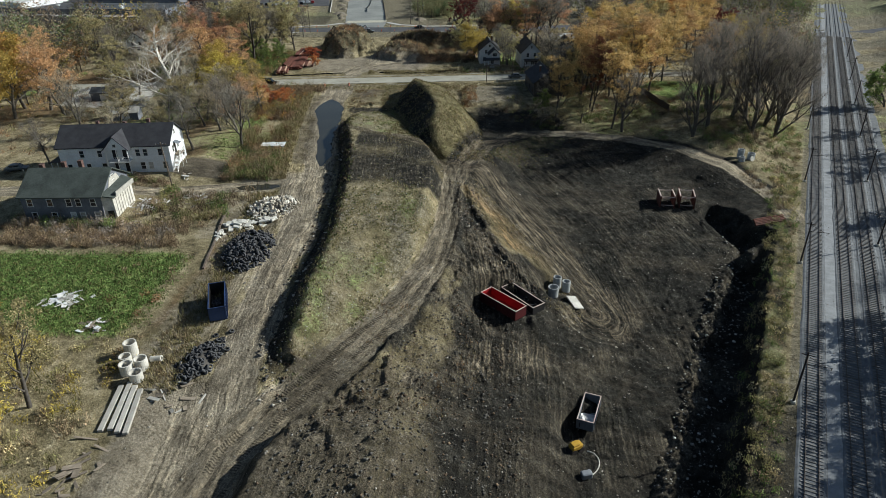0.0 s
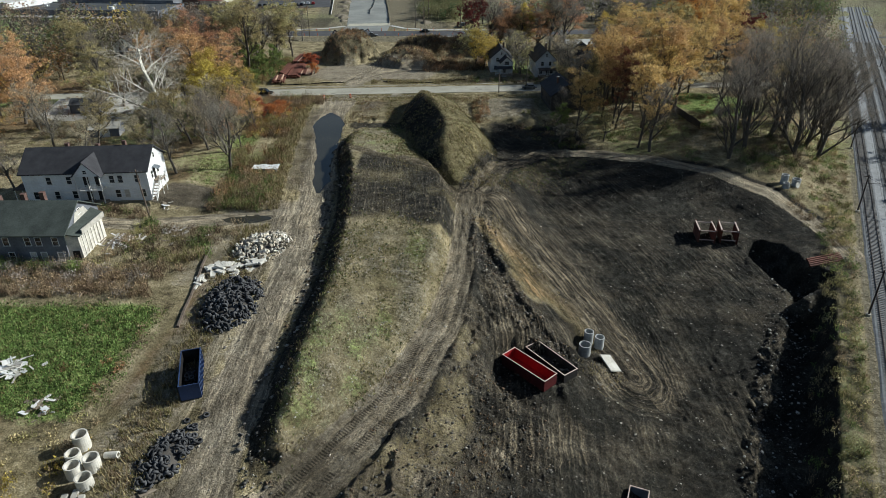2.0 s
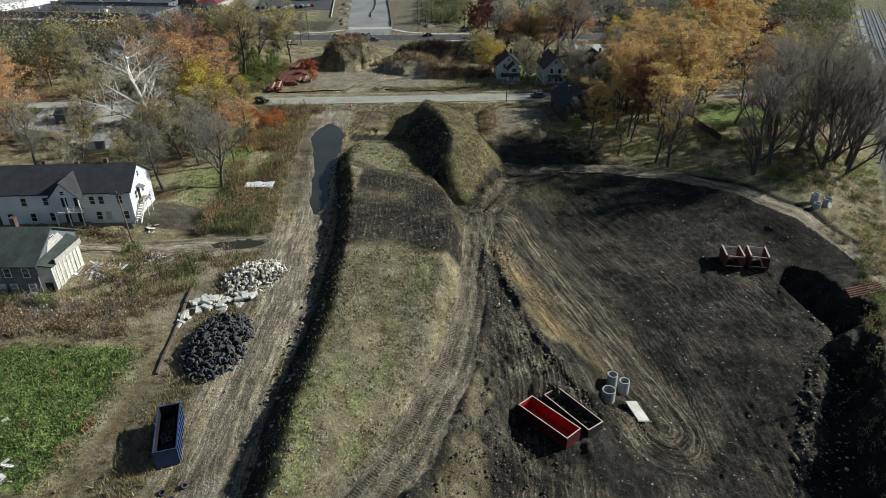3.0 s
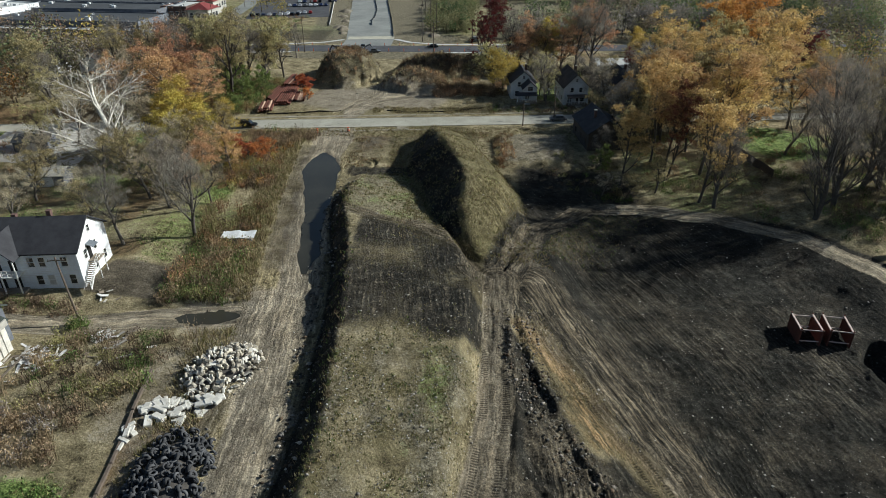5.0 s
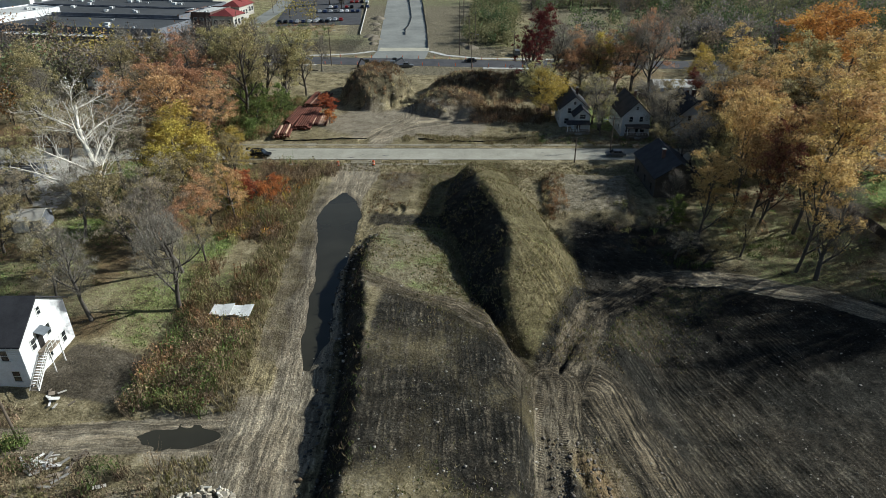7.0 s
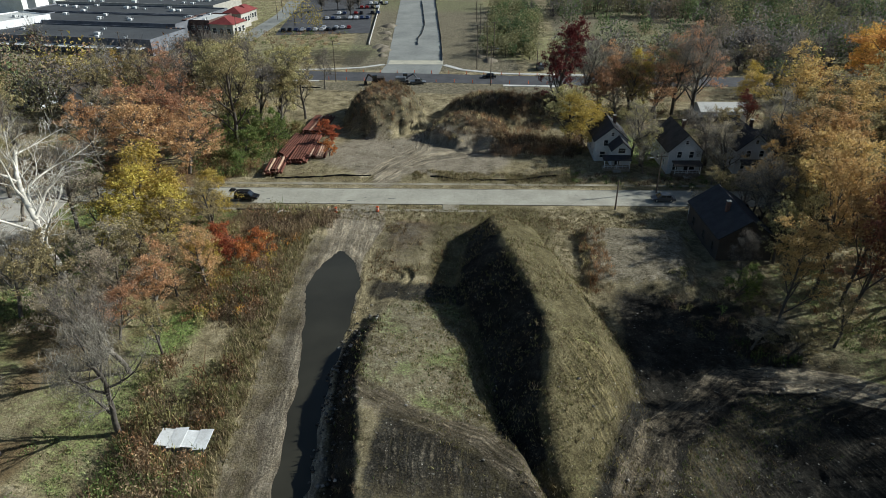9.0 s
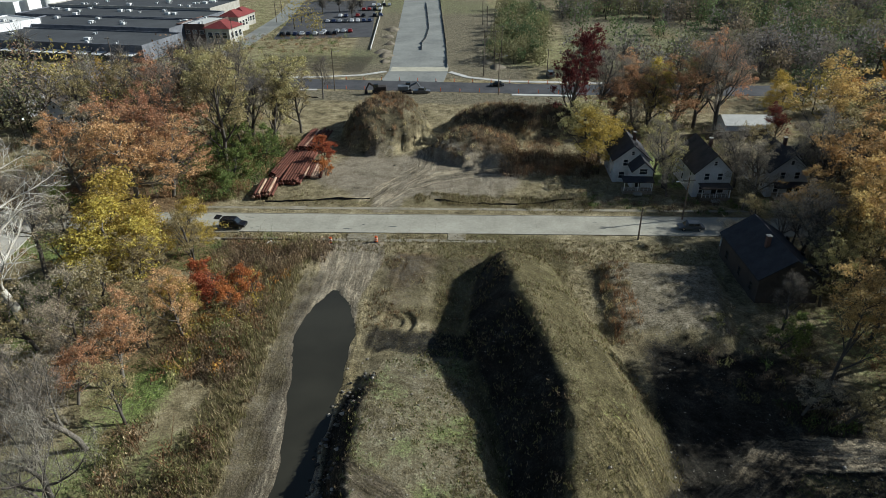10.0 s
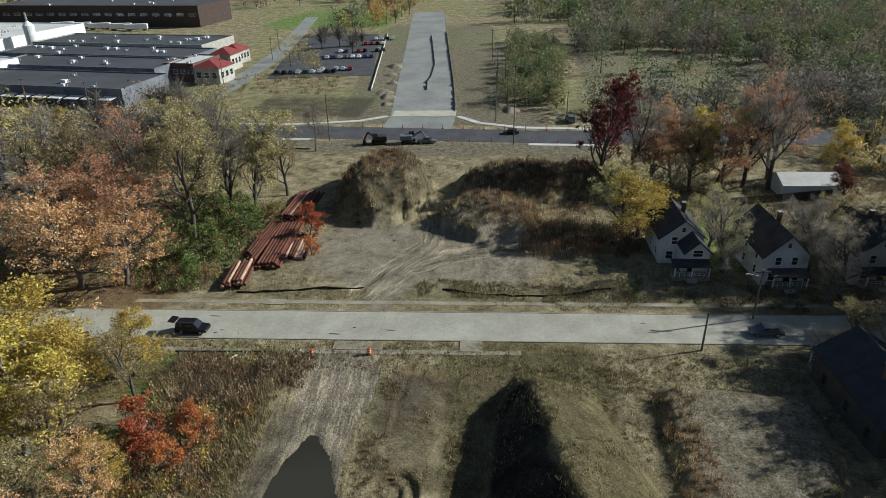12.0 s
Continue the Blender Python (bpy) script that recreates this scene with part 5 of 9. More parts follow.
AMBER = Kind("maple_tree", "tall maple with thinning amber-brown leaves over bare forked stems", "tree", BARK_DARK, LEAVES["amber"], 22, 6400, 0.22, 1.0, 3, 75, kids=(9, 7, 5), angle=38, up=0.12, first=0.2, wander=0.13, girth=0.013)
RUSSET = Kind("maple_tree", "tall maple with thinning russet leaves over dark forked stems", "tree", BARK_DARK, LEAVES["russet"], 22, 8200, 0.22, 1.0, 2, 79, kids=(9, 7, 5), angle=40, up=0.12, first=0.2, wander=0.13, girth=0.013)
YELLOW = Kind("yellow_tree", "rounded tree with golden yellow leaves", "tree", BARK, LEAVES["yellow"], 15, 10500, 0.2, 1.05, 2, 91, kids=(11, 7, 4), angle=56, up=0.06, first=0.1)
RUSTY = Kind("rust_tree", "spreading tree with sparse rust-coloured leaves", "tree", BARK, LEAVES["rust"], 18, 6500, 0.21, 1.05, 2, 111, kids=(11, 7, 5), angle=56, up=0.08, first=0.18)
MAROON = Kind("maroon_tree", "upright tree with dense dark red leaves", "tree", BARK_DARK, LEAVES["maroon"], 21, 12000, 0.24, 0.95, 1, 131, kids=(20, 7, 3), angle=44, up=0.16, first=0.04)
OLIVE = Kind("olive_tree", "tall half-bare tree with yellow-green leaves", "tree", BARK_DARK, LEAVES["olive"], 21, 5000, 0.25, 1.1, 3, 151, kids=(10, 7, 5), angle=46, up=0.14, first=0.2)
GREEN = Kind("green_tree", "bushy tree still in green leaf", "tree", BARK_DARK, LEAVES["green"], 9, 4800, 0.21, 0.75, 2, 171, kids=(10, 6, 5), angle=58, up=0.08, first=0.08)
BROWN = Kind("brown_tree", "thin tree with a haze of brown leaves", "tree", BARK, LEAVES["brown"], 16, 4600, 0.2, 0.95, 2, 191, 0.3, kids=(9, 7, 4), angle=48, up=0.13, first=0.2)
REDBUSH = Kind("red_shrub", "low shrub with red autumn leaves", "shrub", BARK_DARK, LEAVES["red"], 5, 2200, 0.15, 0.55, 2, 211, kids=(9, 6, 4), angle=62, up=0.06, first=0.05)

PLANTED = (
    (SYCAMORE, -79.2, 181.8, 27, 1.2), (BARE, -84, 193.5, 18), (BROWN, -60, 160, 13), (OLIVE, -66, 165, 14), (RUSTY, -57, 170, 12), (OLIVE, -62, 177, 14), (RUSTY, -55, 181, 10), (BROWN, -68, 172, 15), (OLIVE, -53.5, 164, 9), (OLIVE, -73, 176, 13), (OLIVE, -63.5, 187, 12), (BROWN, -77, 190, 15), (BARE, -61.3, 144.6, 14), (BARE_DARK, -51.4, 150, 18, 0.9), (BARE, -55.4, 159.6, 16),
    (YELLOW, -69.2, 188.7, 15, 1.3), (YELLOW, -72.2, 195.5, 16, 1.3), (YELLOW, -68.2, 193.8, 14), (OLIVE, -62, 199, 11), (YELLOW, -65, 204, 10), (YELLOW, -57.5, 185, 8), (OLIVE, -66, 181, 12), (BROWN, -63, 172, 13), (RUSTY, -60.5, 166, 9), (OLIVE, -58.5, 178, 9),
    (RUSTY, -82.7, 233, 18, 1.25), (RUSTY, -87.5, 226, 19, 1.25), (RUSTY, -80.5, 227.5, 15, 1.2), (RUSTY, -91, 236, 18, 1.2), (OLIVE, -75.7, 243, 24), (OLIVE, -73.3, 266, 22), (OLIVE, -84, 259, 21), (BARE_DARK, -80, 268, 22), (OLIVE, -90, 276, 20),
    (GREEN, -74.4, 250.4, 10), (GREEN, -71.5, 237, 8), (GREEN, -68.5, 247, 8.5), (GREEN, -70, 231, 5), (RUSTY, -94, 245, 17), (BARE, -98, 262, 18),
    (MAROON, 1.4, 277, 21, 0.95), (BARE_DARK, 8.3, 281, 20), (BARE_DARK, 13.5, 284, 19), (RUSTY, 18, 282, 18), (YELLOW, 23, 286, 16), (OLIVE, 28, 283, 18), (BARE_DARK, 33, 281, 22),
    (BARE_DARK, 38, 280, 24), (RUSTY, 40, 287, 22), (YELLOW, 7.2, 253.5, 13, 1.5), (OLIVE, 3.8, 254, 14, 1.4), (RUSTY, 12, 277, 15, 1.2), (OLIVE, 21, 278, 15, 1.2), (RUSTY, 28, 277, 17, 1.2), (BROWN, 15.5, 272, 10), (OLIVE, 6, 270, 9), (MAROON, 51, 274, 8.5), (YELLOW, 57, 291, 12), (BARE_DARK, 75, 314, 18), (BARE, 64, 262, 16),
    (AMBER, 37.9, 191.7, 23, 0.95), (RUSSET, 40.5, 185.7, 22, 0.9), (AMBER, 40.4, 188.2, 23, 0.95), (AMBER, 47.6, 186.6, 25, 1.1), (AMBER, 53.4, 190.8, 26, 1.15), (AMBER, 61, 203, 22, 1.2), (ORANGE, 81, 272, 27, 1.4), (AMBER, 55, 254.5, 22, 1.4), (AMBER, 29.7, 182.9, 17, 1.1),
    (VASE, 64.2, 167, 24), (VASE, 78, 178, 25), (VASE, 82.2, 179, 27), (VASE, 87.2, 177.5, 26), (VASE, 91.2, 178.5, 27), (VASE, 80.5, 169.2, 25), (VASE, 88.4, 172.8, 24), (BARE_DARK, 74, 186, 24), (BARE, 70.2, 197, 16),
    (BARE_DARK, 95, 190, 25), (OLIVE, 88, 190, 20), (BARE_DARK, 83, 200, 24), (OLIVE, 94, 204, 20),
    (ORANGE, 90.2, 301, 20), (AMBER, 78, 246, 23, 1.35), (MAROON, 100.6, 268.8, 16, 1.5), (AMBER, 70, 232, 20), (YELLOW, 104, 252, 15), (OLIVE, 98, 231, 17), (RUSTY, 84, 220, 18),
    (AMBER, 38, 204, 16), (OLIVE, 34, 199, 11), (BARE_DARK, 27, 193, 9), (GREEN, 25.5, 189, 6), (AMBER, 44, 207, 18, 1.2), (AMBER, 48, 199, 19, 1.2), (BROWN, 20.5, 248, 8), (BARE, 18.5, 236, 7), (BARE, 31.5, 239, 9), (BROWN, 32, 232, 8),
    (BARE_DARK, 47, 234.5, 18, 1.2), (AMBER, 57.5, 235, 18, 1.3), (AMBER, 66, 237, 20, 1.3), (BARE_DARK, 73, 240, 20, 1.2), (AMBER, 83, 239, 24, 1.3), (AMBER, 90, 247, 24, 1.3), (OLIVE, 74, 250, 22, 1.2), (AMBER, 79, 217, 22, 1.2), (AMBER, 61, 216.5, 18, 1.2), (AMBER, 69, 218, 20, 1.2), (OLIVE, 52, 212.5, 17, 1.2), (OLIVE, 44.5, 210, 16, 1.2), (BROWN, 38.5, 210.5, 13, 1.2), (BARE, 48, 230.5, 14), (BARE_DARK, 56, 230, 17), (OLIVE, 48, 244, 13), (YELLOW, 60, 246, 13), (AMBER, 45, 214, 18), (OLIVE, 41, 204, 14),
    (RUSTY, -119, 183, 21), (RUSTY, -112, 178, 19), (YELLOW, -124, 174, 23), (ORANGE, -128, 185, 22), (BROWN, -105, 172, 15), (OLIVE, -98, 184, 14), (BARE, -91, 135, 11),
    (BROWN, -100, 200, 16), (OLIVE, -110, 210, 17), (OLIVE, -130, 239, 20), (BARE, -120, 225, 18), (RUSTY, -140, 215, 18), (BROWN, -133, 200, 16), (GREEN, -95, 215, 8), (BROWN, -104, 238, 17), (OLIVE, -117, 255, 18), (BARE, -128, 268, 19), (RUSTY, -108, 275, 17), (YELLOW, -134, 288, 13), (OLIVE, -145, 252, 18),
    (BARE, -96, 158, 13), (BROWN, -84, 150, 11), (OLIVE, -88, 163, 12), (BROWN, -74, 158, 10), (OLIVE, -70, 150, 9), (BARE, -78, 170, 14), (BROWN, -93, 175, 12),
    (OLIVE, -48.5, 57, 14), (YELLOW, -51.5, 50, 13), (YELLOW, -54, 62, 9), (BROWN, -56, 52, 14), (YELLOW, -61, 68, 11),
    (BARE_DARK, 18.5, 240, 14), (BARE_DARK, 33, 242, 15), (BARE_DARK, 34.5, 233.5, 13), (BARE_DARK, 47.5, 236, 15), (BARE_DARK, 36, 213, 15), (OLIVE, 34.5, 203, 12), (BARE_DARK, 37.5, 206, 14),
    (AMBER, 45, 228, 20, 1.25), (AMBER, 50, 221.5, 20, 1.2), (AMBER, 43, 211, 18, 1.2), (OLIVE, 77, 60, 19, 1.2), (OLIVE, 81, 69, 19, 1.2), (OLIVE, 74, 49, 19, 1.2), (OLIVE, 85, 80, 18, 1.2), (OLIVE, 69, 37, 18, 1.2), (OLIVE, 66, 30, 18, 1.2), (OLIVE, 76, 66, 17), (OLIVE, 82, 76, 17), (GREEN, 79, 84, 13), (OLIVE, 90, 92, 17), (OLIVE, 72, 54, 16), (GREEN, 86, 70, 14), (BARE_DARK, 98, 106, 16), (OLIVE, 112, 132, 15), (OLIVE, 120, 160, 15), (OLIVE, 130, 186, 16), (GREEN, 138, 208, 14), (OLIVE, 104, 128, 14), (OLIVE, 126, 172, 17), (GREEN, 70, 44, 15),
    (OLIVE, 17.5, 246, 13), (OLIVE, 18.8, 239.5, 9), (OLIVE, 33.2, 247, 13), (BROWN, 47.5, 244.5, 14), (OLIVE, 60.5, 240, 16), (OLIVE, 40, 216, 14), (OLIVE, 50, 217, 15), (BROWN, 58, 214.5, 16), (BROWN, 35.5, 238, 12), (OLIVE, 66, 222, 16),
    (OLIVE, -78, 252, 19), (GREEN, -79, 246, 9), (OLIVE, -69.5, 257, 17), (BARE_DARK, -76, 260, 20), (GREEN, -83, 243, 8), (OLIVE, -66.5, 268, 16), (OLIVE, -88, 268, 19), (OLIVE, -98, 284, 18), (RUSTY, -101, 228, 16), (OLIVE, -108, 262, 19),
    (BROWN, 24.5, 216.8, 6, 1.3), (OLIVE, 30, 217.6, 9, 1.2), (BROWN, 33.5, 217, 9, 1.3), (BROWN, 27.4, 217.8, 5, 1.4), (OLIVE, 59, 241, 18, 1.4), (OLIVE, 64, 247, 19, 1.4), (OLIVE, 60, 232.5, 16, 1.4), (OLIVE, 67, 233, 19, 1.4), (OLIVE, 57, 249, 16, 1.3), (OLIVE, 72, 255, 20, 1.4), (AMBER, 36, 217.4, 13, 1.2),
    (AMBER, 44.5, 175.5, 22, 1.1), (BARE_DARK, 47, 173.5, 19), (VASE, 69, 170.5, 24), (OLIVE, 30, 177.5, 7, 1.3), (BROWN, 25, 178, 6, 1.4), (OLIVE, 36.5, 179.5, 8, 1.2),
    (BARE, -70, 300, 12), (OLIVE, -92, 290, 19), (BARE, -104, 295, 18),
)
for kind, x, y, tall, *wide in PLANTED:
    kind.plant(x, y, tall, wide=wide[0] if wide else 1.0)
for x, y, tall in ((-54.7, 191.5, 5.5), (-51.5, 188.8, 5), (-49, 192, 4.5), (-58, 194, 5), (-56.5, 188, 4.5), (-52.5, 194.5, 4), (-55.2, 248.5, 6), (-58, 254, 5), (-76, 205, 4), (-52, 240, 4.5)):
    REDBUSH.plant(x, y, tall)

# ---- puddles ----
b = Buf()
for k, (x, y, half) in enumerate(POND):
    b.v += [(x - half - 1.1, y, 0.2), (x + half + 1.1, y, 0.2)]
    if k:
        b.f.append((2 * k - 2, 2 * k - 1, 2 * k + 1, 2 * k))
lone("puddle", b, MUDDY, "long muddy puddle across the dirt road", "puddle", kind="structure")
puddle(-40.5, 126.2, 5.4, 1.9, 6, 0.26, "brown puddle on the dirt lane", 3)

# ---- houses ----
# dark boards; by the levelled lot the house's tree shade is in this colour
WOOD_DARK = worn("dark_and_shaded_boards", (0.085, 0.07, 0.058), (0.045, 0.038, 0.033), 1.5)

def prism(length, depth, eave, ridge):
    """Walls with gables: the ridge runs along x."""
    l, d = length / 2, depth / 2
    b = Buf()
    b.v = [(-l, -d, -0.6), (l, -d, -0.6), (l, d, -0.6), (-l, d, -0.6), (-l, -d, eave), (l, -d, eave), (l, d, eave), (-l, d, eave), (-l, 0, ridge), (l, 0, ridge)]
    b.f = [(0, 1, 5, 4), (2, 3, 7, 6), (1, 2, 6, 9, 5), (3, 0, 4, 8, 7), (4, 5, 9, 8), (6, 7, 8, 9), (0, 3, 2, 1)]
    return b


def roof_pair(length, depth, eave, ridge, over=0.45, thick=0.2):
    b = Buf()
    l, d = length / 2 + over, depth / 2
    slope = (ridge - eave) / d
    de = d + over
    for s in (-1, 1):
        n = len(b.v)
        for x in (-l, l):
            b.v += [(x, s * de, eave - slope * over + 0.04), (x, 0, ridge + 0.04), (x, 0, ridge + 0.04 + thick), (x, s * de, eave - slope * over + 0.04 + thick)]
        b.f += [(n, n + 1, n + 2, n + 3), (n + 4, n + 7, n + 6, n + 5), (n, n + 4, n + 5, n + 1), (n + 3, n + 2, n + 6, n + 7), (n, n + 3, n + 7, n + 4)]
    return b


def window(parent, x, y, z, w, h, face, frame_mat=None, boarded=False):
    """A framed window set on a wall; face 'f', 'b', 'e' or 'w' is the side it looks out of."""
    out = {"f": (0, -1), "b": (0, 1), "e": (1, 0), "w": (-1, 0)}[face]
    tx, ty = -out[1], out[0]
    fr, t = 0.1, 0.08

    def slab(buf, ca, cz, sa, sz, proud, deep):
        sx, sy = (sa, deep) if out[0] == 0 else (deep, sa)
        buf.box((x + tx * ca + out[0] * (proud - deep / 2), y + ty * ca + out[1] * (proud - deep / 2), z + cz), (sx, sy, sz))

    b = Buf()
    slab(b, 0, h / 2 + fr / 2, w + 2 * fr, fr, t, t + 0.04)
    slab(b, 0, -h / 2 - fr / 2, w + 2 * fr + 0.1, fr, t + 0.05, t + 0.08)
    for s in (-1, 1):
        slab(b, s * (w / 2 + fr / 2), 0, fr, h, t, t + 0.04)
    slab(b, 0, 0, w, 0.06, t - 0.02, t)
    win = part("window", b, frame_mat or TRIM, parent, "white-framed sash window" if not boarded else "boarded-up window")
    p = Buf()
    slab(p, 0, 0, w, h, 0.03, 0.05)
    part("pane", p, BOARD if boarded else GLASS, win)
    return win


def railing(parent, pts, tall=1.0, mat=None):
    b = Buf()
    for (ax, ay, az), (bx, by, bz) in zip(pts, pts[1:]):
        for h in (tall, tall * 0.5):
            b.tube((ax, ay, az + h), (bx, by, bz + h), 0.04, 0.04, 4)
        n = max(1, int(math.dist((ax, ay, az), (bx, by, bz)) / 0.7))
        for i in range(n + 1):
            k = i / n
            b.box((ax + (bx - ax) * k, ay + (by - ay) * k, az + (bz - az) * k + tall / 2), (0.06, 0.06, tall))
    return part("railing", b, mat or TRIM, parent)


def white_house():
    h = thing("house", -72.8, 134.9, 2.1, 5.3, "long white two-storey wooden house with black shingle roof", "house")
    L, D, E, R = 23.6, 10.0, 6.1, 9.4
    part("wall", prism(L, D, E, R), SIDING, h)
    part("roof", roof_pair(L, D, E, R), SHINGLE_BLACK, h)
    # clapboard lines on the gable and front
    for k in range(20):
        part("clapboard", Buf().box((0, -D / 2 - 0.012, 0.2 + k * 0.3), (L, 0.03, 0.03)), TRIM, h)
    for x in (-6.9, -3.1, 5.0, 6.6, 9.8):
        window(h, x, -D / 2, 4.5, 0.85, 1.45, "f")
    for x, bd in ((-6.0, False), (-2.6, False), (5.6, False), (7.3, True), (10.4, False), (-10, False)):
        window(h, x, -D / 2, 1.5, 0.9, 1.5, "f", boarded=bd)
    for y, z in ((-2.6, 4.4), (0.6, 4.4), (2.9, 1.6), (-0.4, 1.6)):
        window(h, L / 2, y, z, 0.8, 1.4, "e")
    window(h, L / 2, 0, 7.5, 0.6, 1.0, "e")
    for x in (-9, -5, 0, 5, 9):
        window(h, x, D / 2, 4.5, 0.85, 1.4, "b")
    # gabled portico over two storeys
    px, pw, pd = 1.2, 4.9, 1.9
    b = Buf()
    y0, y1 = -D / 2 - pd, -D / 2 + 0.2
    b.v = [(px - pw / 2, y0, E - 0.2), (px + pw / 2, y0, E - 0.2), (px, y0, E + 2.5), (px - pw / 2, -D / 2 + 3, E - 0.2), (px + pw / 2, -D / 2 + 3, E - 0.2), (px, -D / 2 + 3.6, E + 2.5)]
    b.f = [(0, 1, 2), (0, 3, 4, 1), (3, 5, 4), (0, 2, 5, 3), (1, 4, 5, 2)]
    portico = part("portico", b, SIDING, h)
    window(h, px, y0, E + 0.7, 0.6, 0.6, "f")
    b = Buf()
    for s in (-1, 1):
        n = len(b.v)
        w, rise = pw / 2 + 0.35, 2.5 + 0.2
        for y in (y0 - 0.35, -D / 2 + 4.2):
            b.v += [(px + s * w, y, E - 0.42), (px, y, E + 2.58), (px, y, E + 2.76), (px + s * w, y, E - 0.24)]
        b.f += [(n, n + 1, n + 2, n + 3), (n + 4, n + 7, n + 6, n + 5), (n, n + 4, n + 5, n + 1), (n + 3, n + 2, n + 6, n + 7), (n, n + 3, n + 7, n + 4)]
    part("roof", b, SHINGLE_BLACK, h, "small gabled portico roof")
    part("deck", Buf().box((px, -D / 2 - pd / 2, 3.0), (pw, pd, 0.18)), TRIM, h)
    part("deck", Buf().box((px, -D / 2 - pd / 2, 0.15), (pw, pd, 0.3)), WOOD, h)
    for x in (px - pw / 2 + 0.15, px, px + pw / 2 - 0.15):
        part("column", Buf().tube((x, y0 + 0.15, 0.2), (x, y0 + 0.15, E - 0.15), 0.13, 0.11, 8), TRIM, h)
    railing(h, [(px - pw / 2, y0 + 0.1, 3.1), (px + pw / 2, y0 + 0.1, 3.1)])
    for x in (px - 1.1, px + 1.1):
        part("door", Buf().box((x, -D / 2 - 0.03, 4.2), (0.95, 0.1, 2.05)), BLACK_PAINT, h)
        part("door", Buf().box((x, -D / 2 - 0.03, 1.35), (0.95, 0.1, 2.05)), BLACK_PAINT, h)
    for x, t in ((-4.4, 0.7), (1.4, 0.4), (6.6, 0.9)):
        ch = part("chimney", Buf().box((x, 0.5, R + t / 2 - 0.4), (0.65, 0.65, t + 0.8)), BRICK, h)
        part("chimney_cap", Buf().box((x, 0.5, R + t + 0.03), (0.72, 0.72, 0.08)), BRICK, ch)
    # outside stair on the east gable
    sx = L / 2 + 0.75
    part("landing", Buf().box((sx, -1.2, 3.0), (1.5, 2.4, 0.14)), WOOD, h)
    for y in (-2.3, -0.1):
        part("post", Buf().box((sx + 0.65, y, 1.4), (0.12, 0.12, 3.1)), TRIM, h)
    railing(h, [(sx + 0.7, -2.4, 3.05), (sx + 0.7, 0.0, 3.05)])
    for k in range(14):
        part("step", Buf().box((sx, -2.55 - k * 0.26, 2.85 - k * 0.205), (1.1, 0.28, 0.05)), WOOD, h)
    b = Buf()
    for s in (-0.55, 0.55):
        b.box((sx + s, -2.5 - 1.75, 1.5), (0.06, 4.4, 0.22), 0, 1.0, Matrix.Rotation(math.atan2(2.75, 3.5), 3, "X"))
    part("stringer", b, TRIM, h)
    railing(h, [(sx + 0.55, -2.45, 2.9), (sx + 0.55, -6.0, 0.1)], 0.95)
    part("door", Buf().box((L / 2 + 0.03, -1.2, 4.1), (0.1, 0.95, 2.05)), BLACK_PAINT, h)
    part("awning", Buf().box((L / 2 + 0.6, -1.2, 5.45), (1.3, 1.6, 0.08), 0, 1.0, Matrix.Rotation(0.35, 3, "Y")), GREY_PAINT, h)
    # side porch at the west end
    part("side_porch", Buf().box((-L / 2 - 1.2, -2.5, 2.75), (2.4, 5.0, 0.16)), SHINGLE_BROWN, h)
    for y in (-4.8, -2.5, -0.2):
        part("post", Buf().box((-L / 2 - 2.2, y, 1.3), (0.12, 0.12, 2.8)), TRIM, h)
    return h


white_house()


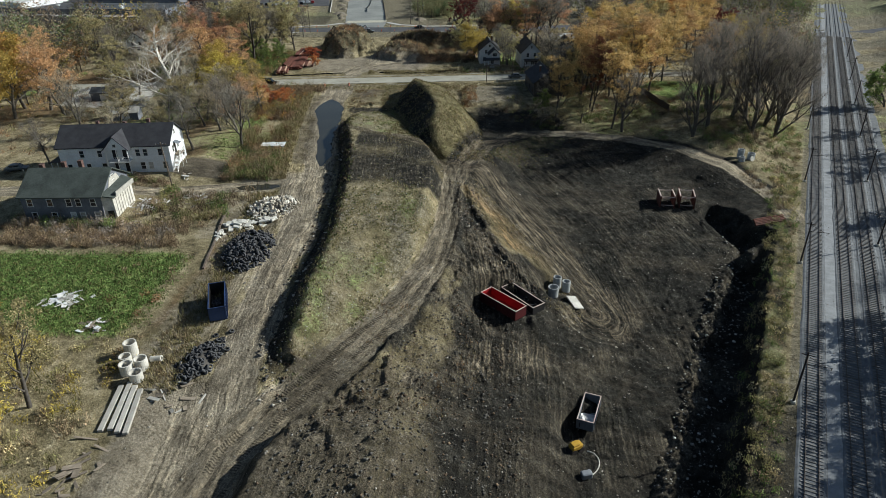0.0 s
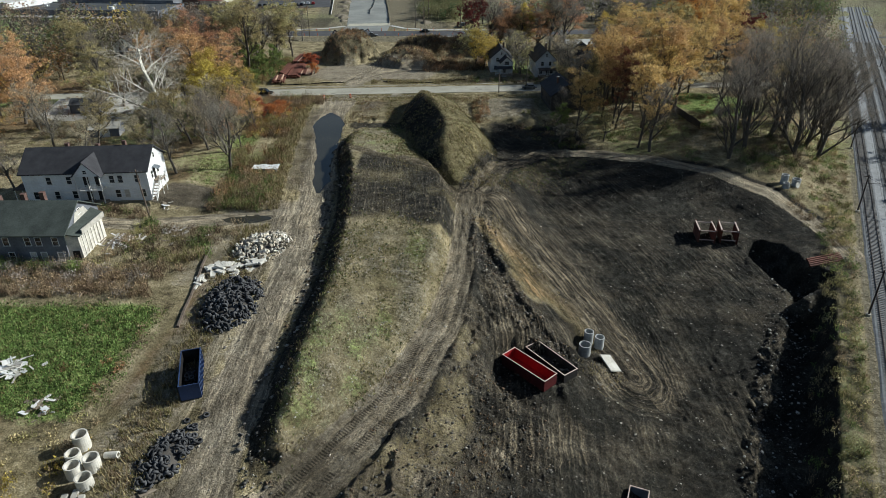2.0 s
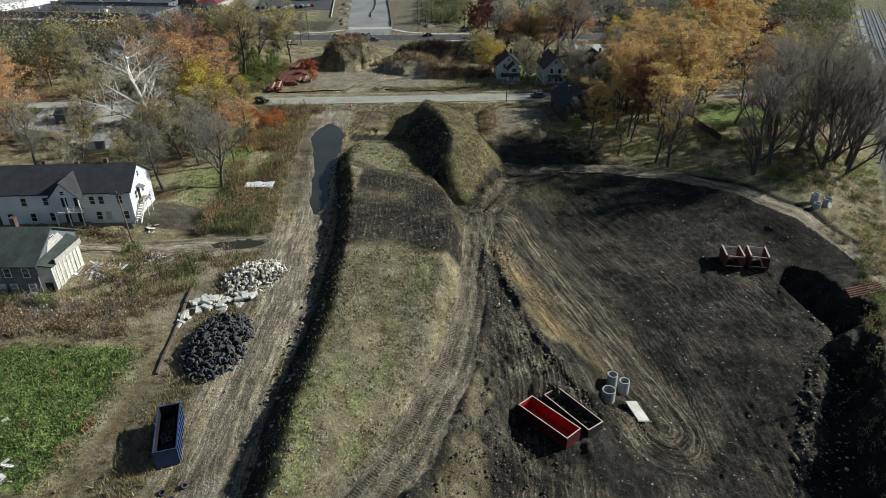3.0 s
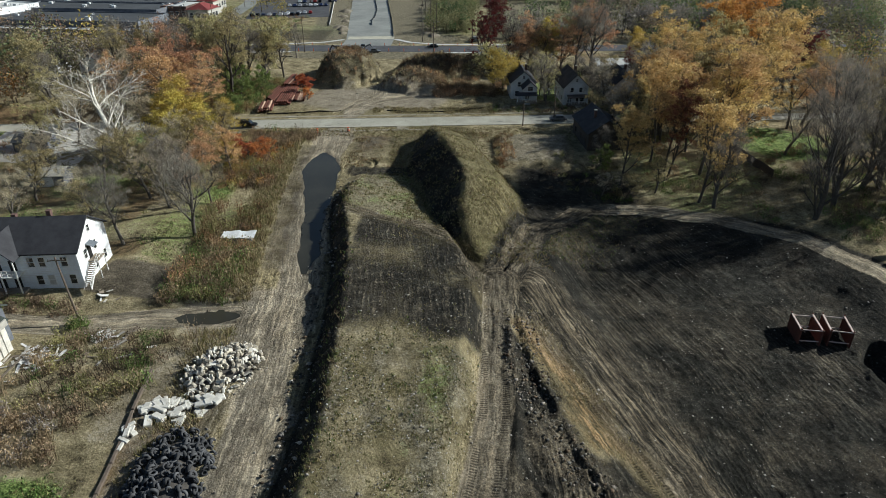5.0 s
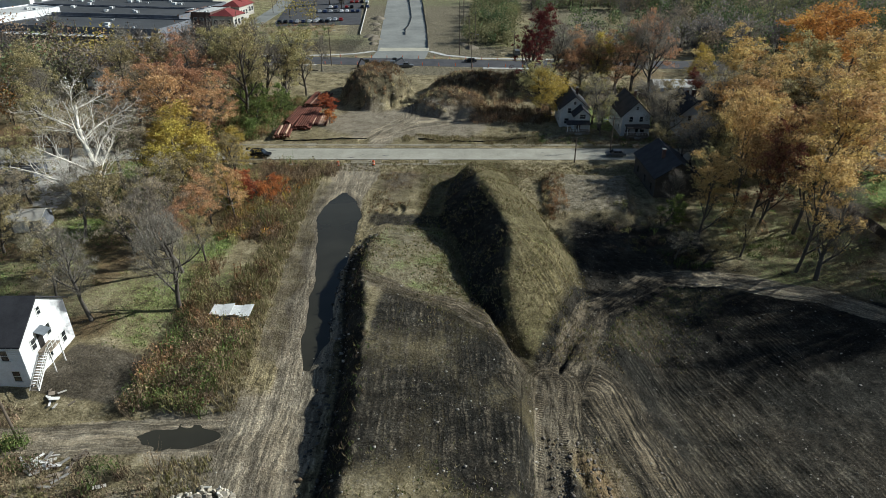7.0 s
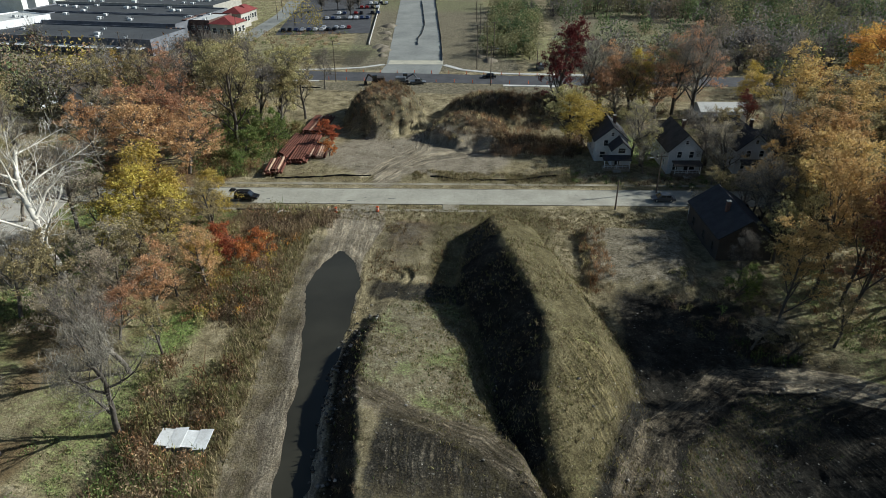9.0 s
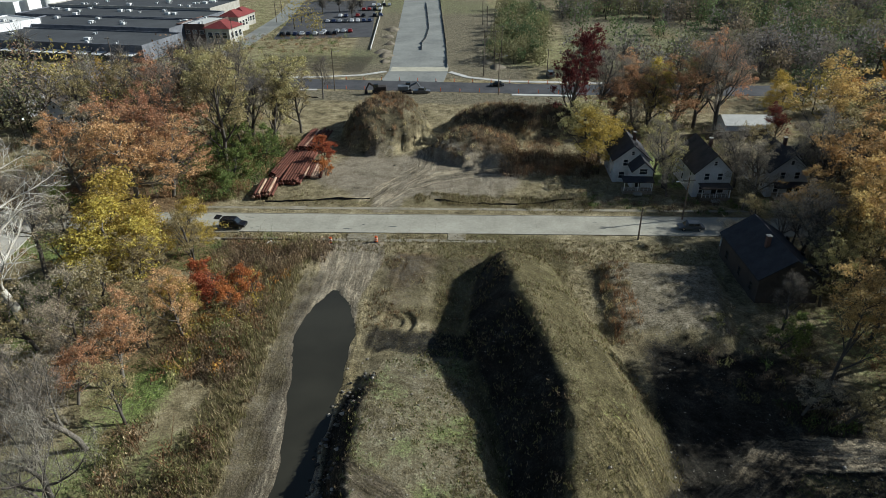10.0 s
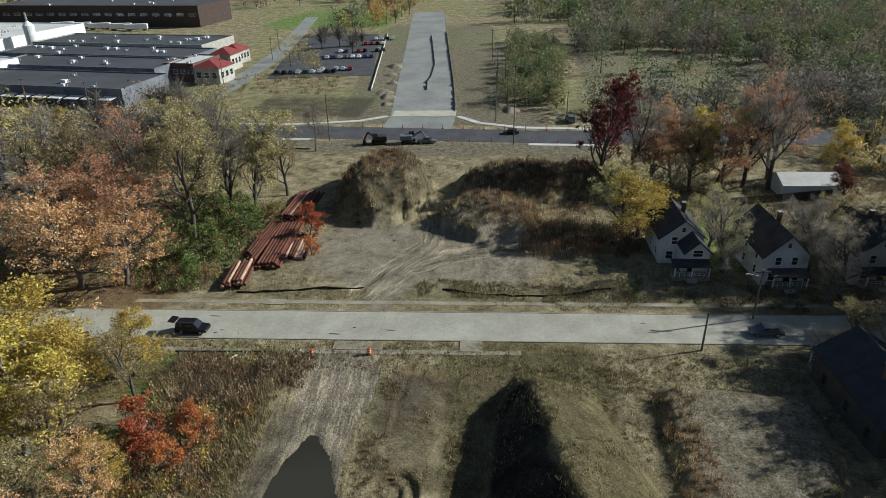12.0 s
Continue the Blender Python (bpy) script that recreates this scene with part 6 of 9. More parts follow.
def grey_house():
    h = thing("house", -72.2, 113.5, 1.0, 1.5, "derelict grey house with mossy green-grey shingle roof", "house")
    L, D, E, R = 15.2, 11.6, 5.2, 8.5
    part("wall", prism(L, D, E, R), SIDING_GREY, h)
    part("roof", roof_pair(L, D, E, R, 0.5), SHINGLE_GREEN, h)
    for x in (-6.0, -2.2, 1.4, 3.2, 6.0):
        window(h, x, -D / 2, 3.9, 0.9, 1.4, "f")
        window(h, x + 0.3, -D / 2, 1.2, 0.9, 1.4, "f", boarded=x > 1)
    window(h, L / 2, 0, 6.7, 0.8, 0.9, "e")
    part("gable_panel", Buf().box((L / 2 + 0.06, 0.2, 6.1), (0.08, 5.2, 1.7), 0, 0.55), BOARD, h, "torn pale sheathing on the gable")
    for x, y, t in ((-1.6, 1.0, 1.7), (1.6, 1.2, 1.9), (-6.4, 1.6, 1.0)):
        ch = part("chimney", Buf().box((x, y, R + t / 2 - 1.2), (0.75, 0.75, t + 0.9)), BRICK, h)
        part("chimney_cap", Buf().box((x, y, R + t - 0.71), (0.85, 0.85, 0.08)), BRICK, ch)
    # collapsing lean-to on the east side
    b = Buf()
    b.v = [(L / 2, -5.6, -0.6), (L / 2 + 1.9, -5.0, -0.6), (L / 2 + 2.1, 2.6, -0.6), (L / 2, 3.2, -0.6), (L / 2, -5.6, 5.0), (L / 2 + 1.8, -5.0, 4.4), (L / 2 + 2.05, 2.6, 4.7), (L / 2, 3.2, 5.4)]
    b.f = [(0, 1, 5, 4), (1, 2, 6, 5), (2, 3, 7, 6), (3, 0, 4, 7), (4, 5, 6, 7), (0, 3, 2, 1)]
    part("lean_to", b, BOARD, h, "bleached board lean-to")
    b = Buf()
    b.v = [(L / 2 - 0.2, -6.0, 5.15), (L / 2 + 2.3, -5.3, 4.45), (L / 2 + 2.5, 3.1, 4.85), (L / 2 - 0.2, 3.8, 5.6)]
    b.v += [(x, y, z + 0.18) for x, y, z in b.v]
    b.f = [(0, 3, 2, 1), (4, 5, 6, 7), (0, 1, 5, 4), (1, 2, 6, 5), (2, 3, 7, 6), (3, 0, 4, 7)]
    part("roof", b, SHINGLE_GREEN, h, "sagging low roof")
    part("parapet", Buf().box((L / 2 + 2.5, -1.0, 5.0), (0.2, 7.0, 0.9), -2), BOARD, h, "leaning pale fascia")
    part("door", Buf().box((L / 2 + 1.2, -5.55, 1.0), (1.1, 0.12, 2.05), 8), BLACK_PAINT, h)
    for k in range(7):
        part("batten", Buf().box((L / 2 + 2.12, -4.4 + k * 1.0, 2.0), (0.1, 0.08, 4.4)), BOARD, h)
    return h


grey_house()


def street_house(x, y, rz, w, d, eave, ridge, wing, label, wall_mat, roof_mat):
    """A gable-fronted house: its front looks along local -y, its ridge runs back from the street."""
    h = thing("house", x, y, gz(x, y), rz, label, "house", "houses along the street")
    def turn(b):
        b.v = [(-q[1], q[0], q[2]) for q in b.v]
        return b
    # window frames take the same shade-darkened colour as those walls
    frames = wall_mat if wall_mat is WOOD_DARK else TRIM
    part("wall", turn(prism(d, w, eave, ridge)), wall_mat, h)
    part("roof", turn(roof_pair(d, w, eave, ridge)), roof_mat, h)
    for fx in (-w * 0.26, w * 0.26):
        window(h, fx, -d / 2, 1.6, 1.1, 1.4, "f", frames)
        window(h, fx * 0.7, -d / 2, 4.3, 0.9, 1.3, "f", frames)
    window(h, 0, -d / 2, ridge - 1.6, 0.6, 0.8, "f", frames)
    for k in (-0.3, 0.05, 0.35):
        window(h, -w / 2, d * k, 1.7, 0.8, 1.3, "w", frames)
        window(h, -w / 2, d * k, 4.2, 0.8, 1.2, "w", frames)
        window(h, w / 2, d * k, 1.7, 0.8, 1.3, "e", frames)
    if wing:
        b = turn(prism(wing, w * 0.55, eave - 0.8, ridge - 2.0))
        b.v = [(q[0] + w * 0.2, q[1] - d / 2 - wing / 2 + 0.2, q[2]) for q in b.v]
        part("wing", b, wall_mat, h)
        b = turn(roof_pair(wing, w * 0.55, eave - 0.8, ridge - 2.0, 0.35))
        b.v = [(q[0] + w * 0.2, q[1] - d / 2 - wing / 2 + 0.2, q[2]) for q in b.v]
        part("roof", b, roof_mat, h)
        window(h, w * 0.2, -d / 2 - wing + 0.2, 4.0, 1.5, 1.1, "f", frames)
    fy = -d / 2 - (wing - 0.2 if wing else 0)
    # open porch
    part("porch_roof", Buf().box((0.3, fy - 1.1, 2.75), (w * 0.85, 2.4, 0.16), 0, 1.0, Matrix.Rotation(0.16, 3, "X")), roof_mat, h)
    part("porch_floor", Buf().box((0.3, fy - 1.1, 0.35), (w * 0.8, 2.1, 0.7)), WOOD, h)
    for k in (-0.38, 0, 0.38):
        part("column", Buf().box((0.3 + w * k, fy - 2.0, 1.6), (0.16, 0.16, 2.1)), TRIM, h)
    railing(h, [(0.3 - w * 0.38, fy - 2.05, 0.7), (0.3 + w * 0.38, fy - 2.05, 0.7)], 0.8)
    part("step", Buf().box((0.3, fy - 2.5, 0.2), (1.6, 0.7, 0.4)), CONCRETE, h)
    part("door", Buf().box((0.6, fy - 0.04, 1.7), (0.95, 0.1, 2.05)), BLACK_PAINT, h)
    ch = part("chimney", Buf().box((w * 0.18, d * 0.1, ridge), (0.6, 0.6, 1.9)), BRICK, h)
    part("chimney_cap", Buf().box((w * 0.18, d * 0.1, ridge + 0.98), (0.75, 0.75, 0.1)), CONCRETE, ch)
    return h


street_house(12.0, 247.8, 4, 7.2, 10.0, 4.9, 7.9, 4.4, "white wooden house with dark gable roof and front wing", SIDING_SHADED, SHINGLE_BLACK)
street_house(26.4, 243.0, 6, 7.0, 12.5, 5.2, 8.6, 0, "white narrow house with a porch under bare trees", SIDING_SHADED, SHINGLE_BROWN)
street_house(41.0, 244.5, 6, 7.6, 12.5, 5.2, 8.5, 0, "pale narrow house with a columned porch in shade", SIDING_SHADED, SHINGLE_BLACK)
street_house(52.5, 247, 6, 8.0, 12.0, 5.6, 8.8, 0, "pale house with dark roof half hidden by trees", SIDING_GREY, SHINGLE_BLACK)
street_house(28.5, 206.5, 186, 9.0, 14.5, 4.2, 7.2, 0, "house with walls coloured dark for tree shade and black gable roof, beside the levelled lot", WOOD_DARK, SHINGLE_BLACK)
street_house(-129, 268, 0, 8.0, 11.0, 5.2, 8.4, 0, "white house with gable roof among autumn trees", SIDING, SHINGLE_BROWN)
street_house(-150, 276, 0, 8.0, 11.0, 5.2, 8.4, 0, "white house with gable roof among autumn trees", SIDING, SHINGLE_BLACK)


def garage(x, y, rz, w, d, eave, ridge, label, wall_mat, roof_mat):
    g = thing("garage", x, y, gz(x, y), rz, label, "garage")
    part("wall", prism(w, d, eave, ridge), wall_mat, g)
    part("roof", roof_pair(w, d, eave, ridge, 0.3, 0.15), roof_mat, g)
    dr = part("garage_door", Buf().box((0, -d / 2 - 0.03, 1.1), (2.6, 0.1, 2.2)), TRIM, g)
    return g


garage(45, 279.5, 4, 12, 8, 2.8, 4.2, "long pale-roofed outbuilding behind the houses", SIDING, ROOF_PALE)
garage(-91.5, 174, 12, 7, 5, 2.3, 3.3, "low grey garage with a pale roof under bare trees", SIDING_GREY, CONCRETE)
garage(-108, 196, 8, 8, 6, 2.5, 3.6, "small garage by a paved yard", SIDING_GREY, ROOF_FLAT)
garage(50, 258, 6, 6, 5, 2.4, 3.6, "small white backyard garage with black roof", SIDING, SHINGLE_BLACK)

hedge = thing("board_fence", 58.7, 201, gz(58.7, 201), -80, "long dark board fence beside a lawn", "fence")
for k in range(10):
    x_, y_ = 58.7 + 0.17 * 1.93 * k, 201 - 0.98 * 1.93 * k
    part("panel", Buf().box((k * 1.93, 0, 0.95 + gz(x_, y_) - gz(58.7, 201)), (1.88, 0.05, 1.9)), WOOD_DARK, hedge)
fence = thing("board_fence", 28.4, 269.6, gz(28.4, 269.6), 16.5, "dark board fence behind the houses", "fence")
for k in range(12):
    part("panel", Buf().box((k * 1.93, 0, 0.95), (1.88, 0.05, 1.8)), WOOD_DARK, fence)
    part("post", Buf().box((k * 1.93 - 0.96, 0.07, 0.9), (0.12, 0.12, 2.0)), WOOD_DARK, fence)
lone("yard", bevelled(Buf().box((-107, 192, gz(-107, 192)), (26, 38, 0.2), 12), 0.02), CONCRETE, "pale paved yard among the trees", "yard", kind="structure")


BRICK_DARK = worn("dark_brick", (0.075, 0.05, 0.042), (0.04, 0.03, 0.026), 0.7, 0.9)


# ---- works and warehouses beyond the cross street ----
def flat_building(name, x, y, rz, w, d, tall, label, wall_mat, roof_mat, units=(), docks=0, glazing=0, seed=0):
    h = thing(name, x, y, 0, rz, label, "building")
    r = random.Random(seed)
    part("wall", Buf().box((0, 0, tall / 2 - 0.3), (w, d, tall + 0.6)), wall_mat, h)
    part("roof", Buf().box((0, 0, tall + 0.06), (w - 0.7, d - 0.7, 0.12)), roof_mat, h)
    b = Buf()
    for s in (-1, 1):
        b.box((0, s * (d / 2 - 0.17), tall + 0.3), (w + 0.02, 0.36, 0.6)).box((s * (w / 2 - 0.17), 0, tall + 0.3), (0.36, d - 0.75, 0.6))
    part("parapet", b, wall_mat, h)
    for k in range(units):
        ux, uy = r.uniform(-w * 0.45, w * 0.45), r.uniform(-d * 0.4, d * 0.4)
        s = r.uniform(0.8, 1.7)
        u = part("rooftop_unit", bevelled(Buf().box((ux, uy, tall + 0.12 + s * 0.35), (s * 1.3, s, s * 0.7)), 0.06), WHITE_SHEET, h)
        part("vent", Buf().tube((ux + s, uy + s * 0.4, tall + 0.1), (ux + s, uy + s * 0.4, tall + 1.2), 0.2, 0.2, 8), STEEL, u)
    for k in range(docks):
        dx = -w / 2 + (k + 0.7) * w / (docks + 0.4)
        dk = part("dock_canopy", Buf().box((dx, -d / 2 - 2.0, 3.2), (w / docks * 0.72, 4.0, 0.2), 0, 1.0, Matrix.Rotation(0.08, 3, "X")), WHITE_SHEET, h)
        part("post", Buf().box((dx, -d / 2 - 3.8, 1.5), (0.15, 0.15, 3.1)), STEEL, dk)
        part("dock_door", Buf().box((dx, -d / 2 - 0.02, 1.6), (w / docks * 0.5, 0.1, 2.8)), GREY_PAINT, h)
    for k in range(glazing):
        gx_ = -w / 2 + (k + 0.5) * w / glazing
        window(h, gx_, -d / 2, tall * 0.6, w / glazing * 0.55, 1.4, "f")
    return h


flat_building("warehouse", -197, 361, -6, 96, 26, 5.6, "long low warehouse with dark flat roof and white dock canopies", SIDING_GREY, ROOF_FLAT, 7, 14, 0, 1)
flat_building("warehouse", -193, 388, -6, 78, 22, 6.4, "warehouse with grey-brown flat roof", SIDING_GREY, ROOF_FLAT, 9, 0, 0, 2)
flat_building("warehouse", -200, 412, -6, 96, 22, 6.6, "warehouse with dark flat roof and rooftop units", SIDING_GREY, ROOF_FLAT, 12, 0, 0, 3)
flat_building("warehouse", -203, 440, -6, 90, 28, 7.2, "large warehouse with dark flat roof and pale end wall", CONCRETE, ROOF_FLAT, 16, 0, 0, 4)
flat_building("warehouse", -236, 372, -20, 22, 34, 8.2, "white works building with pale roof", SIDING, ROOF_PALE, 2, 0, 0, 5)
flat_building("factory", -290, 560, -4, 150, 40, 12, "dark brick factory with rows of windows", BRICK_DARK, ROOF_FLAT, 6, 0, 18, 6)
flat_building("warehouse", -300, 470, -6, 60, 60, 7, "works building with cluttered pale roof", SIDING, ROOF_PALE, 14, 0, 0, 7)
flat_building("office", -150, 393, -6, 13, 20, 6.5, "brick office joined to the warehouse", BRICK, ROOF_PALE, 2, 0, 4, 8)


def pavilion(x, y, rz, w, d, tall):
    h = thing("pavilion", x, y, 0, rz, "pale brick pavilion with red hipped metal roof", "building", "red-roofed pavilions")
    part("wall", Buf().box((0, 0, tall / 2 - 0.3), (w, d, tall + 0.6)), CONCRETE, h)
    b = Buf()
    o = 0.8
    b.v = [(-w / 2 - o, -d / 2 - o, tall), (w / 2 + o, -d / 2 - o, tall), (w / 2 + o, d / 2 + o, tall), (-w / 2 - o, d / 2 + o, tall), (0, -d * 0.18, tall + 2.6), (0, d * 0.18, tall + 2.6)]
    b.f = [(0, 1, 4), (1, 2, 5, 4), (2, 3, 5), (3, 0, 4, 5), (0, 3, 2, 1)]
    part("roof", b, ROOF_RED, h)
    for k in (-0.3, 0, 0.3):
        window(h, w * k, -d / 2, tall * 0.55, w * 0.18, 2.2, "f")
        window(h, w / 2, d * k, tall * 0.55, d * 0.18, 2.2, "e")
    return h


pavilion(-137, 384, -6, 11, 11, 6.2)
pavilion(-143, 409, -6, 9, 9, 6.6)
pavilion(-146, 425, -6, 9, 9, 5.4)

tower = thing("steel_tank", -262, 447, 0, 0, "pale steel storage tank with a narrow stack", "tank")
part("shell", Buf().tube((0, 0, 0), (0, 0, 13), 2.6, 2.6, 20), WHITE_SHEET, tower)
part("cone", Buf().tube((0, 0, 13), (0, 0, 15), 2.6, 0.7, 20), WHITE_SHEET, tower)
part("stack", Buf().tube((0, 0, 15), (0, 0, 19), 0.5, 0.5, 10), STEEL, tower)

lone("parking_lot", bevelled(Buf().box((-108, 448, 0.04), (42, 112, 0.14), 11), 0.02), ASPHALT, "grey asphalt car park with rows of cars", "parking lot", kind="structure")
lone("road", strip([(-126, 322), (-127.5, 378), (-133, 446), (-144, 500), (-160, 580)], 4.2, 0.08, 0.3, 8), ROAD_NEW, "grey access road beside the warehouse", "road", kind="structure")
b = Buf()
for k in range(40):
    b.box((-71.5 - k * 0.55, 372 + k * 3.4, 0.45), (0.25, 3.3, 0.6), 9)
lone("barrier", b, KERB, "row of white concrete barriers along the car park", "barrier")


# ---- vehicles ----
def car_shell(length, width, tall, bonnet, boot, flat_back=False):
    """Body with wheel-line, windscreen and roof, front along +x."""
    l, w = length / 2, width / 2
    belt = tall * 0.56
    prof = [(-l, 0.35), (-l, belt * 0.96), (-l + boot, belt), (-l + boot + (0.12 if flat_back else 0.5), tall), (l - bonnet - 0.75, tall), (l - bonnet, belt), (l - 0.12, belt * 0.84), (l, 0.4)]
    b = Buf()
    for s in (-1, 1):
        for x, z in prof:
            inset = 0.16 if z > belt * 1.2 else 0.0
            b.v.append((x, s * (w - inset), z))
    n = len(prof)
    b.f.append(tuple(range(n)))
    b.f.append(tuple(reversed(range(n, 2 * n))))
    for i in range(n):
        j = (i + 1) % n
        b.f.append((i, n + i, n + j, j))
    return b, belt


def wheel_meshes(r, w):
    t = Buf().tube((0, -w / 2, 0), (0, w / 2, 0), r, r, 16).mesh("tyre", TYRE)
    m = Buf().tube((0, -w / 2 - 0.01, 0), (0, w / 2 + 0.01, 0), r * 0.6, r * 0.6, 12).mesh("rim", CHROME)
    return t, m


def car(x, y, z, rz, label, mat, length=4.6, width=1.85, tall=1.5, bonnet=1.0, boot=0.5, flat_back=False, group="", extra=False):
    c = thing("car", x, y, z, rz, label, "car", group)
    b, belt = car_shell(length, width, tall, bonnet, boot, flat_back)
    part("body", bevelled(b, 0.05), mat, c)
    g = Buf()
    back = -length / 2 + boot + (0.12 if flat_back else 0.5)
    front = length / 2 - bonnet - 0.75
    for s in (-1, 1):
        yy = s * (width / 2 - 0.085)
        mid = (back + front) / 2
        for a, c_ in ((back + 0.08, mid - 0.06), (mid + 0.06, front + 0.1)):
            g.box(((a + c_) / 2, yy, (belt + tall) / 2 + 0.02), (c_ - a, 0.06, (tall - belt) * 0.66))
    part("side_glass", g, GLASS, c)
    ws = Buf()
    tilt = Matrix.Rotation(math.atan2(tall - belt, -0.75), 3, "Y")
    ws.v = [(length / 2 - bonnet - 0.04, -width / 2 + 0.14, belt + 0.05), (length / 2 - bonnet - 0.04, width / 2 - 0.14, belt + 0.05), (front + 0.07, width / 2 - 0.22, tall - 0.05), (front + 0.07, -width / 2 + 0.22, tall - 0.05)]
    ws.v = [(q[0] + 0.03, q[1], q[2] + 0.03) for q in ws.v]
    ws.f = [(0, 1, 2, 3)]
    part("windscreen", ws, GLASS, c)
    tyre, rim = CAR_WHEEL
    for wx in (-length * 0.3, length * 0.31):
        for s in (-1, 1):
            w = part("wheel", tyre, None, c)
            w.location = (wx, s * (width / 2 - 0.1), 0.34)
            part("rim", rim, None, w)
    for s in (-1, 1):
        part("headlight", Buf().box((length / 2 - 0.05, s * width * 0.36, belt * 0.68), (0.12, 0.34, 0.16)), CHROME, c)
    return c


CAR_WHEEL = wheel_meshes(0.34, 0.22)
suv = car(-62.3, 215.1, 0.07, 2, "black sport utility vehicle with its tailgate raised", CAR_BLACK, 4.8, 1.95, 1.8, 1.15, 0.12, True)
part("tailgate", Buf().box((-2.75, 0, 1.95), (1.05, 1.6, 0.1), 0, 1.0, Matrix.Rotation(0.12, 3, "Y")), CAR_BLACK, suv, "raised black tailgate")
for s in (-0.65, 0.65):
    part("roof_rack", Buf().tube((-1.5, s, 1.88), (0.6, s, 1.88), 0.03, 0.03, 6), CHROME, suv)
part("mirror", Buf().box((0.75, -1.05, 1.15), (0.2, 0.22, 0.2)), CAR_BLACK, suv)
part("mirror", Buf().box((0.75, 1.05, 1.15), (0.2, 0.22, 0.2)), CAR_BLACK, suv)
car(20.5, 222.5, 0.07, 184, "dark saloon car parked in tree shade", CAR_PAINTS[2])
car(44, 226.5, 0.07, 4, "dark saloon car parked in tree shade", CAR_PAINTS[3])
car(-19, 319, 0.08, 180, "black car on the cross street", CAR_BLACK)
car(-2, 333, 0.05, 100, "dark utility truck beside the cross street", CAR_PAINTS[2], 5.4, 2.0, 2.1, 1.2, 0.2, True)
car(-96, 131, gz(-96, 131), 15, "dark car parked beside the white house", CAR_PAINTS[2])
rr = random.Random(5)
for row, (rx, ry, n, turn) in enumerate(((-117, 398, 9, 98), (-103, 405, 6, 98), (-106, 432, 8, 98), (-104, 448, 8, 98), (-97, 470, 8, 98), (-95, 485, 7, 98))):
    for k in range(n):
        if rr.random() < 0.22:
            continue
        a = radians(10)
        cx, cy = rx + k * 2.9 * math.cos(a), ry + k * 2.9 * math.sin(a)
        if cx > -84:
            continue
        car(cx, cy, 0.11, turn + rr.uniform(-3, 3), "car parked in the far car park", rr.choice(CAR_PAINTS + [CAR_BLACK, CAR_BLACK]), group="cars in the car park")
for tx, ty, trz in ((-305, 530, 20), (-292, 528, 20), (-277, 525, 15), (-262, 523, 15), (-250, 520, 15), (-320, 505, 30), (-300, 508, 30)):
    t = thing("box_trailer", tx, ty, 0.05, trz, "white box trailer in the works yard", "trailer", "parked trailers")
    part("box", bevelled(Buf().box((0, 0, 2.6), (13, 2.6, 2.8)), 0.05), WHITE_SHEET, t)
    part("chassis", Buf().box((0, 0, 1.0), (12.5, 1.2, 0.3)), BLACK_PAINT, t)
    for wx in (-4.8, -3.6, 4.5):
        part("wheel", Buf().tube((wx, -1.2, 0.5), (wx, 1.2, 0.5), 0.5, 0.5, 12), TYRE, t)


def excavator(x, y, rz, label, mat, reach=1.0):
    e = thing("excavator", x, y, gz(x, y), rz, label, "excavator", "machines at the cross street")
    for s in (-1, 1):
        t = part("track", bevelled(Buf().box((0, s * 1.15, 0.5), (4.2, 0.6, 0.95)), 0.25), BLACK_PAINT, e)
    part("house_body", bevelled(Buf().box((-0.6, 0, 1.75), (3.4, 2.6, 1.3)), 0.15), mat, e)
    part("cab", bevelled(Buf().box((0.9, 0.75, 2.35), (1.5, 1.0, 1.6)), 0.1), GLASS, e)
    part("boom", Buf().tube((1.0, -0.2, 2.0), (3.6 * reach, -0.2, 3.3), 0.35, 0.28, 6), mat, e)
    part("stick", Buf().tube((3.6 * reach, -0.2, 3.3), (5.0 * reach, -0.2, 1.3), 0.26, 0.2, 6), mat, e)
    part("bucket", bevelled(Buf().box((5.0 * reach, -0.2, 0.7), (1.0, 1.2, 1.1), 0, 0.7), 0.08), RUST_DARK, e)
    return e


excavator(-46.5, 308.5, 10, "dark tracked excavator working beside the cross street", GREY_PAINT)
excavator(-54.5, 307.5, 190, "dark brown tracked excavator beside the cross street", RUST_DARK, 0.8)
car(-41.5, 309, gz(-41.5, 309), 5, "dark pickup beside the excavators", CAR_PAINTS[2], 5.3, 1.95, 1.8, 1.3, 1.6, True)

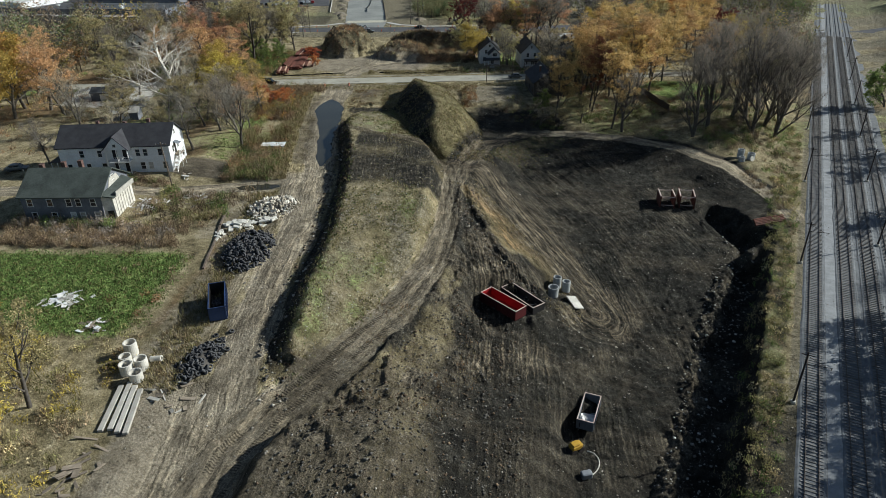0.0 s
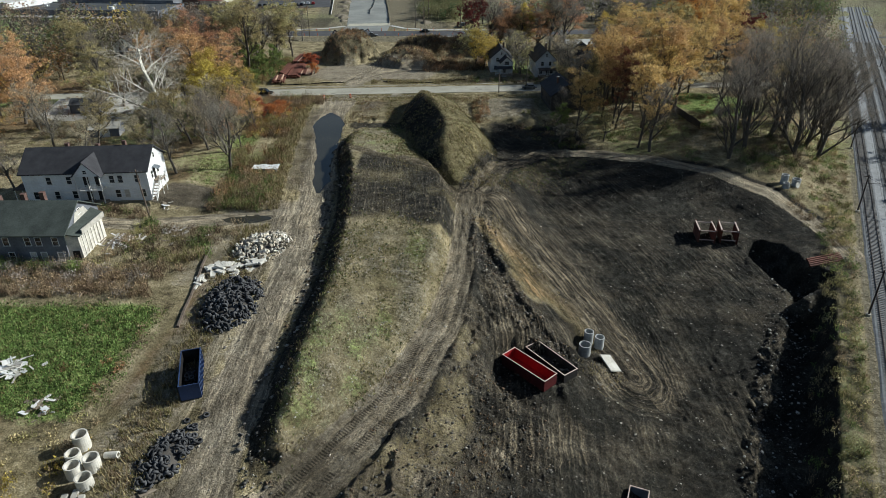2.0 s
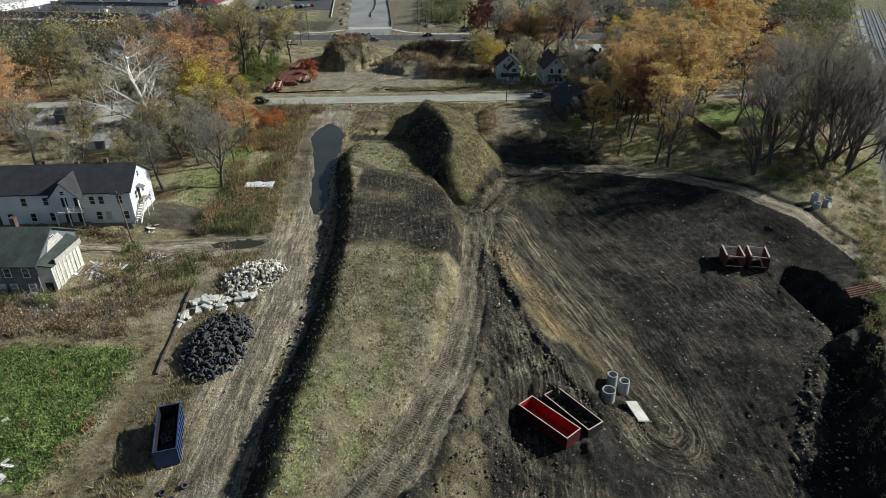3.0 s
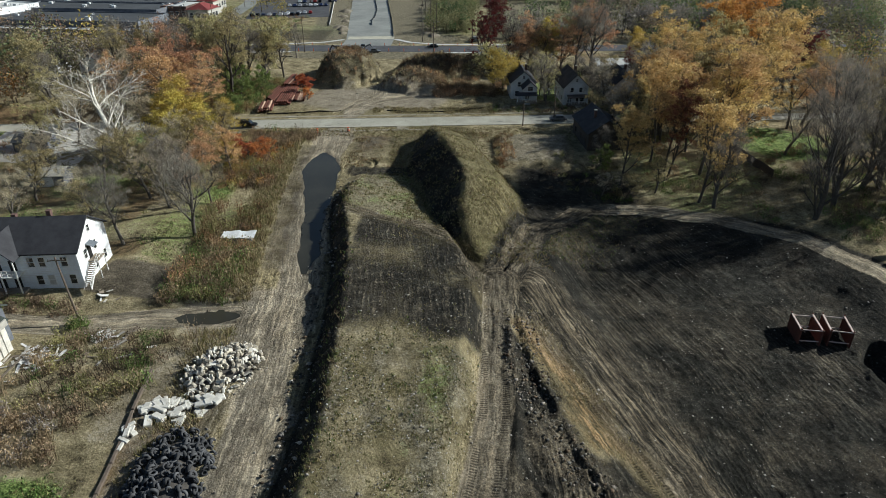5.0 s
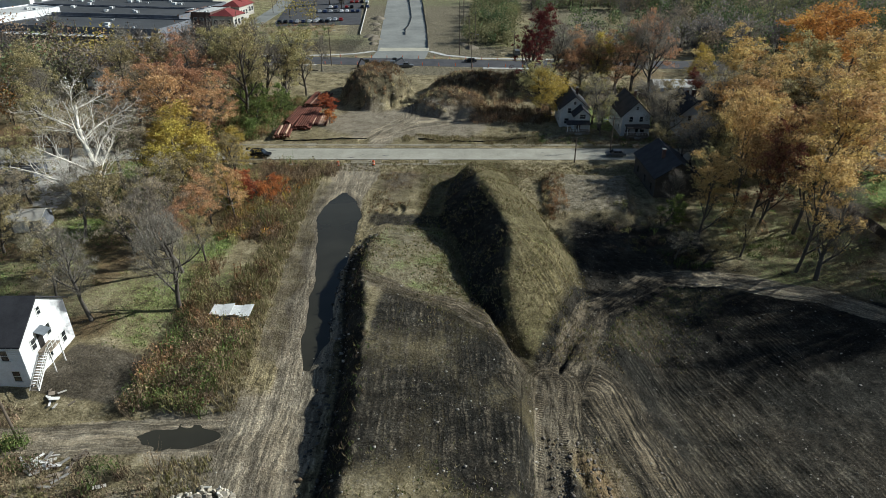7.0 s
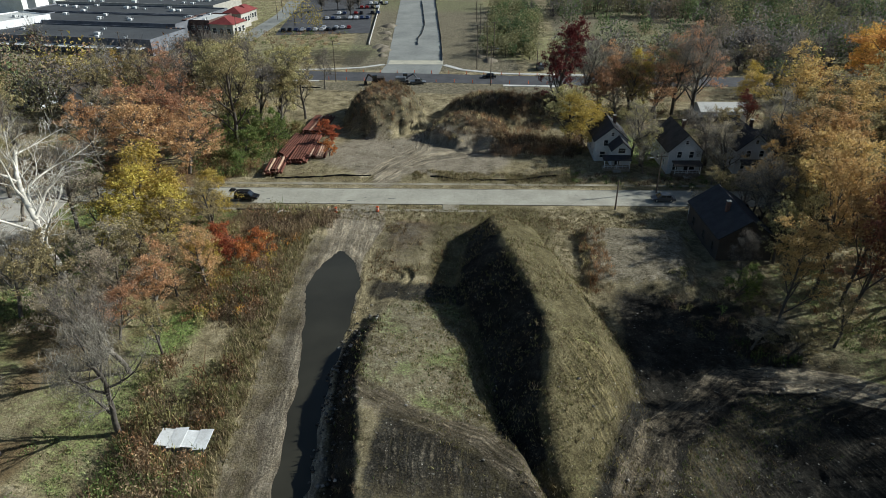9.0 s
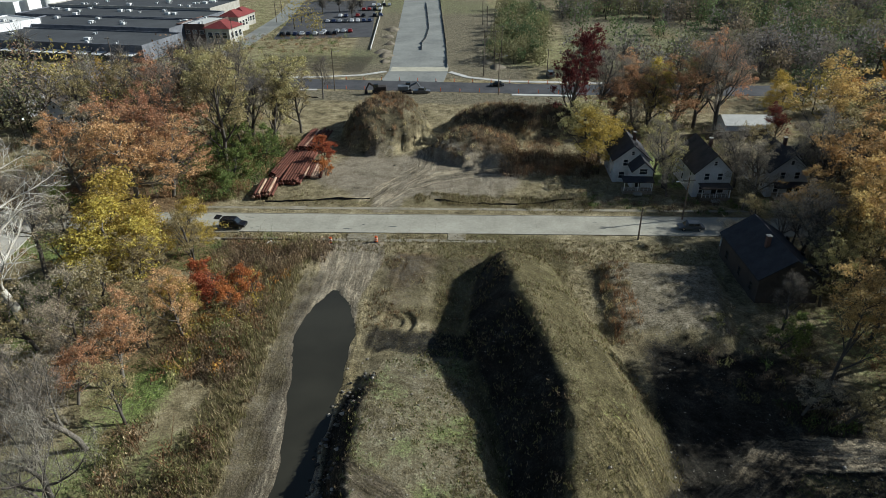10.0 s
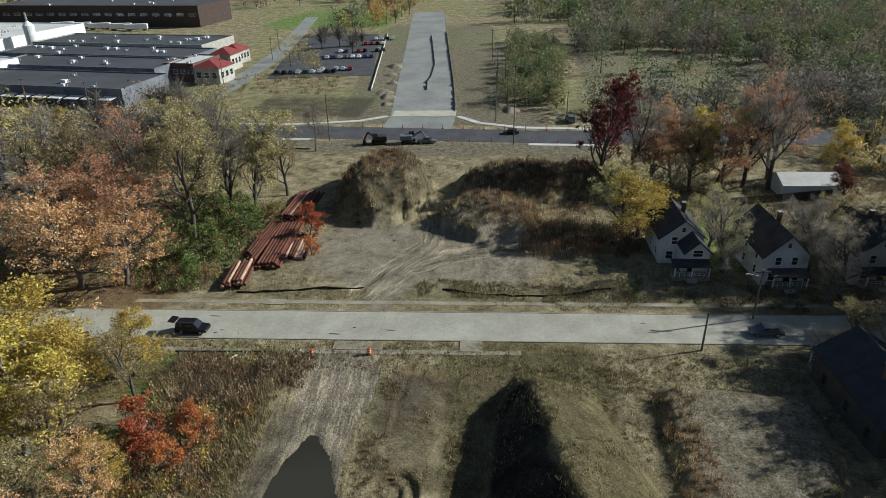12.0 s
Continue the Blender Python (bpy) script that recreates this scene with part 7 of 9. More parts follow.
# ---- things on the site ----
def dumpster(x, y, z, rz, l, w, h, outer, inner, label, floor_mat=None, rim=None):
    d = thing("dumpster", x, y, z, rz, label, "dumpster", "open-top dumpsters")
    t = 0.09
    for s in (-1, 1):
        part("side_wall", Buf().box((0, s * (w / 2 - t / 2), h / 2 + 0.12), (l, t, h)), outer, d)
        part("liner", Buf().box((0, s * (w / 2 - t - 0.012), h / 2 + 0.15), (l - 2 * t, 0.02, h - 0.1)), inner, d)
    part("end_wall", Buf().box((l / 2 - t / 2, 0, h / 2 + 0.12), (t, w - 2 * t, h)), outer, d)
    dr = part("end_door", Buf().box((-l / 2 + t / 2, 0, h / 2 + 0.12), (t, w - 2 * t, h)), outer, d)
    part("latch", Buf().box((-l / 2 - 0.06, w * 0.3, h * 0.55), (0.1, 0.12, 0.7)), RUST_DARK, dr)
    for s in (-1, 1):
        part("end_liner", Buf().box((s * (l / 2 - t - 0.012), 0, h / 2 + 0.15), (0.02, w - 2 * t - 0.03, h - 0.1)), inner, d)
    part("floor_plate", Buf().box((0, 0, 0.2), (l - 0.1, w - 0.1, 0.12)), floor_mat or inner, d)
    r = 0.09
    for s in (-1, 1):
        part("rim", Buf().box((0, s * (w / 2 - t / 2), h + 0.12 + r / 2), (l + 0.06, 0.12, r)), rim or RIM_PALE, d)
        part("rim", Buf().box((s * (l / 2 - t / 2), 0, h + 0.12 + r / 2), (0.12, w - 0.2, r)), rim or RIM_PALE, d)
    n = int(l / 0.9)
    for s in (-1, 1):
        for k in range(n):
            part("rib", Buf().box((-l / 2 + (k + 0.5) * l / n, s * (w / 2 + 0.05), h / 2 + 0.12), (0.1, 0.1, h - 0.05)), outer, d)
        part("skid", Buf().box((0, s * w * 0.32, 0.06), (l, 0.16, 0.14)), RUST_DARK, d)
    for sx in (-1, 1):
        for s in (-1, 1):
            part("roller", Buf().tube((sx * l * 0.42, s * w * 0.4 - 0.1, 0.12), (sx * l * 0.42, s * w * 0.4 + 0.1, 0.12), 0.13, 0.13, 10), RUST_DARK, d)
    return d


dumpster(10.4, 89.35, gz(10.4, 89.3) - 0.03, -46.5, 8.0, 2.6, 1.75, RED_SHADED, RED_PAINT, "bright red open-top dumpster with a pale rim on black soil")
dark = dumpster(13.8, 91.9, gz(13.8, 91.9) - 0.05, -52.5, 8.1, 2.6, 1.4, BLACK_PAINT, RUST_DARK, "open-top black dumpster with pale rim beside the red one")
blue = dumpster(-32.6, 78.6, gz(-32.6, 78.6), -71, 7.3, 2.4, 2.1, BLUE_PAINT, BLACK_PAINT, "dark blue open-top dumpster holding scrap tyres", RUST_DARK, BLUE_PAINT)
grey = dumpster(22.1, 70.7, gz(22.1, 70.7) - 0.04, 70, 6.0, 2.4, 1.6, GREY_PAINT, GREY_PAINT, "grey open-top dumpster with a pale load")
b = Buf()
rr = random.Random(4)
grid = [(i, j) for i in range(8) for j in range(6)]
for i, j in grid:
    x, y = -2.7 + i * 0.42, -0.98 + j * 0.392
    edge = max(0.0, 1 - abs(i - 2.5) / 4.5)
    b.v.append((x, y, 0.28 + 1.0 * edge * (0.8 + 0.2 * math.sin(3 * j + i)) + rr.uniform(0, 0.08)))
for i in range(7):
    for j in range(5):
        n = i * 6 + j
        b.f.append((n, n + 6, n + 7, n + 1))
lump = part("load", b, worn("pale_lime", (0.72, 0.71, 0.68), (0.5, 0.49, 0.46), 0.6), grey, "heap of pale crushed lime")


def rock_mesh(seed, mat, flat=0.7):
    r = random.Random(seed)
    bm = bmesh.new()
    bmesh.ops.create_icosphere(bm, subdivisions=1, radius=0.5)
    for v in bm.verts:
        v.co = Vector((max(-0.36, min(0.36, v.co.x)), max(-0.33, min(0.33, v.co.y)), max(-0.3, min(0.3, v.co.z)))) * r.uniform(0.9, 1.25)
        v.co.z *= flat
    # flatten some sides, as broken pieces have
    for _ in range(3):
        n = Vector((r.uniform(-1, 1), r.uniform(-1, 1), r.uniform(-1, 1))).normalized()
        lim = r.uniform(0.28, 0.38)
        for v in bm.verts:
            d = v.co.dot(n)
            if d > lim:
                v.co -= n * (d - lim)
    me = bpy.data.meshes.new("stone")
    bm.to_mesh(me)
    bm.free()
    me.materials.append(mat)
    return me


def slab_mesh(seed, mat):
    r = random.Random(seed)
    b = bevelled(Buf().box((0, 0, 0), (1.0, r.uniform(0.3, 0.55), r.uniform(0.1, 0.19)), 0, r.uniform(0.85, 1.0)), 0.03)
    return b.mesh("slab", mat)


def tyre_mesh(seed):
    """A tyre lying flat."""
    b = Buf()
    n, prof = 10, ((0.32, -0.1), (0.17, -0.09), (0.17, 0.09), (0.32, 0.1))
    for i in range(n):
        w = 2 * math.pi * i / n
        for r, z in prof:
            b.v.append((r * math.cos(w), r * math.sin(w), z))
    for i in range(n):
        for k in range(4):
            a, c = 4 * i + k, 4 * ((i + 1) % n) + k
            a2, c2 = 4 * i + (k + 1) % 4, 4 * ((i + 1) % n) + (k + 1) % 4
            b.f.append((a, c, c2, a2))
    return b.mesh("tyre", TYRE, True)


ROCKS = [rock_mesh(s, STONE_PALE, 0.62) for s in range(6)]
SLABS = [slab_mesh(s, PRECAST) for s in range(4)]
TYRES = [tyre_mesh(0)]


def pile(name, x, y, rx, ry, rz, tall, count, meshes, sizes, label, category, piece, seed, tilt=180.0, core=None):
    """A heap: pieces over a low mound of their own dust."""
    p = thing(name, x, y, gz(x, y), rz, label, category)
    r = random.Random(seed)
    b = Buf()
    n, m = 18, 5
    top = len(b.v)
    for k in range(m + 1):
        q = 1 - k / m
        for i in range(n):
            w = 2 * math.pi * i / n
            f = q * (0.9 + 0.1 * math.sin(3 * w + seed))
            b.v.append((rx * f * math.cos(w), ry * f * math.sin(w), -0.25 + (tall * 0.8 + 0.25) * (1 - q ** 1.6)))
    for k in range(m):
        for i in range(n):
            j = (i + 1) % n
            b.f.append((k * n + i, k * n + j, (k + 1) * n + j, (k + 1) * n + i))
    part("fill", b, core or EARTH_DARK, p)
    for k in range(count):
        q, w = math.sqrt(r.random()), r.uniform(0, 2 * math.pi)
        px, py = rx * q * math.cos(w), ry * q * math.sin(w)
        z = tall * 0.8 * (1 - q ** 1.6)
        s = r.uniform(*sizes)
        ob = part(piece, r.choice(meshes), None, p)
        ob.matrix_basis = pose(px, py, z + s * 0.12, r.uniform(-tilt, tilt), r.uniform(-tilt, tilt), r.uniform(0, 360)) @ Matrix.Diagonal((s, s * r.uniform(0.75, 1.1), s, 1))
    return p


EARTH_DARK = worn("dark_fines", (0.09, 0.08, 0.07), (0.04, 0.036, 0.032), 0.6, bump=0.6)
pile("rubble_pile", -33.6, 113.4, 4.6, 5.6, -18, 1.8, 300, ROCKS + SLABS, (0.5, 1.15), "heap of pale broken concrete chunks", "rubble pile", "stone", 1)
pile("slab_stack", -37.0, 106.2, 4.2, 2.2, 8, 0.6, 64, SLABS, (0.8, 1.9), "scattered pale concrete slabs beside the heap", "rubble", "slab", 2, 9)
pile("slab_stack", -32.9, 107.0, 1.5, 1.0, 10, 0.4, 5, SLABS, (2.0, 2.6), "two bright broken concrete slabs by the dirt road", "rubble", "slab", 3, 6)
pile("slab_stack", -40.6, 102.2, 0.7, 1.8, 10, 0.3, 7, SLABS, (1.1, 1.6), "short row of pale concrete blocks", "rubble", "slab", 9, 6)
pile("tyre_pile", -33.2, 96.0, 4.3, 7.6, 8, 1.8, 300, TYRES, (0.9, 1.6), "long heap of black scrap tyres and rubble", "tyre pile", "tyre", 4, 85, EARTH_DARK)
pile("tyre_pile", -31.2, 66.3, 2.5, 4.8, -14, 1.0, 130, TYRES, (1.0, 1.3), "heap of black scrap tyres beside the dirt road", "tyre pile", "tyre", 5, 60, EARTH_DARK)
for k in range(9):
    rr = random.Random(60 + k)
    x, y = -29.5 + rr.uniform(-1.5, 1.5), 70.5 + rr.uniform(-2.5, 2.5)
    t = tagged(new("tyre", TYRES[0]), "loose black scrap tyre lying on dirt", "tyre", "loose tyres")
    t.matrix_basis = pose(x, y, gz(x, y) + 0.12, rr.uniform(-8, 8), rr.uniform(-8, 8), 0) @ Matrix.Diagonal((1.2, 1.2, 1.2, 1))
for k in range(14):
    rr = random.Random(80 + k)
    t = part("tyre", TYRES[0], None, blue)
    t.matrix_basis = pose(rr.uniform(-0.8, 3.0), rr.uniform(-0.7, 0.7), 0.5 + 0.22 * (k // 4), rr.uniform(-30, 30), rr.uniform(-30, 30), 0) @ Matrix.Diagonal((1.15, 1.15, 1.15, 1))


def pipe_ring(x, y, z, r, h, label, mat, tilt=None, group=""):
    ob = lone("concrete_ring", Buf().ring((0, 0, 0), r, h, 0.14, 24, tilt), mat, label, "concrete pipe", group)
    ob.location = (x, y, z)
    return ob


for x, y, r, h in ((-40.6, 67.4, 0.85, 2.0), (-40.4, 65.3, 0.8, 1.4), (-39.5, 63.6, 0.85, 1.6), (-38.0, 64.6, 0.85, 1.7), (-37.6, 62.2, 0.85, 1.3)):
    pipe_ring(x, y, gz(x, y) - 0.03, r, h, "pale precast concrete manhole ring standing on end", PRECAST, None, "manhole rings")
lay = Matrix.Rotation(radians(84), 3, "Y")
pipe_ring(-37.4, 66.0, gz(-37.4, 66) + 0.35, 0.38, 1.5, "short pale concrete pipe lying on its side", PRECAST, lay)
for x, y, r, h in ((19.9, 98.2, 0.95, 1.9), (21.0, 101.4, 0.75, 2.2), (22.5, 100.3, 0.75, 2.1)):
    pipe_ring(x, y, gz(x, y) - 0.05, r, h, "grey precast manhole ring beside the dumpsters", PRECAST_GREY, None, "manhole rings")
for x, y, r, h in ((71.9, 152.0, 0.7, 1.2), (74.6, 153.4, 0.9, 1.6), (72.4, 154.4, 0.8, 2.2)):
    pipe_ring(x, y, gz(x, y) - 0.05, r, h, "grey precast manhole ring beside the curved track", PRECAST_GREY, None, "manhole rings")
lid = lone("manhole_cover_ring", Buf().tube((0, 0, 0), (0, 0, 0.18), 0.62, 0.62, 20), PRECAST, "round pale concrete lid leaning on manhole rings", "manhole cover")
lid.matrix_basis = pose(74.2, 151.9, gz(74.2, 151.9) + 0.7, 70, 0, 30)
plate = lone("concrete_plate", bevelled(Buf().box((0, 0, 0), (1.9, 4.0, 0.16), 0, 0.95), 0.03), PRECAST, "flat pale concrete plate on black soil", "plate")
plate.matrix_basis = pose(23.5, 95.9, gz(23.5, 95.9) + 0.22, 2, 13, 16)
for k, (x, y, l) in enumerate(((-38.4, 57.0, 8.0), (-37.4, 57.4, 8.4), (-36.4, 56.8, 8.2), (-35.4, 56.4, 7.8))):
    bm_ = lone("concrete_beam", bevelled(Buf().box((0, 0, 0.18), (0.62, l, 0.36)), 0.03), CONCRETE, "long grey precast beam lying on the ground", "beam", "precast beams")
    bm_.matrix_basis = pose(x, y, gz(x, y), 0, 0, 9 + k)


def trench_box(x, y, rz, label):
    t = thing("trench_box", x, y, gz(x, y), rz, label, "trench box", "trench boxes")
    for s in (-1, 1):
        p = part("side_panel", bevelled(Buf().box((s * 1.55, 0, 1.35), (0.16, 4.6, 2.7)), 0.03), RUST, t, "rust-red steel panel")
        part("edge_beam", Buf().box((s * 1.55, 0, 2.77), (0.26, 4.8, 0.16)), RIM_PALE, p)
        for k in (-2.3, 2.3):
            part("corner_post", Buf().box((s * 1.55, k, 1.5), (0.22, 0.2, 3.0)), RUST, p)
    for yy in (-2.0, 2.0):
        for zz in (0.6, 2.6):
            part("spreader", Buf().tube((-1.5, yy, zz), (1.5, yy, zz), 0.09, 0.09, 8), RIM_PALE, t, "pale spreader bar")
    return t


trench_box(49.6, 135.6, -6, "rust-red steel trench box with pale spreader bars")
trench_box(53.9, 135.0, -10, "rust-red steel trench box with pale spreader bars")
for k in range(5):
    b = Buf().tube((64.6 + k * 0.12, 122.3 + k * 0.62, 0), (71.9 + k * 0.1, 124.9 + k * 0.62, 0), 0.17, 0.17, 8)
    z0 = -6.38 + 0.02 * k
    ob = lone("steel_beam", b, RUST, "rusty steel pipe lying at the edge of the pit", "steel pipe", "rusty pipes by the pit")
    ob.location = (0, 0, z0)


def pipe_stack():
    p = thing("pipe_stack", -57.5, 240.5, gz(-57.5, 240.5), 0, "large stack of rust-brown steel pipes beside green brush", "pipe stack")
    r = random.Random(12)
    # start, slope of the starts, count, height, length, heading
    rows = ((-63.2, 226.8, 0.25, 7, 0.55, 8.0, 99), (-62.9, 227.4, 0.25, 5, 1.02, 7.6, 98), (-64.0, 238.6, -0.8, 6, 0.55, 16.0, 92), (-63.6, 239, -0.8, 5, 1.02, 15.5, 92), (-60.2, 234.0, 0.1, 8, 0.55, 19.5, 95), (-59.9, 234.6, 0.1, 6, 1.02, 19.0, 95),
            (-56.9, 238.1, 0.05, 8, 0.55, 9.6, 97), (-63.8, 254.9, 0.0, 10, 0.55, 14.0, 91), (-63.2, 255.2, 0.0, 8, 1.02, 13.5, 91))
    for x, y, dx, n, z, l, turn in rows:
        a = radians(turn + r.uniform(-0.7, 0.7))
        for k in range(n):
            ex = x + k * 0.58 + r.uniform(-0.03, 0.03)
            ey = y + dx * k + r.uniform(-0.35, 0.35)
            ll = l * r.uniform(0.92, 1.05)
            mat = RUST_PALE if r.random() < (0.4 if x > -57.5 else 0.1) else RUST
            b = Buf().tube((ex + 57.5, ey - 240.5, z - 0.25), (ex + 57.5 + ll * math.cos(a), ey - 240.5 + ll * math.sin(a), z - 0.25 + r.uniform(-0.05, 0.05)), 0.28, 0.28, 9)
            part("pipe", b, mat, p)
    return p


pipe_stack()


def earth_heap(x, y, r, tall, seed):
    """A dumped truckload of spoil."""
    n, m = 16, 5
    b = Buf()
    for k in range(m + 1):
        q = 1 - k / m
        for i in range(n):
            w = 2 * math.pi * i / n
            f = q * (1 + 0.16 * math.sin(3 * w + seed) + 0.09 * math.sin(5 * w + 2.3 * seed))
            b.v.append((r * f * math.cos(w), 1.25 * r * f * math.sin(w), -0.3 + (tall + 0.3) * (1 - q ** 1.4) + 0.08 * math.sin(7 * w * q + k)))
    for k in range(m):
        for i in range(n):
            j = (i + 1) % n
            b.f.append((k * n + i, k * n + j, (k + 1) * n + j, (k + 1) * n + i))
    h = lone("spoil_mound", b, SPOIL, "small mound of dry tan spoil beside the new road", "earth heap", "spoil heaps by the new road", smooth_faces=True)
    h.location = (x, y, gz(x, y))


for k, (x, y) in enumerate(((-61.5, 351), (-63.2, 361), (-66.0, 368), (-65.8, 383), (-69.5, 398), (-71, 415), (-24, 352), (-20, 345))):
    earth_heap(x, y, 2.4 + 0.9 * (k % 3), 0.9 + 0.4 * (k % 2), k)


def drum(x, y):
    d = thing("traffic_drum", x, y, gz(x, y), 0, "orange traffic drum with white reflective bands", "traffic drum", "traffic drums")
    part("base", Buf().tube((0, 0, 0), (0, 0, 0.1), 0.42, 0.42, 14), TYRE, d)
    for k, (z0, z1, mat) in enumerate(((0.1, 0.38, ORANGE_PLASTIC), (0.38, 0.52, TRIM), (0.52, 0.72, ORANGE_PLASTIC), (0.72, 0.86, TRIM), (0.86, 1.1, ORANGE_PLASTIC))):
        part("band", Buf().tube((0, 0, z0), (0, 0, z1), 0.31 - 0.05 * z0, 0.31 - 0.05 * z1, 16), mat, d)
    part("handle", Buf().box((0, 0, 1.15), (0.3, 0.05, 0.12)), ORANGE_PLASTIC, d)
    return d


drum(-42.8, 210.9)
drum(-34.9, 212.1)
for k in range(26):
    x = -72 + k * 3.0
    c = thing("delineator", x, 323.6 - 0.02 * k if k % 2 else 311.8, 0.06, 0, "dark channelising post along the cross street", "delineator", "delineator posts")
    part("base", Buf().tube((0, 0, 0), (0, 0, 0.12), 0.32, 0.28, 8), TYRE, c)
    part("post", Buf().tube((0, 0, 0.1), (0, 0, 1.15), 0.11, 0.09, 8), ORANGE_PLASTIC, c)


def utility_pole(x, y, tall, rz, label, arms=1, lamp=False, lean=0.0):
    p = thing("utility_pole", x, y, gz(x, y), rz, label, "utility pole", "utility poles")
    part("pole", Buf().tube((0, 0, -0.4), (lean, 0, tall), 0.17, 0.11, 8), POLE_WOOD, p)
    for k in range(arms):
        part("crossarm", Buf().box((lean, 0, tall - 0.5 - k * 0.9), (2.2, 0.1, 0.12)), POLE_WOOD, p)
        for s in (-0.95, -0.4, 0.4, 0.95):
            part("insulator", Buf().tube((lean + s, 0, tall - 0.44 - k * 0.9), (lean + s, 0, tall - 0.24 - k * 0.9), 0.05, 0.04, 6), STEEL, p)
    if lamp:
        part("lamp_arm", Buf().tube((lean, 0, tall - 1.2), (lean + 1.8, 0, tall - 0.8), 0.04, 0.04, 6), STEEL, p)
        part("lamp_head", bevelled(Buf().box((lean + 2.0, 0, tall - 0.8), (0.7, 0.28, 0.16)), 0.04), STEEL, p)
    return p


utility_pole(-58.2, 124.2, 10.8, 10, "leaning wooden utility pole beside the dirt lane", 1, False, -0.55)
utility_pole(10.7, 217.6, 6.2, 5, "short wooden pole beside the street", 0)
utility_pole(19.9, 226.5, 8.4, 185, "wooden pole with a street lamp", 1, True)
utility_pole(60, 228.5, 9.5, 5, "wooden utility pole beside the street", 1)
utility_pole(-69, 309.5, 13, 0, "tall pole beside the cross street", 0, True)
utility_pole(-18, 308.5, 12.5, 0, "tall pole beside the cross street", 1, True)
for x, y, t in ((-24, 332, 15), (-21, 343, 13), (-19, 352, 13), (-23, 375, 13), (-27, 398, 13), (-31, 430, 13), (-3, 333.5, 9), (-128, 372, 11), (-160, 338, 10), (-185, 341, 10), (-122, 346, 10), (-131, 430, 10), (-137, 455, 10)):
    utility_pole(x, y, t, 0, "thin wooden pole near the unfinished road", 1)

trailer = thing("sheet_shelter", -43.2, 149.3, gz(-43.2, 149.3), 5, "low white sheet-metal shelter hidden in brush", "shelter")
part("body", Buf().box((0, 0, 0.4), (4.6, 2.2, 1.3)), GREY_PAINT, trailer)
for k in range(4):
    part("roof_sheet", Buf().box((-2.1 + k * 1.42, -0.1 * k, 1.14 + 0.04 * (k % 2)), (1.5, 2.5 + 0.5 * (k % 2), 0.06), 2 * (k % 2) - 1, 1.0, Matrix.Rotation(0.06 * (1 - 2 * (k % 2)), 3, "Y")), WHITE_SHEET, trailer)


def debris(x, y, spread, count, label, seed, mats, long=(0.6, 2.6)):
    d = thing("debris_pile", x, y, gz(x, y), 0, label, "debris")
    r = random.Random(seed)
    for k in range(count):
        px, py = r.gauss(0, spread), r.gauss(0, spread * 0.7)
        l = r.uniform(*long)
        z = gz(x + px, y + py) - gz(x, y)
        ob = part("board", BOARDS[r.randrange(len(BOARDS))][mats[r.randrange(len(mats))]], None, d)
        ob.matrix_basis = pose(px, py, z + 0.08 + 0.3 * r.random() * math.exp(-(px * px + py * py) / (spread * spread)), r.uniform(-12, 12), r.uniform(-14, 14), r.uniform(0, 360)) @ Matrix.Diagonal((l, r.uniform(0.7, 2.4), 1, 1))
    return d


BOARDS = []
for w_ in (0.16, 0.22, 0.3):
    BOARDS.append([Buf().box((0, 0, 0), (1, w_, 0.06)).mesh("board", mt) for mt in (BOARD, TRIM, WOOD, WHITE_SHEET)])
debris(-59.0, 114.0, 1.9, 60, "pile of torn pale boards beside the grey house", 1, (0, 1, 2))
debris(-53.0, 121.2, 1.2, 16, "few pale boards lying in the weeds", 2, (0, 1))
debris(-50.5, 117.5, 2.2, 18, "pale broken boards in dry weeds", 3, (0, 2))
debris(-57.4, 80.2, 1.5, 45, "heap of white siding and boards on green grass", 4, (1, 3, 0))
debris(-49.2, 73.6, 1.3, 30, "scattered pale rubbish and boards on grass", 5, (1, 2, 3), (0.4, 1.4))
debris(-57.6, 130.6, 1.1, 9, "broken boards below the outside stair", 6, (0, 1, 2), (0.4, 1.3))
debris(-44, 137, 2.5, 10, "few boards lying in brush beside the lane", 7, (0, 2))
debris(-33, 58, 2.4, 14, "splintered boards on the dirt", 8, (0, 2))
debris(-38, 47, 2.2, 26, "weathered brown boards and rubbish beside the dirt road", 9, (2, 2, 2))

edging = thing("timber_edging", -41, 101, gz(-41, 101), 0, "row of dark old timbers laid end to end", "timber edging")
pts = [(-42.9, 113.5), (-42.4, 110), (-41.8, 106), (-41.0, 102), (-40.4, 98), (-39.9, 94), (-39.2, 90)]
for (ax, ay), (bx, by) in zip(pts, pts[1:]):
    l = math.hypot(bx - ax, by - ay)
    ob = part("timber", bevelled(Buf().box((0, 0, 0.15), (0.35, l - 0.1, 0.4)), 0.03), POLE_WOOD, edging)
    ob.matrix_basis = pose((ax + bx) / 2 + 41, (ay + by) / 2 - 101, gz((ax + bx) / 2, (ay + by) / 2) - gz(-41, 101), 0, 0, math.degrees(math.atan2(by - ay, bx - ax)) - 90)

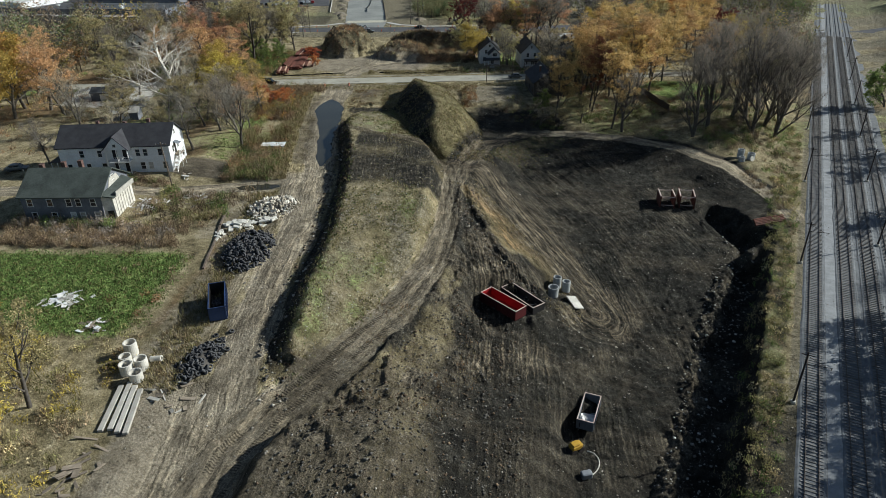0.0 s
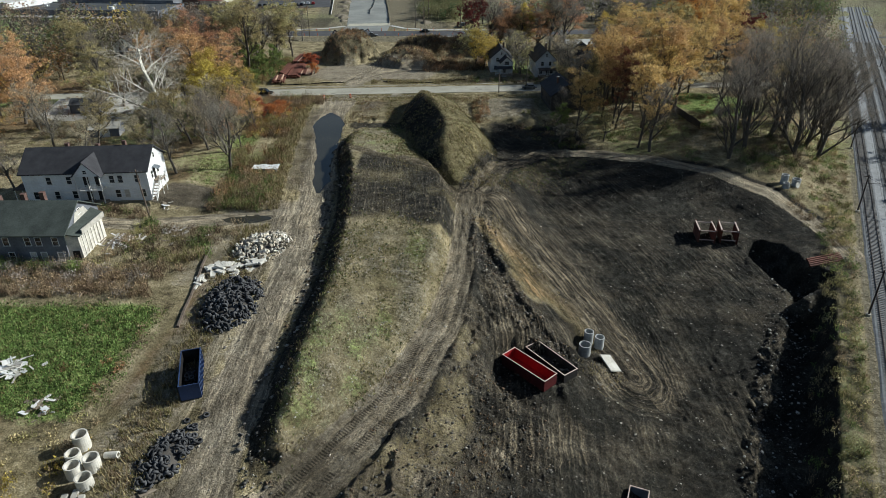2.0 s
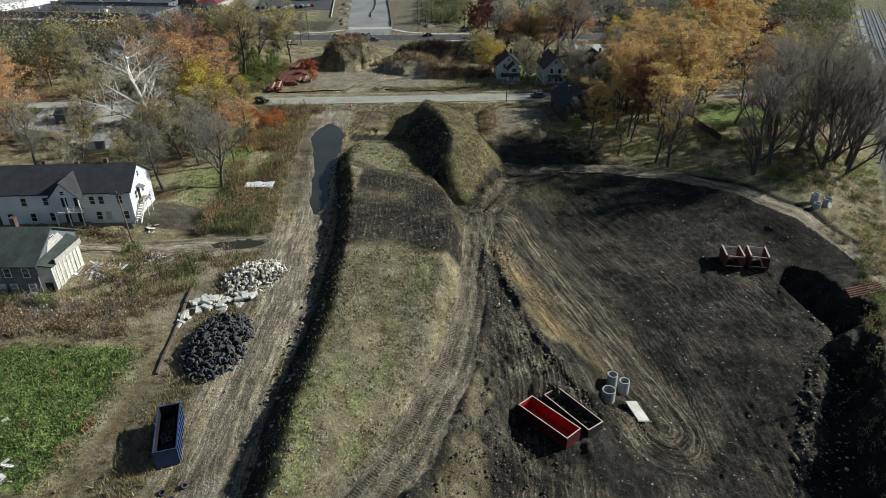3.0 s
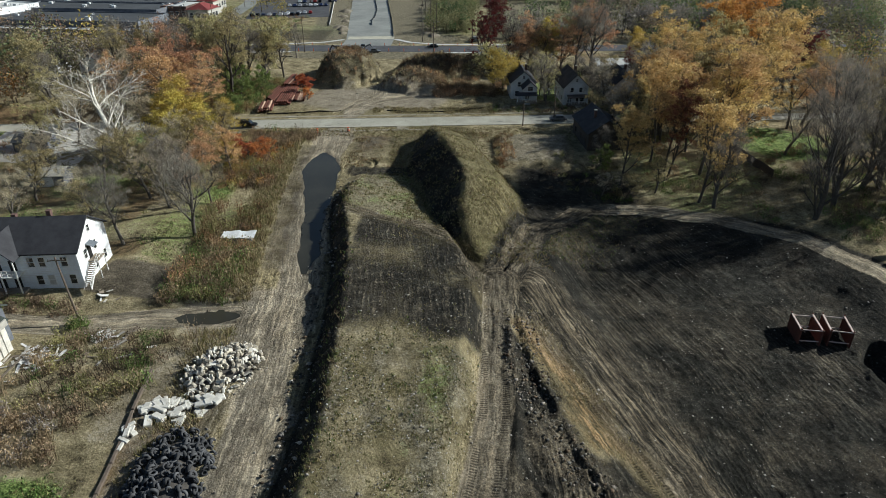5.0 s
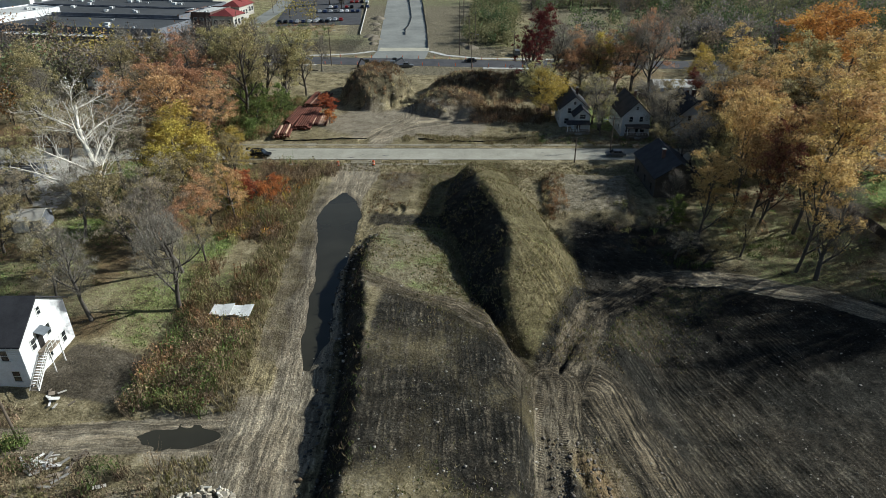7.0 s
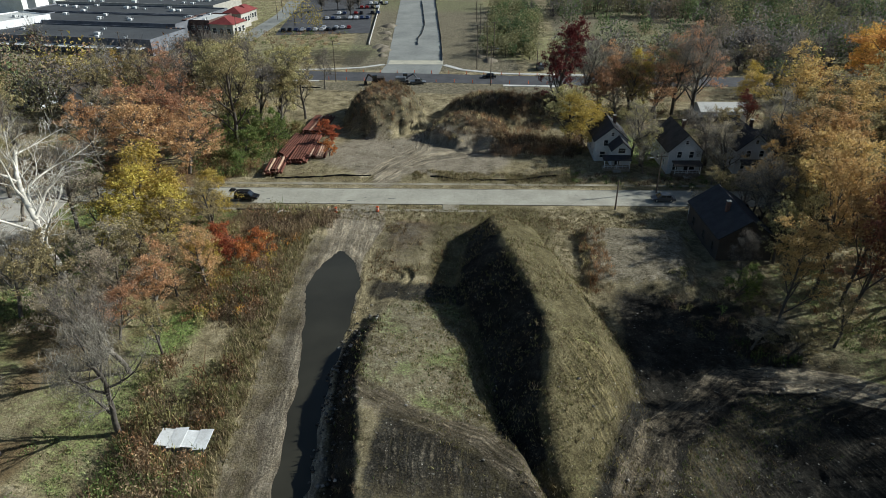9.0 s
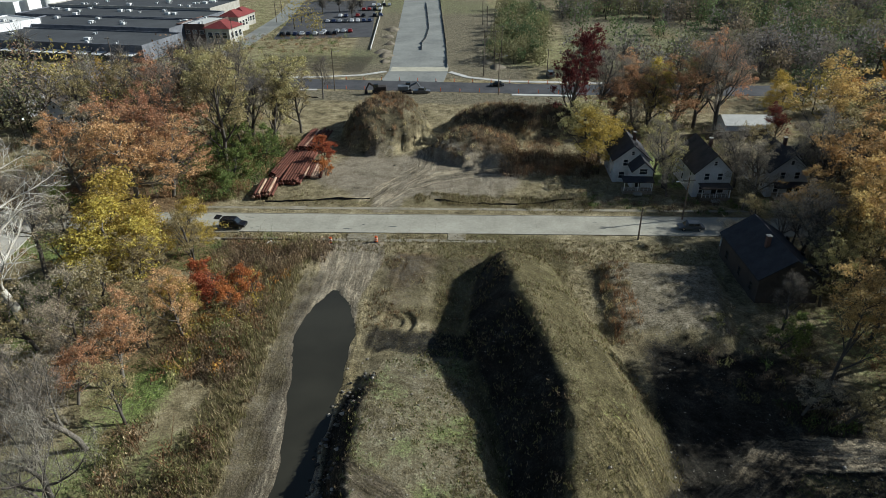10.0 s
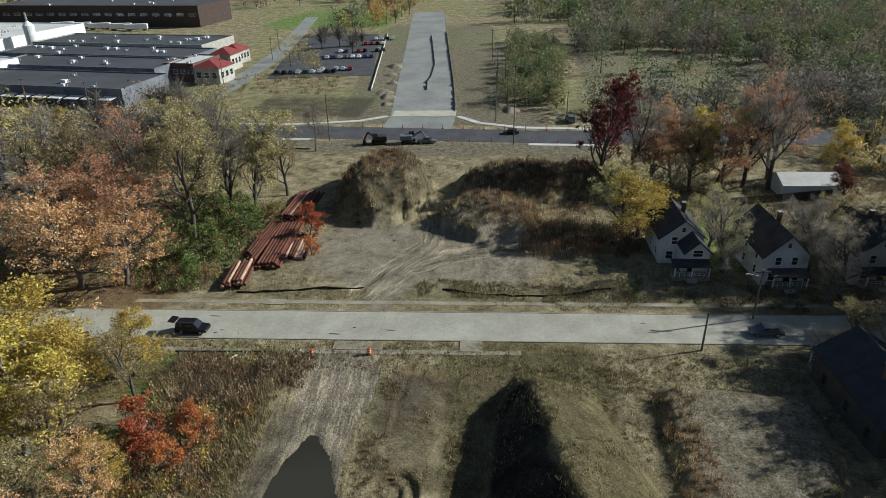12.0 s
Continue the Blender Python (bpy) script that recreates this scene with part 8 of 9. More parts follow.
rail_ = thing("pipe_rail", -55.7, 209.9, gz(-55.7, 209.9), 5.5, "low black pipe rail along the grass", "rail")
part("rail_bar", Buf().tube((-6.4, 0, 0.55), (6.4, 0, 0.55), 0.13, 0.13, 8), BLACK_PAINT, rail_)
for k in range(6):
    part("post", Buf().box((-6 + k * 2.4, 0, 0.25), (0.14, 0.14, 0.6)), BLACK_PAINT, rail_)
for x, y, rz in ((-54.9, 208.2, 20), (-53.0, 208.4, 60), (-51.6, 208.6, 5)):
    s_ = thing("sawhorse", x, y, gz(x, y), rz, "white sawhorse barricade on the grass", "sawhorse", "white sawhorses")
    part("beam", Buf().box((0, 0, 0.85), (1.3, 0.1, 0.2)), TRIM, s_)
    for q in (-0.55, 0.55):
        for w in (-1, 1):
            part("leg", Buf().tube((q, w * 0.3, 0), (q, 0, 0.85), 0.04, 0.04, 5), TRIM, s_)


def compactor():
    c = thing("trench_compactor", 18.8, 61.9, gz(18.8, 61.9), 30, "small yellow compactor standing on black soil", "compactor")
    part("body", bevelled(Buf().box((0, 0, 0.95), (1.7, 1.1, 0.7)), 0.1), YELLOW_PAINT, c)
    part("hood", bevelled(Buf().box((-0.2, 0, 1.42), (1.1, 0.9, 0.3)), 0.08), YELLOW_PAINT, c)
    for s in (-0.6, 0.6):
        d = part("roller", Buf().tube((s, -0.6, 0.42), (s, 0.6, 0.42), 0.42, 0.42, 16), RUST_DARK, c)
        for k in range(8):
            w = k * math.pi / 4
            part("drum_pad", Buf().box((s + 0.44 * math.cos(w), 0, 0.42 + 0.44 * math.sin(w)), (0.12, 1.15, 0.12)), RUST_DARK, d)
    part("exhaust", Buf().tube((-0.6, 0.3, 1.5), (-0.6, 0.3, 1.95), 0.05, 0.05, 8), BLACK_PAINT, c)
    return c


compactor()
hose = thing("pump", 19.6, 57.8, gz(19.6, 57.8), 15, "grey pump with a pale hose beside the excavation", "pump")
part("casing", bevelled(Buf().box((0, 0, 0.55), (1.4, 0.9, 0.9)), 0.12), STEEL, hose)
part("motor", Buf().tube((-0.7, 0, 0.6), (0.5, 0, 0.6), 0.34, 0.34, 12), GREY_PAINT, hose)
b = Buf()
prev = (0.6, 0, 0.4)
for k in range(1, 16):
    w = k / 15
    cur = (0.6 + 2.2 * math.sin(2.5 * w), 1.6 * w - 1.2 * math.cos(3 * w) + 1.2, 0.18)
    b.tube(prev, cur, 0.08, 0.08, 6, False)
    prev = cur
part("hose", b, PRECAST, hose)

# ---- brush, grass, stones and far woods ----
def sheet(name, v, t, mat, label, category, sides=3):
    """Many small loose faces as one mesh, with a tint a face."""
    n = len(v)
    me = bpy.data.meshes.new(name)
    me.vertices.add(n * sides)
    me.vertices.foreach_set("co", np.asarray(v, float).ravel())
    me.loops.add(n * sides)
    me.loops.foreach_set("vertex_index", np.arange(n * sides))
    me.polygons.add(n)
    me.polygons.foreach_set("loop_start", np.arange(0, n * sides, sides))
    me.polygons.foreach_set("loop_total", np.full(n, sides))
    layer = me.color_attributes.new("tint", "FLOAT_COLOR", "POINT")
    layer.data.foreach_set("color", np.repeat(np.concatenate((t, np.ones((n, 1))), 1), sides, 0).ravel())
    me.update(calc_edges=True)
    me.materials.append(mat)
    return tagged(new(name, me), label, category, kind="stuff")


R = np.random.RandomState(42)


def unit(n):
    a = R.normal(0, 1, (n, 3))
    return a / np.linalg.norm(a, axis=1)[:, None]


def blades(base, tall, wide, lean):
    """Upright tapering blades from points on the ground."""
    n = len(base)
    w = R.uniform(0, 2 * math.pi, n)
    side = np.stack((np.cos(w), np.sin(w), np.zeros(n)), 1) * wide[:, None] / 2
    tip = base + np.stack((R.normal(0, lean, n), R.normal(0, lean, n), np.ones(n)), 1) * tall[:, None]
    return np.stack((base - side, base + side, tip), 1)


def flakes(centre, size):
    n = len(centre)
    a = unit(n)
    q = np.cross(a, unit(n))
    q /= np.linalg.norm(q, axis=1)[:, None]
    return np.stack((centre - a * size[:, None], centre + q * size[:, None] * 0.9, centre + a * size[:, None]), 1)


def scatter(x0, x1, y0, y1, count, keep=None):
    x, y = R.uniform(x0, x1, count), R.uniform(y0, y1, count)
    if keep is not None:
        k = keep(x, y) > R.uniform(0, 1, count)
        x, y = x[k], y[k]
    return x, y


TINTS = {
    "brown": ((0.16, 0.118, 0.07), (0.29, 0.22, 0.135)), "dark": ((0.08, 0.06, 0.042), (0.16, 0.115, 0.075)), "olive": ((0.13, 0.122, 0.048), (0.25, 0.23, 0.1)),
    "green": ((0.06, 0.085, 0.026), (0.13, 0.17, 0.055)), "straw": ((0.24, 0.2, 0.1), (0.44, 0.37, 0.21)), "rust": ((0.17, 0.098, 0.052), (0.29, 0.172, 0.09)),
    "lush": ((0.12, 0.195, 0.05), (0.25, 0.36, 0.115)), "yellow": ((0.28, 0.22, 0.04), (0.42, 0.33, 0.08)), "grey": ((0.15, 0.13, 0.11), (0.24, 0.21, 0.18)), "orange": ((0.24, 0.12, 0.03), (0.4, 0.2, 0.05)),
}


def tint(kinds, n, where=None):
    """One random colour from the named kinds for each of n plants; neighbours lean to the same kind."""
    pick = R.randint(0, len(kinds), n)
    if where is not None:
        pick = np.floor((grain(*where, 6.5, 77) * 0.9 + 1.0 + R.normal(0, 0.16, n)) * len(kinds)).astype(int) % len(kinds)
    lo = np.array([TINTS[k][0] for k in kinds])[pick]
    hi = np.array([TINTS[k][1] for k in kinds])[pick]
    return lo + (hi - lo) * R.uniform(0, 1, (n, 1))


faces, tints = [], []


def shrubs(xy, tall, wide, kinds, stems=14, leaves=26, leaf=0.15):
    x, y = xy
    n = len(x)
    if not n:
        return
    z = height(x, y)
    base = np.stack((x, y, z), 1)
    hs = R.uniform(0.4, 1.3, n) * tall
    c = tint(kinds, n, (x, y)) * R.uniform(0.9, 1.65, (n, 1)) * (1.12 + 0.42 * grain(x, y, 8.5, 78))[:, None]
    k = np.repeat(np.arange(n), stems)
    m = len(k)
    b = base[k] + np.stack((R.normal(0, wide * 0.3, m), R.normal(0, wide * 0.3, m), np.full(m, -0.08)), 1)
    faces.append(blades(b, hs[k] * R.uniform(0.6, 1.15, m), R.uniform(0.05, 0.13, m), 0.28))
    tints.append(c[k] * R.uniform(0.7, 1.1, (m, 1)))
    k = np.repeat(np.arange(n), leaves)
    m = len(k)
    d = unit(m) * (R.uniform(0.2, 1, m) ** 0.5)[:, None] * np.stack((np.full(m, wide * 0.62), np.full(m, wide * 0.62), hs[k] * 0.5), 1)
    faces.append(flakes(base[k] + d + np.stack((np.zeros(m), np.zeros(m), hs[k] * 0.52), 1), R.uniform(0.6, 1.4, m) * leaf))
    tints.append(c[k] * R.uniform(0.75, 1.3, (m, 1)))


def off_road(x, y):
    d1, _ = beside(x, y, HAUL)
    d2, _ = beside(x, y, LANE)
    shed = (np.abs(x + 43.2) > 2.7) | (np.abs(y - 149.2) > 2.0)
    houses = ((np.abs(x + 72.5) > 15) | (np.abs(y - 134.5) > 9.5)) & ((np.abs(x + 70.5) > 11.5) | (np.abs(y - 113.5) > 6.6))
    return (np.abs(d1) > 6.2) * (np.abs(d2) > 3.4) * shed * houses * 1.0




def patch(x, y):
    """The weedy strip west of the haul road, between it and the lawns."""
    mid = np.interp(y, [130, 140, 165, 185, 200, 210], [-44, -44.5, -48, -52, -54, -53])
    half = np.interp(y, [130, 150, 165, 185, 210], [4.5, 5.5, 5.0, 6.0, 7.5])
    return off_road(x, y) * smooth(half + 1.0, half - 1.0, np.abs(x - mid)) * smooth(-0.7, 0.0, grain(x, y, 8, 50))


shrubs(scatter(-58, -39.5, 130, 209, 620, patch), 1.5, 1.5, ("brown", "rust", "dark", "olive", "brown", "dark", "rust"))
shrubs(scatter(-60, -41, 130, 209, 260, patch), 2.8, 2.6, ("brown", "olive", "dark", "green", "rust", "olive"), 26, 60, 0.17)
shrubs(scatter(-49.5, -39.5, 130, 148, 330, off_road), 2.0, 1.7, ("rust", "brown", "dark", "green", "green", "dark", "brown"))
shrubs(scatter(-60, -46, 199, 208, 330, off_road), 1.9, 1.5, ("dark", "brown", "dark", "brown"), 26, 14, 0.12)
shrubs(scatter(-66, -44, 170, 198, 420, patch), 1.9, 1.7, ("rust", "olive", "orange", "yellow", "dark", "brown"))
shrubs(scatter(-86, -47, 97.5, 106, 460, off_road), 1.5, 1.4, ("brown", "dark", "brown", "grey", "dark"))
shrubs(scatter(-82, -60, 104.8, 107.0, 60), 1.9, 1.6, ("dark", "brown", "grey", "green"), 22, 30, 0.15)
shrubs(scatter(-80, -60.5, 124.6, 128.0, 70, lambda x, y: 0.3 + 0.7 * (x > -70)), 1.3, 1.5, ("dark", "green", "dark"), 14, 40, 0.15)
shrubs(scatter(-59, -56.5, 122.6, 124.4, 7), 1.9, 1.3, ("olive", "green"), 20, 60, 0.16)
shrubs(scatter(-60, -40, 108, 123, 48, off_road), 2.3, 2.1, ("brown", "olive", "brown", "dark", "green"), 26, 60, 0.16)
shrubs(scatter(-61, -43, 104, 121, 80, off_road), 1.5, 1.5, ("brown", "olive", "dark"))
shrubs(scatter(-56, -43, 73, 97, 50, lambda x, y: smooth(-46, -43, x) + 0.1), 0.8, 1.2, ("brown", "rust", "olive"))
shrubs(scatter(-66, -40, 44, 72, 190), 1.2, 1.6, ("olive", "yellow", "brown", "straw"))
u0 = lambda x, y: ((rail_u(x, y) > -7.2) & (rail_u(x, y) < -1.6)) * 1.0
shrubs(scatter(28, 86, 40, 150, 5200, u0), 1.1, 1.2, ("olive", "green", "brown", "olive", "straw"), 9, 22, 0.14)
shrubs(scatter(70, 100, 130, 190, 1000, lambda x, y: (rail_u(x, y) < -2) * (rail_u(x, y) > -22) * 0.7 * (np.hypot(x - 73.6, y - 152.8) > 4)), 1.0, 1.4, ("olive", "dark", "brown", "green", "brown"))
bend_out = lambda x, y: (beside(x, y, BEND)[0] < -3.5) * smooth(-0.2, 0.4, grain(x, y, 7, 51))
shrubs(scatter(22, 74, 160, 186, 900, bend_out), 1.1, 1.5, ("green", "dark", "olive", "green", "brown"))
shrubs(scatter(66, 96, 158, 188, 170, lambda x, y: (rail_u(x, y) < -4) * (np.hypot(x - 73.6, y - 152.8) > 6)), 1.7, 2.0, ("dark", "green", "olive", "green"))
shrubs(scatter(36, 100, 186, 214, 260), 0.9, 1.4, ("olive", "green", "brown", "rust"))
shrubs(scatter(-82, -64, 226, 262, 420, lambda x, y: smooth(-63, -66, x + (y - 240) * -0.25)), 2.4, 2.0, ("green", "green", "olive", "rust"), 10, 36, 0.2)
shrubs(scatter(-135, -60, 140, 210, 430, lambda x, y: off_road(x, y) * mix(0.12, 1.0, smooth(-84, -92, x))), 1.2, 1.6, ("brown", "olive", "dark", "rust"))
shrubs(scatter(-135, -80, 226, 300, 420), 1.8, 2.0, ("olive", "brown", "green", "rust"))
shrubs(scatter(2, 62, 229.5, 236, 160), 0.9, 1.2, ("green", "dark", "olive"))
shrubs(scatter(-10, 62, 250, 300, 330, lambda x, y: (np.abs(x - 45) > 8) * smooth(-12, -2, x)), 1.5, 1.8, ("brown", "olive", "dark"))
shrubs(scatter(20, 44, 196, 214, 60, lambda x, y: (np.abs(x - 27.5) > 6) | (np.abs(y - 206) > 8)), 1.4, 1.5, ("dark", "olive", "brown"))
shrubs(scatter(14, 33, 178, 192, 60), 1.0, 1.3, ("dark", "olive"))
heap_top = lambda x, y: smooth(1.0, 2.4, shape(x, y)) * (0.55 + 0.45 * (x > -34))
shrubs(scatter(-58, 8, 250, 294, 1300, lambda x, y: smooth(4.2, 5.4, shape(x, y)) * 1.0), 1.2, 0.8, ("rust", "brown", "brown"), 18, 3, 0.1)
shrubs(scatter(-58, 8, 247, 294, 2400, heap_top), 1.2, 1.0, ("dark", "brown", "straw", "dark"), 16, 6, 0.12)
shrubs(scatter(-2, 36, 262, 286, 130), 1.8, 2.0, ("dark", "brown", "green", "dark"))
shrubs(scatter(-15, 7, 243.5, 258, 260), 2.1, 1.8, ("dark", "brown", "dark", "rust"))
shrubs(scatter(-14, 0, 255, 290, 120), 1.6, 1.6, ("dark", "brown", "rust"))
shrubs(scatter(2.5, 7.0, 186, 207, 170), 0.9, 0.9, ("rust", "brown", "straw"), 14, 5, 0.1)
shrubs(scatter(-58, -42, 204, 211.5, 150, lambda x, y: (x > -52) * 0.8 + 0.1), 1.5, 1.5, ("dark", "brown", "olive"))
shrubs(scatter(-130, -86, 364, 396, 160), 1.5, 2.0, ("rust", "brown", "green"))
sheet("brush", np.concatenate(faces), np.concatenate(tints), BRUSH, "tangled autumn brush in brown, olive and rust", "brush")

# grass
faces, tints = [], []


def grass(xy, tall, kinds, blades_each=5, wide=0.1, spread=0.16):
    x, y = xy
    n = len(x)
    k = np.repeat(np.arange(n), blades_each)
    m = len(k)
    bx, by = x[k] + R.normal(0, spread, m), y[k] + R.normal(0, spread, m)
    base = np.stack((bx, by, height(x, y)[k] - 0.05), 1)
    faces.append(blades(base, R.uniform(0.5, 1.3, m) * tall, R.uniform(0.6, 1.4, m) * wide, 0.35))
    tints.append(tint(kinds, n)[k] * R.uniform(0.75, 1.2, (m, 1)))


on_heap = lambda x, y: (np.abs(beside(x, y, RIDGE)[0]) < 12) * smooth(-0.6, 0.2, grain(x, y, 4, 60))
grass(scatter(-22, 14, 145, 212, 9000, on_heap), 0.38, ("straw", "olive", "brown", "brown", "olive"))


def on_terrace(x, y):
    foot = np.interp(y, [60, 70, 84, 102, 125, 140, 154, 166, 182], [-20.5, -23.4, -23.2, -22.5, -23.9, -25.8, -28.8, -31.0, -29])
    edge = np.interp(y, [59.4, 67.4, 78.3, 92, 107, 132, 140, 150, 160, 180], [-20.6, -15.4, -9.0, -4.3, -1.6, -0.2, -1, -4.5, -9, -14])
    keep = (x > foot + 3) * (x < edge - 0.5) * smooth(64, 72, y)
    bare = smooth(116, 124, y) * smooth(157, 150, y + 0.55 * (x + 16))
    return keep * (1 - 0.97 * bare) * smooth(-0.7, 0.3, grain(x, y, 3.5, 61))


grass(scatter(-30, 0, 64, 182, 15000, on_terrace), 0.3, ("olive", "straw", "straw", "olive", "green"), 4, 0.14)
grass(scatter(-31, -16, 62, 176, 2600, lambda x, y: (np.abs(x - np.interp(y, [60, 70, 84, 102, 125, 140, 154, 166, 182], [-18, -19.6, -19.4, -19.0, -21.4, -23.0, -26.2, -27.5, -26])) < 1.6) * 1.0), 0.5, ("brown", "olive", "dark", "green"))
edge_l = lambda x, y: off_road(x, y) * (beside(x, y, HAUL)[0] > 0) * smooth(13, 9.5, np.abs(beside(x, y, HAUL)[0]))
grass(scatter(-52, -32, 60, 212, 15000, edge_l), 0.8, ("straw", "straw", "brown", "olive"), 6, 0.1, 0.22)
grass(scatter(-62, -38, 131, 210, 8000, patch), 0.8, ("rust", "brown", "olive", "brown", "dark"), 6, 0.1, 0.25)
lawn = lambda x, y: smooth(-41, -46, x) * smooth(70, 75, y) * smooth(97, 93, y)
grass(scatter(-95, -41, 70, 98, 11000, lawn), 0.34, ("lush", "green", "lush", "olive"), 5, 0.18, 0.25)
yards = lambda x, y: off_road(x, y) * smooth(-50, -53, x) * smooth(139, 142, y) * smooth(0.3, -0.4, grain(x, y, 9, 67)) + smooth(6.5, 4.5, np.hypot((x + 67) * 0.8, y - 203.5))
grass(scatter(-90, -49, 139, 210, 9000, yards), 0.3, ("lush", "green", "olive", "olive"), 4, 0.14, 0.25)
grass(scatter(-34, 20, 186, 212, 6000, lambda x, y: smooth(-33, -31, x) * smooth(4, 2, x) * (np.abs(beside(x, y, RIDGE)[0]) > 8) * smooth(0.0, 0.6, grain(x, y, 5, 62))), 0.45, ("straw", "brown", "rust", "straw"))
grass(scatter(-70, 8, 226.5, 252, 5000, lambda x, y: smooth(-0.2, 0.4, grain(x, y, 6, 63)) * smooth(13, 18, np.hypot((x + 33) * 0.55, y - 243))), 0.4, ("straw", "brown", "olive", "straw"))
grass(scatter(-31, 4, 228.5, 233.5, 1500, lambda x, y: smooth(-0.4, 0.3, grain(x, y, 3, 68))), 0.55, ("straw", "straw", "olive", "brown"), 6, 0.1, 0.2)
grass(scatter(-76, 30, 208, 216, 3500, lambda x, y: (y < street_y(x) - 4.3) * 1.0), 0.35, ("straw", "olive", "brown"))
pit_edge = lambda x, y: ((beside(x, y, DESCENT)[0] > 2) & (beside(x, y, DESCENT)[0] < 9) & (y < 134)) * smooth(-0.2, 0.4, grain(x, y, 4, 64))
grass(scatter(-4, 26, 88, 136, 3000, pit_edge), 0.4, ("straw", "straw", "brown"))
grass(scatter(-10, 6, 60, 84, 900, lambda x, y: smooth(0.0, 0.5, grain(x, y, 4, 65))), 0.4, ("straw", "rust", "brown"))
grass(scatter(10, 40, 150, 175, 2600, lambda x, y: (beside(x, y, BEND)[0] > 3) * smooth(16, 6, beside(x, y, BEND)[0]) * smooth(34, 24, x)), 0.35, ("olive", "green", "brown"))
sheet("dry_grass", np.concatenate(faces), np.concatenate(tints), BRUSH, "tufts of dry straw-coloured and green grass", "grass")


# stones and clods
def clods(name, xy, sizes, kinds, mat, label, sink=0.3, power=3.0):
    x, y = xy
    n = len(x)
    s = sizes[0] + (sizes[1] - sizes[0]) * R.uniform(0, 1, n) ** power
    z = height(x, y) + s * (0.5 - sink)
    o = np.array([(1, 0, 0), (-1, 0, 0), (0, 1, 0), (0, -1, 0), (0, 0, 0.55), (0, 0, -0.55)], float)
    tri = np.array([(0, 2, 4), (2, 1, 4), (1, 3, 4), (3, 0, 4), (2, 0, 5), (1, 2, 5), (3, 1, 5), (0, 3, 5)])
    a = R.uniform(0, 2 * math.pi, n)
    v = o[None] * R.uniform(0.55, 1.3, (n, 6, 1)) * s[:, None, None] / 2 * R.uniform(0.7, 1.2, (n, 1, 3))
    ca, sa = np.cos(a)[:, None], np.sin(a)[:, None]
    v = np.stack((v[..., 0] * ca - v[..., 1] * sa, v[..., 0] * sa + v[..., 1] * ca, v[..., 2]), -1)
    v += np.stack((x, y, z), 1)[:, None]
    f = (np.arange(n)[:, None, None] * 6 + tri[None]).reshape(-1, 3)
    me = bpy.data.meshes.new(name)
    me.vertices.add(n * 6)
    me.vertices.foreach_set("co", v.ravel())
    me.loops.add(f.size)
    me.loops.foreach_set("vertex_index", f.ravel())
    me.polygons.add(len(f))
    me.polygons.foreach_set("loop_start", np.arange(0, f.size, 3))
    me.polygons.foreach_set("loop_total", np.full(len(f), 3))
    layer = me.color_attributes.new("tint", "FLOAT_COLOR", "POINT")
    t = tint(kinds, n)
    layer.data.foreach_set("color", np.repeat(np.concatenate((t, np.ones((n, 1))), 1), 6, 0).ravel())
    me.update(calc_edges=True)
    me.materials.append(mat)
    return tagged(new(name, me), label, "stones", kind="stuff")


TINTS["stone"] = ((0.15, 0.135, 0.115), (0.46, 0.42, 0.36))
TINTS["rubble"] = ((0.3, 0.285, 0.25), (0.6, 0.57, 0.51))
TINTS["soil"] = ((0.045, 0.043, 0.038), (0.13, 0.121, 0.106))
GRIT = attr_tint("grit", 0.95, 0.0, 0.3)
dig = lambda x, y: (rough(x, y) > 0.3) * (0.25 + 0.75 * smooth(0.0, 0.5, grain(x, y, 9, 70)))
clods("scattered_stones", scatter(-34, 66, 42, 184, 9000, lambda x, y: 0.35 + 0.65 * smooth(0.0, 0.6, grain(x, y, 11, 71))), (0.08, 0.5), ("stone",), GRIT, "pale stones scattered over the worked ground", 0.3, 4)
clods("soil_clods", scatter(-4, 62, 44, 166, 5000, dig), (0.08, 0.28), ("soil", "soil", "stone"), GRIT, "dark clods of turned soil", 0.35, 3.5)
foot_line = lambda x, y: (np.abs(x - np.interp(y, [60, 70, 84, 102, 125, 140, 154, 166, 182], [-19.5, -22.4, -22.6, -22.0, -24.4, -26.0, -28.2, -30.0, -28])) < 1.8) * 1.0
berm = lambda x, y: (np.abs(x - np.interp(y, [90, 96, 99.5, 106, 114, 121, 131], [16.5, 13.6, 11.2, 8.0, 5.0, 4.0, 3.2])) < 3.2) * 1.0
clods("berm_clods", scatter(0, 20, 90, 130, 4500, berm), (0.12, 0.7), ("soil", "soil", "dark", "grey"), GRIT, "rough clods of pushed soil along the windrow", 0.3, 3.0)
slope = lambda x, y: smooth(0, 2, x - np.interp(y, [40, 57, 66, 78, 92], [-20, -15, -9.5, -3.5, 1])) * 0.9
clods("slope_clods", scatter(-20, 12, 42, 92, 8000, slope), (0.1, 0.6), ("soil", "dark", "soil"), GRIT, "broken clods and stones on the pit slope", 0.3, 3.0)
clods("terrace_pebbles", scatter(-24, 0, 64, 126, 6000, on_terrace), (0.08, 0.34), ("stone", "stone", "rubble", "soil"), GRIT, "pale pebbles strewn over the grassy terrace", 0.3, 2.5)
clods("bank_clods", scatter(-33, -17, 58, 176, 5200, foot_line), (0.14, 0.8), ("soil", "soil", "dark", "stone"), GRIT, "clods and stones fallen from the terrace bank", 0.3, 2.5)
trench_side = lambda x, y: ((rail_u(x, y) > -15) & (rail_u(x, y) < -8.0)) * 0.9
